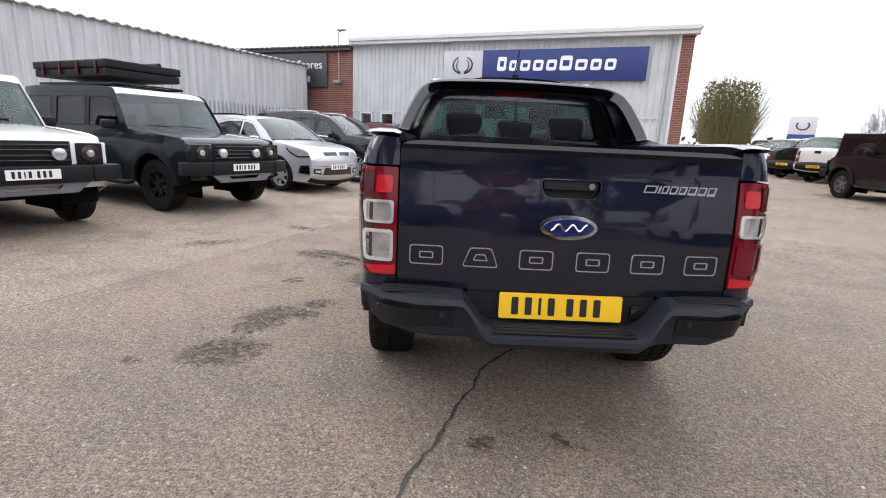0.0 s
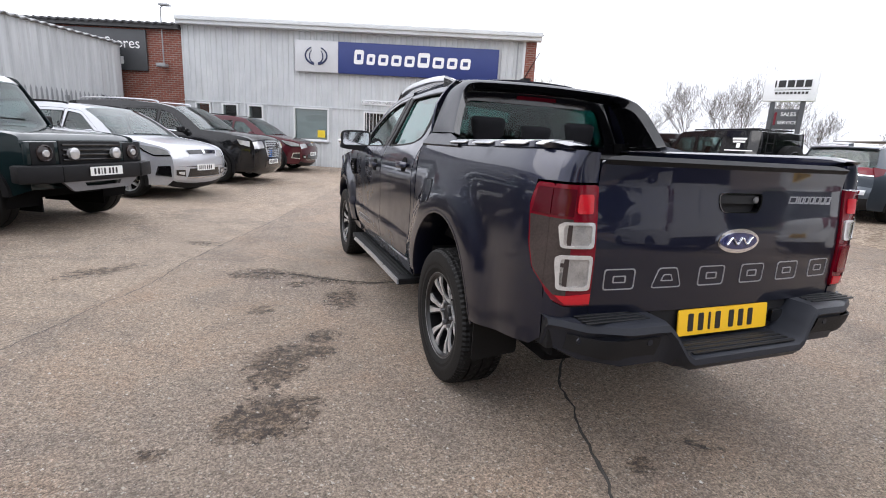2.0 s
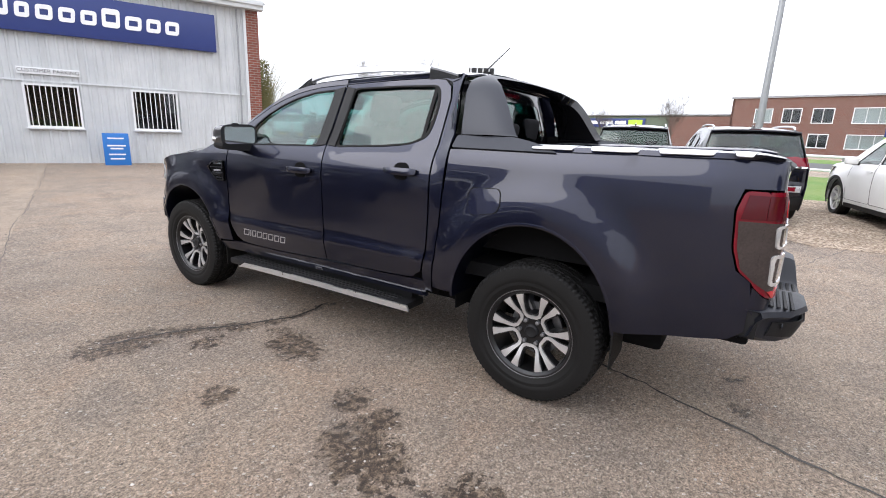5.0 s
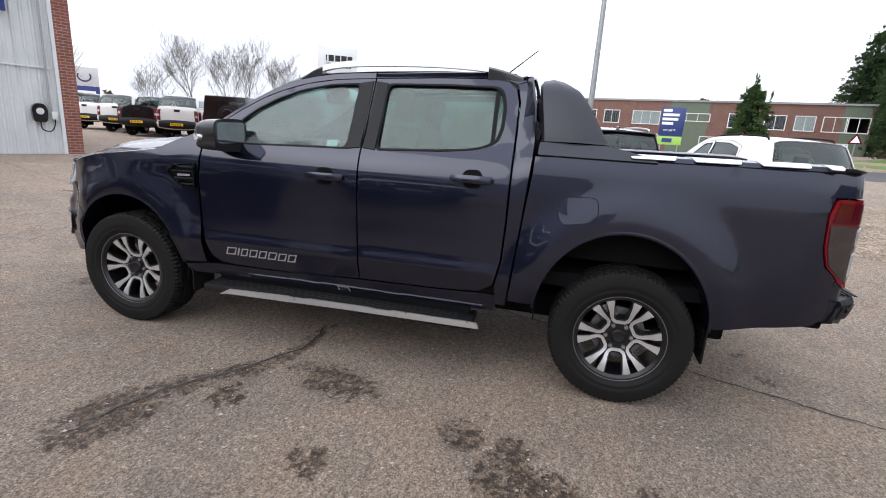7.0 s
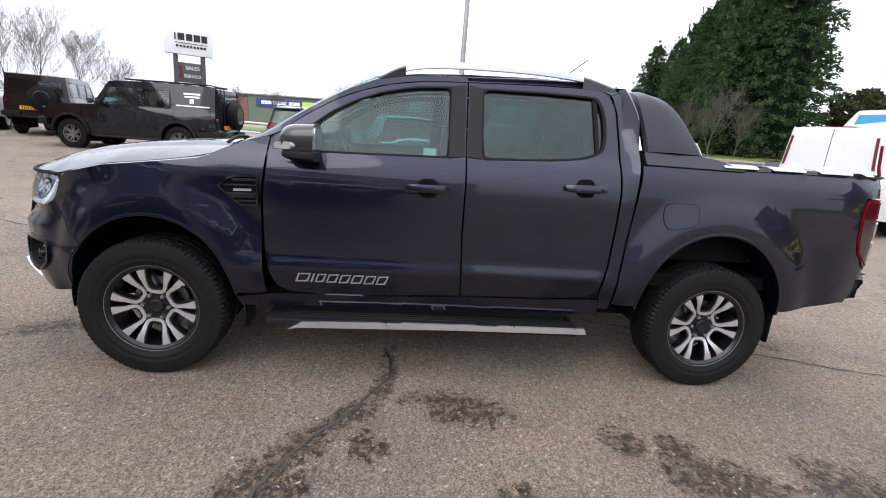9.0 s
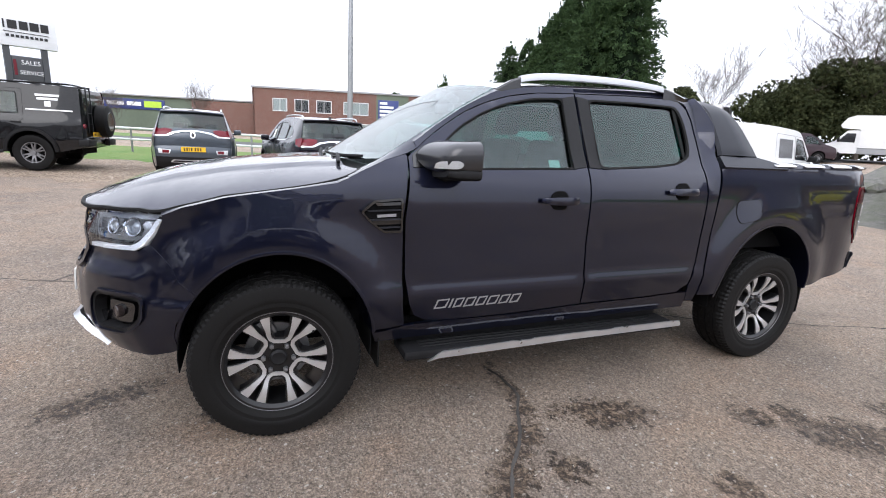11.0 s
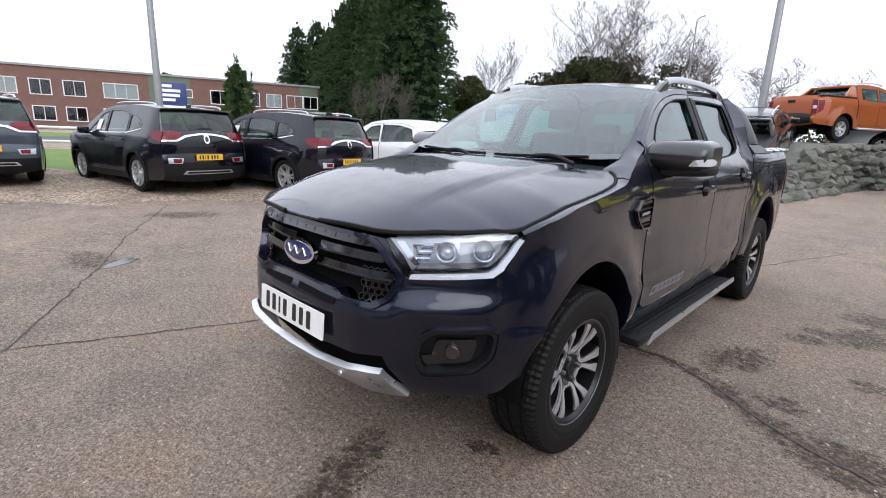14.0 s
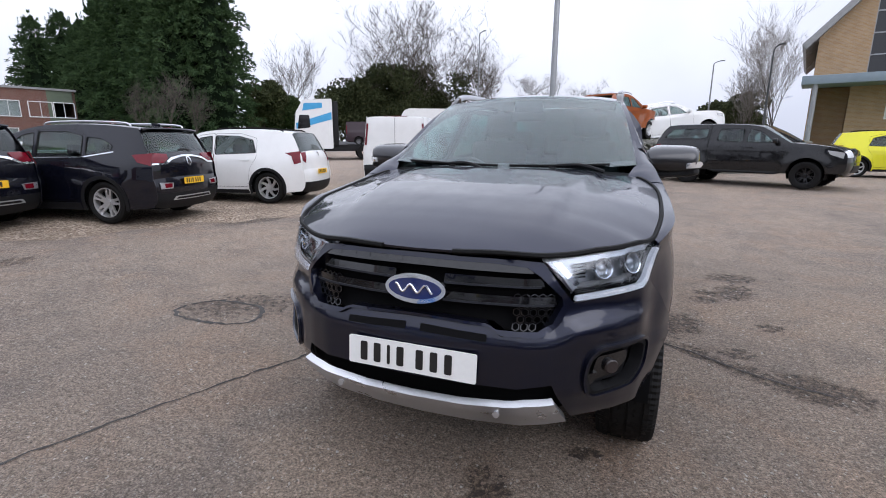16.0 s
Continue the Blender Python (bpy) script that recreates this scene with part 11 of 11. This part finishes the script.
def lorry():
    x, y = polar(-53.4, 33)
    L = thing("lorry", pose(x, y, ground_z(x, y), 0, 0, -55), "white and blue lorry cab on the road", "lorry")
    blue = plain("sky_blue_stripe", (0.05, 0.30, 0.55), 0.4)
    prof = [(-1.2, 0.7), (1.05, 0.7), (1.15, 1.6), (1.0, 2.9), (0.55, 3.65), (-1.2, 3.75)]
    part("cab", sheet(rounded(prof, 0.12), lambda u, v: Vector((-1.22, u, v)), (), 0.6, 2.44, 0, True), WHITE_CAR, L)
    part("stripe", sheet([(-1.15, 2.5), (1.0, 1.9), (1.02, 2.25), (-1.15, 2.95)], lambda u, v: Vector((-1.225, u, v)), (), 0.6, 0.01, 0.01, True), blue, L)
    part("stripe", sheet([(-0.6, 3.2), (0.6, 3.0), (0.5, 3.45), (-0.6, 3.5)], lambda u, v: Vector((-1.225, u, v)), (), 0.6, 0.01, 0.01, True), blue, L)
    part("side_window", sheet(rounded([(0.15, 2.0), (0.92, 1.9), (0.80, 2.75), (0.2, 2.75)], 0.08), lambda u, v: Vector((-1.23, u, v)), (), 0.5, 0.02, 0.012, True), GLOSS_BLACK, L)
    part("windscreen", box(-1.1, 1.1, 1.02, 1.10, 1.75, 2.8, 0.03), GLOSS_BLACK, L)
    part("air_stack", box(-1.2, 1.2, -1.55, -1.25, 0.9, 3.6, 0.05), BLACK_PLASTIC, L)
    part("chassis", box(-1.0, 1.0, -6.0, 0.9, 0.55, 0.95), BLACK_PLASTIC, L)
    for y_ in (0.2, -3.2, -4.5):
        for s in (-1, 1):
            part("wheel", moved(lathe([(-0.16, 0.25), (-0.16, 0.5), (0.16, 0.5), (0.16, 0.25)], 24, True), pose(s * 1.05, y_, 0.5)), RUBBER, L)


lorry()
x, y = polar(-58.6, 44)
panel_van(pose(x, y, ground_z(x, y), 0, 0, -60 + 180), plain("dark_plum_paint", (0.030, 0.016, 0.022), 0.35), "dark panel van on the road")


def box_van():
    x, y = polar(-63.4, 46, (-2.75, 4.02))
    M = thing("box_van", pose(x, y, ground_z(x, y), 0, 0, -64), "white box van with an overhanging body on the road", "van")
    cab = [(0.9, 0.55), (1.5, 0.55), (2.35, 0.5), (2.95, 0.5), (3.0, 0.80), (2.85, 1.12), (2.25, 1.30), (1.62, 2.10), (0.9, 2.15)]
    part("cab", sheet(rounded(cab, 0.08), lambda u, v: Vector((-1.0, u, v)), (), 0.7, 2.0, 0, True), WHITE_CAR, M)
    load = [(-3.3, 0.95), (0.9, 0.95), (0.9, 2.18), (1.9, 2.25), (2.05, 2.45), (1.75, 2.95), (1.3, 3.12), (-3.3, 3.12)]
    part("load_box", sheet(rounded(load, 0.08), lambda u, v: Vector((-1.08, u, v)), (), 0.7, 2.16, 0, True), WHITE_CAR, M)
    part("side_window", sheet(rounded([(2.05, 1.34), (1.60, 1.92), (1.10, 1.92), (1.10, 1.30)], 0.05), lambda u, v: Vector((-1.01, u, v)), (), 0.6, 0.01, 0.01, True), GLOSS_BLACK, M)
    part("windscreen", sheet([(-0.86, 0.05), (0.86, 0.05), (0.80, 0.95), (-0.80, 0.95)], lambda u, v: Vector((u, 2.27 - 0.66 * v, 1.30 + 0.82 * v)), (), 0.4, 0.01, 0.012, True), GLOSS_BLACK, M)
    part("grille", box(-0.62, 0.62, 2.93, 3.01, 0.62, 0.98, 0.02), BLACK_PLASTIC, M)
    for s in (-1, 1):
        part("headlamp", box(*sorted((s * 0.66, s * 0.95)), 2.88, 2.99, 0.74, 1.0, 0.02), LENS_CLEAR, M)
        part("mirror", box(*sorted((s * 1.05, s * 1.22)), 1.95, 2.07, 1.30, 1.62, 0.03), BLACK_PLASTIC, M)
        part("skirt", box(*sorted((s * 0.98, s * 1.03)), -2.9, 0.9, 0.55, 0.93, 0.01), PIPE_GREY, M)
        for y_ in (2.05, -1.75):
            part("wheel", moved(lathe([(-0.11, 0.18), (-0.11, 0.34), (0.11, 0.34), (0.11, 0.18)], 24, True), pose(s * 0.90, y_, 0.34)), RUBBER, M)


box_van()


def brick_hall():
    """A buff brick hall with a steep gable, tall glazing and a canopy."""
    x, y = polar(-105.1, 39, (-0.7, 5.65))
    H = pose(x, y, 0.9, 0, 0, -103.7 - 90 + 180 + 0)
    # local x to the right as seen from the yard: flip so that -y faces the yard
    H = pose(x, y, 0.9, 0, 0, 164.5)
    hall = thing("brick_hall", H, "buff brick hall with a steep gable and tall dark glazing", "building")
    S = lambda u, v: Vector((u, 0, v))
    gable = [(1.9, -0.8), (16, -0.8), (16, 6.9), (8.0, 15.6), (0.0, 6.9), (0.0, 4.0), (1.9, 4.0)]
    glass = [(2.5, 4.5), (13.5, 4.5), (13.5, 9.0), (8.0, 14.9), (2.5, 9.0)]
    door = [(3.75, 2.1), (4.65, 2.1), (4.65, 2.95), (3.75, 2.95)]
    part("wall", sheet(gable, S, [glass, door], 4.0, 0.3), BRICK_BUFF, hall)
    part("glazing", sheet(glass, lambda u, v: Vector((u, 0.12, v)), (), 4.0, 0.02), GLOSS_BLACK, hall, "dark glazing")
    for u in np.arange(2.5, 13.6, 1.375):
        top = 14.9 - abs(u - 8.0) * 1.07
        part("mullion", box(u - 0.045, u + 0.045, 0.04, 0.12, 4.5, top), POST_GREY, hall)
    for v in (5.7, 6.9, 8.1, 9.3, 10.5, 11.7):
        k_ = min(5.5, (14.9 - v) / 1.07)
        a, b = 8.0 - k_, 8.0 + k_
        part("transom", box(a, b, 0.04, 0.11, v - 0.04, v + 0.04), POST_GREY, hall)
    part("canopy", box(-0.5, 16.2, -2.6, 0.02, 3.95, 4.45, 0.04), plain("blue_grey_canopy", (0.20, 0.25, 0.29), 0.5), hall, "blue-grey canopy")
    part("column", tube([(0.2, -2.3, -0.8), (0.2, -2.3, 3.95)], 0.14, 12), POST_GREY, hall)
    part("entrance_window", sheet(door, lambda u, v: Vector((u, 0.1, v)), (), 2.0, 0.02), GLOSS_BLACK, hall)
    fr = [(3.65, 2.0), (4.75, 2.0), (4.75, 3.05), (3.65, 3.05)]
    part("window_frame", sheet(fr, lambda u, v: Vector((u, -0.03, v)), [door], 2.0, 0.08), WHITE_FRAME, hall)
    for s, p in ((1, [(-0.6, 6.25), (8.0, 15.6), (8.0, 16.1), (-0.8, 6.55)]), (-1, [(16.6, 6.25), (8.0, 15.6), (8.0, 16.1), (16.8, 6.55)])):
        part("roof", sheet(p, lambda u, v: Vector((u, -0.5, v)), (), 5.0, 14.0), ROOF_GREY, hall, "grey roof slope")
    part("recess_wall", box(0.3, 1.9, 1.5, 1.8, -0.8, 4.0), BRICK_BUFF, hall)
    part("back_wall", box(0.3, 15.7, 13.7, 14.0, -0.8, 6.9), BRICK_BUFF, hall)
    part("side_wall", box(0, 0.3, 0.3, 14, -0.8, 6.9), BRICK_BUFF, hall)
    part("side_wall", box(15.7, 16, 0.3, 14, -0.8, 6.9), BRICK_BUFF, hall)
    bk = thing("grass_bank", Matrix.Identity(4), "green lawn bank before the brick hall", "ground", kind="structure")
    rows = []
    for j, f in enumerate(np.linspace(0, 1, 7)):
        rows.append([tuple(H @ Vector((u, -8.5 + 8.5 * f, -0.62 + 0.75 * smooth(f, 0, 0.7)))) for u in np.linspace(-3, 22, 14)])
    bm = grid(rows)
    bmesh.ops.recalc_face_normals(bm, faces=bm.faces)
    part("turf", bm, GRASS, bk)


brick_hall()
# drain grating in the yard behind the pickup
GR = pose(3.55, -0.9, ground_z(3.5, -0.9) + 0.006, 0, 0, -22)
dr = thing("drain_grating", GR, "dark slotted drain grating in the concrete", "drain")
part("frame", join(box(-0.32, 0.32, -0.26, -0.22, 0, 0.012), box(-0.32, 0.32, 0.22, 0.26, 0, 0.012), box(-0.32, -0.28, -0.22, 0.22, 0, 0.012), box(0.28, 0.32, -0.22, 0.22, 0, 0.012)), ROOF_DARK, dr)
for i in range(9):
    part("bar", moved(box(-0.018, 0.018, -0.23, 0.23, 0, 0.010), pose(-0.26 + 0.065 * i, 0, 0, 0, 0, 0)), ROOF_DARK, dr)
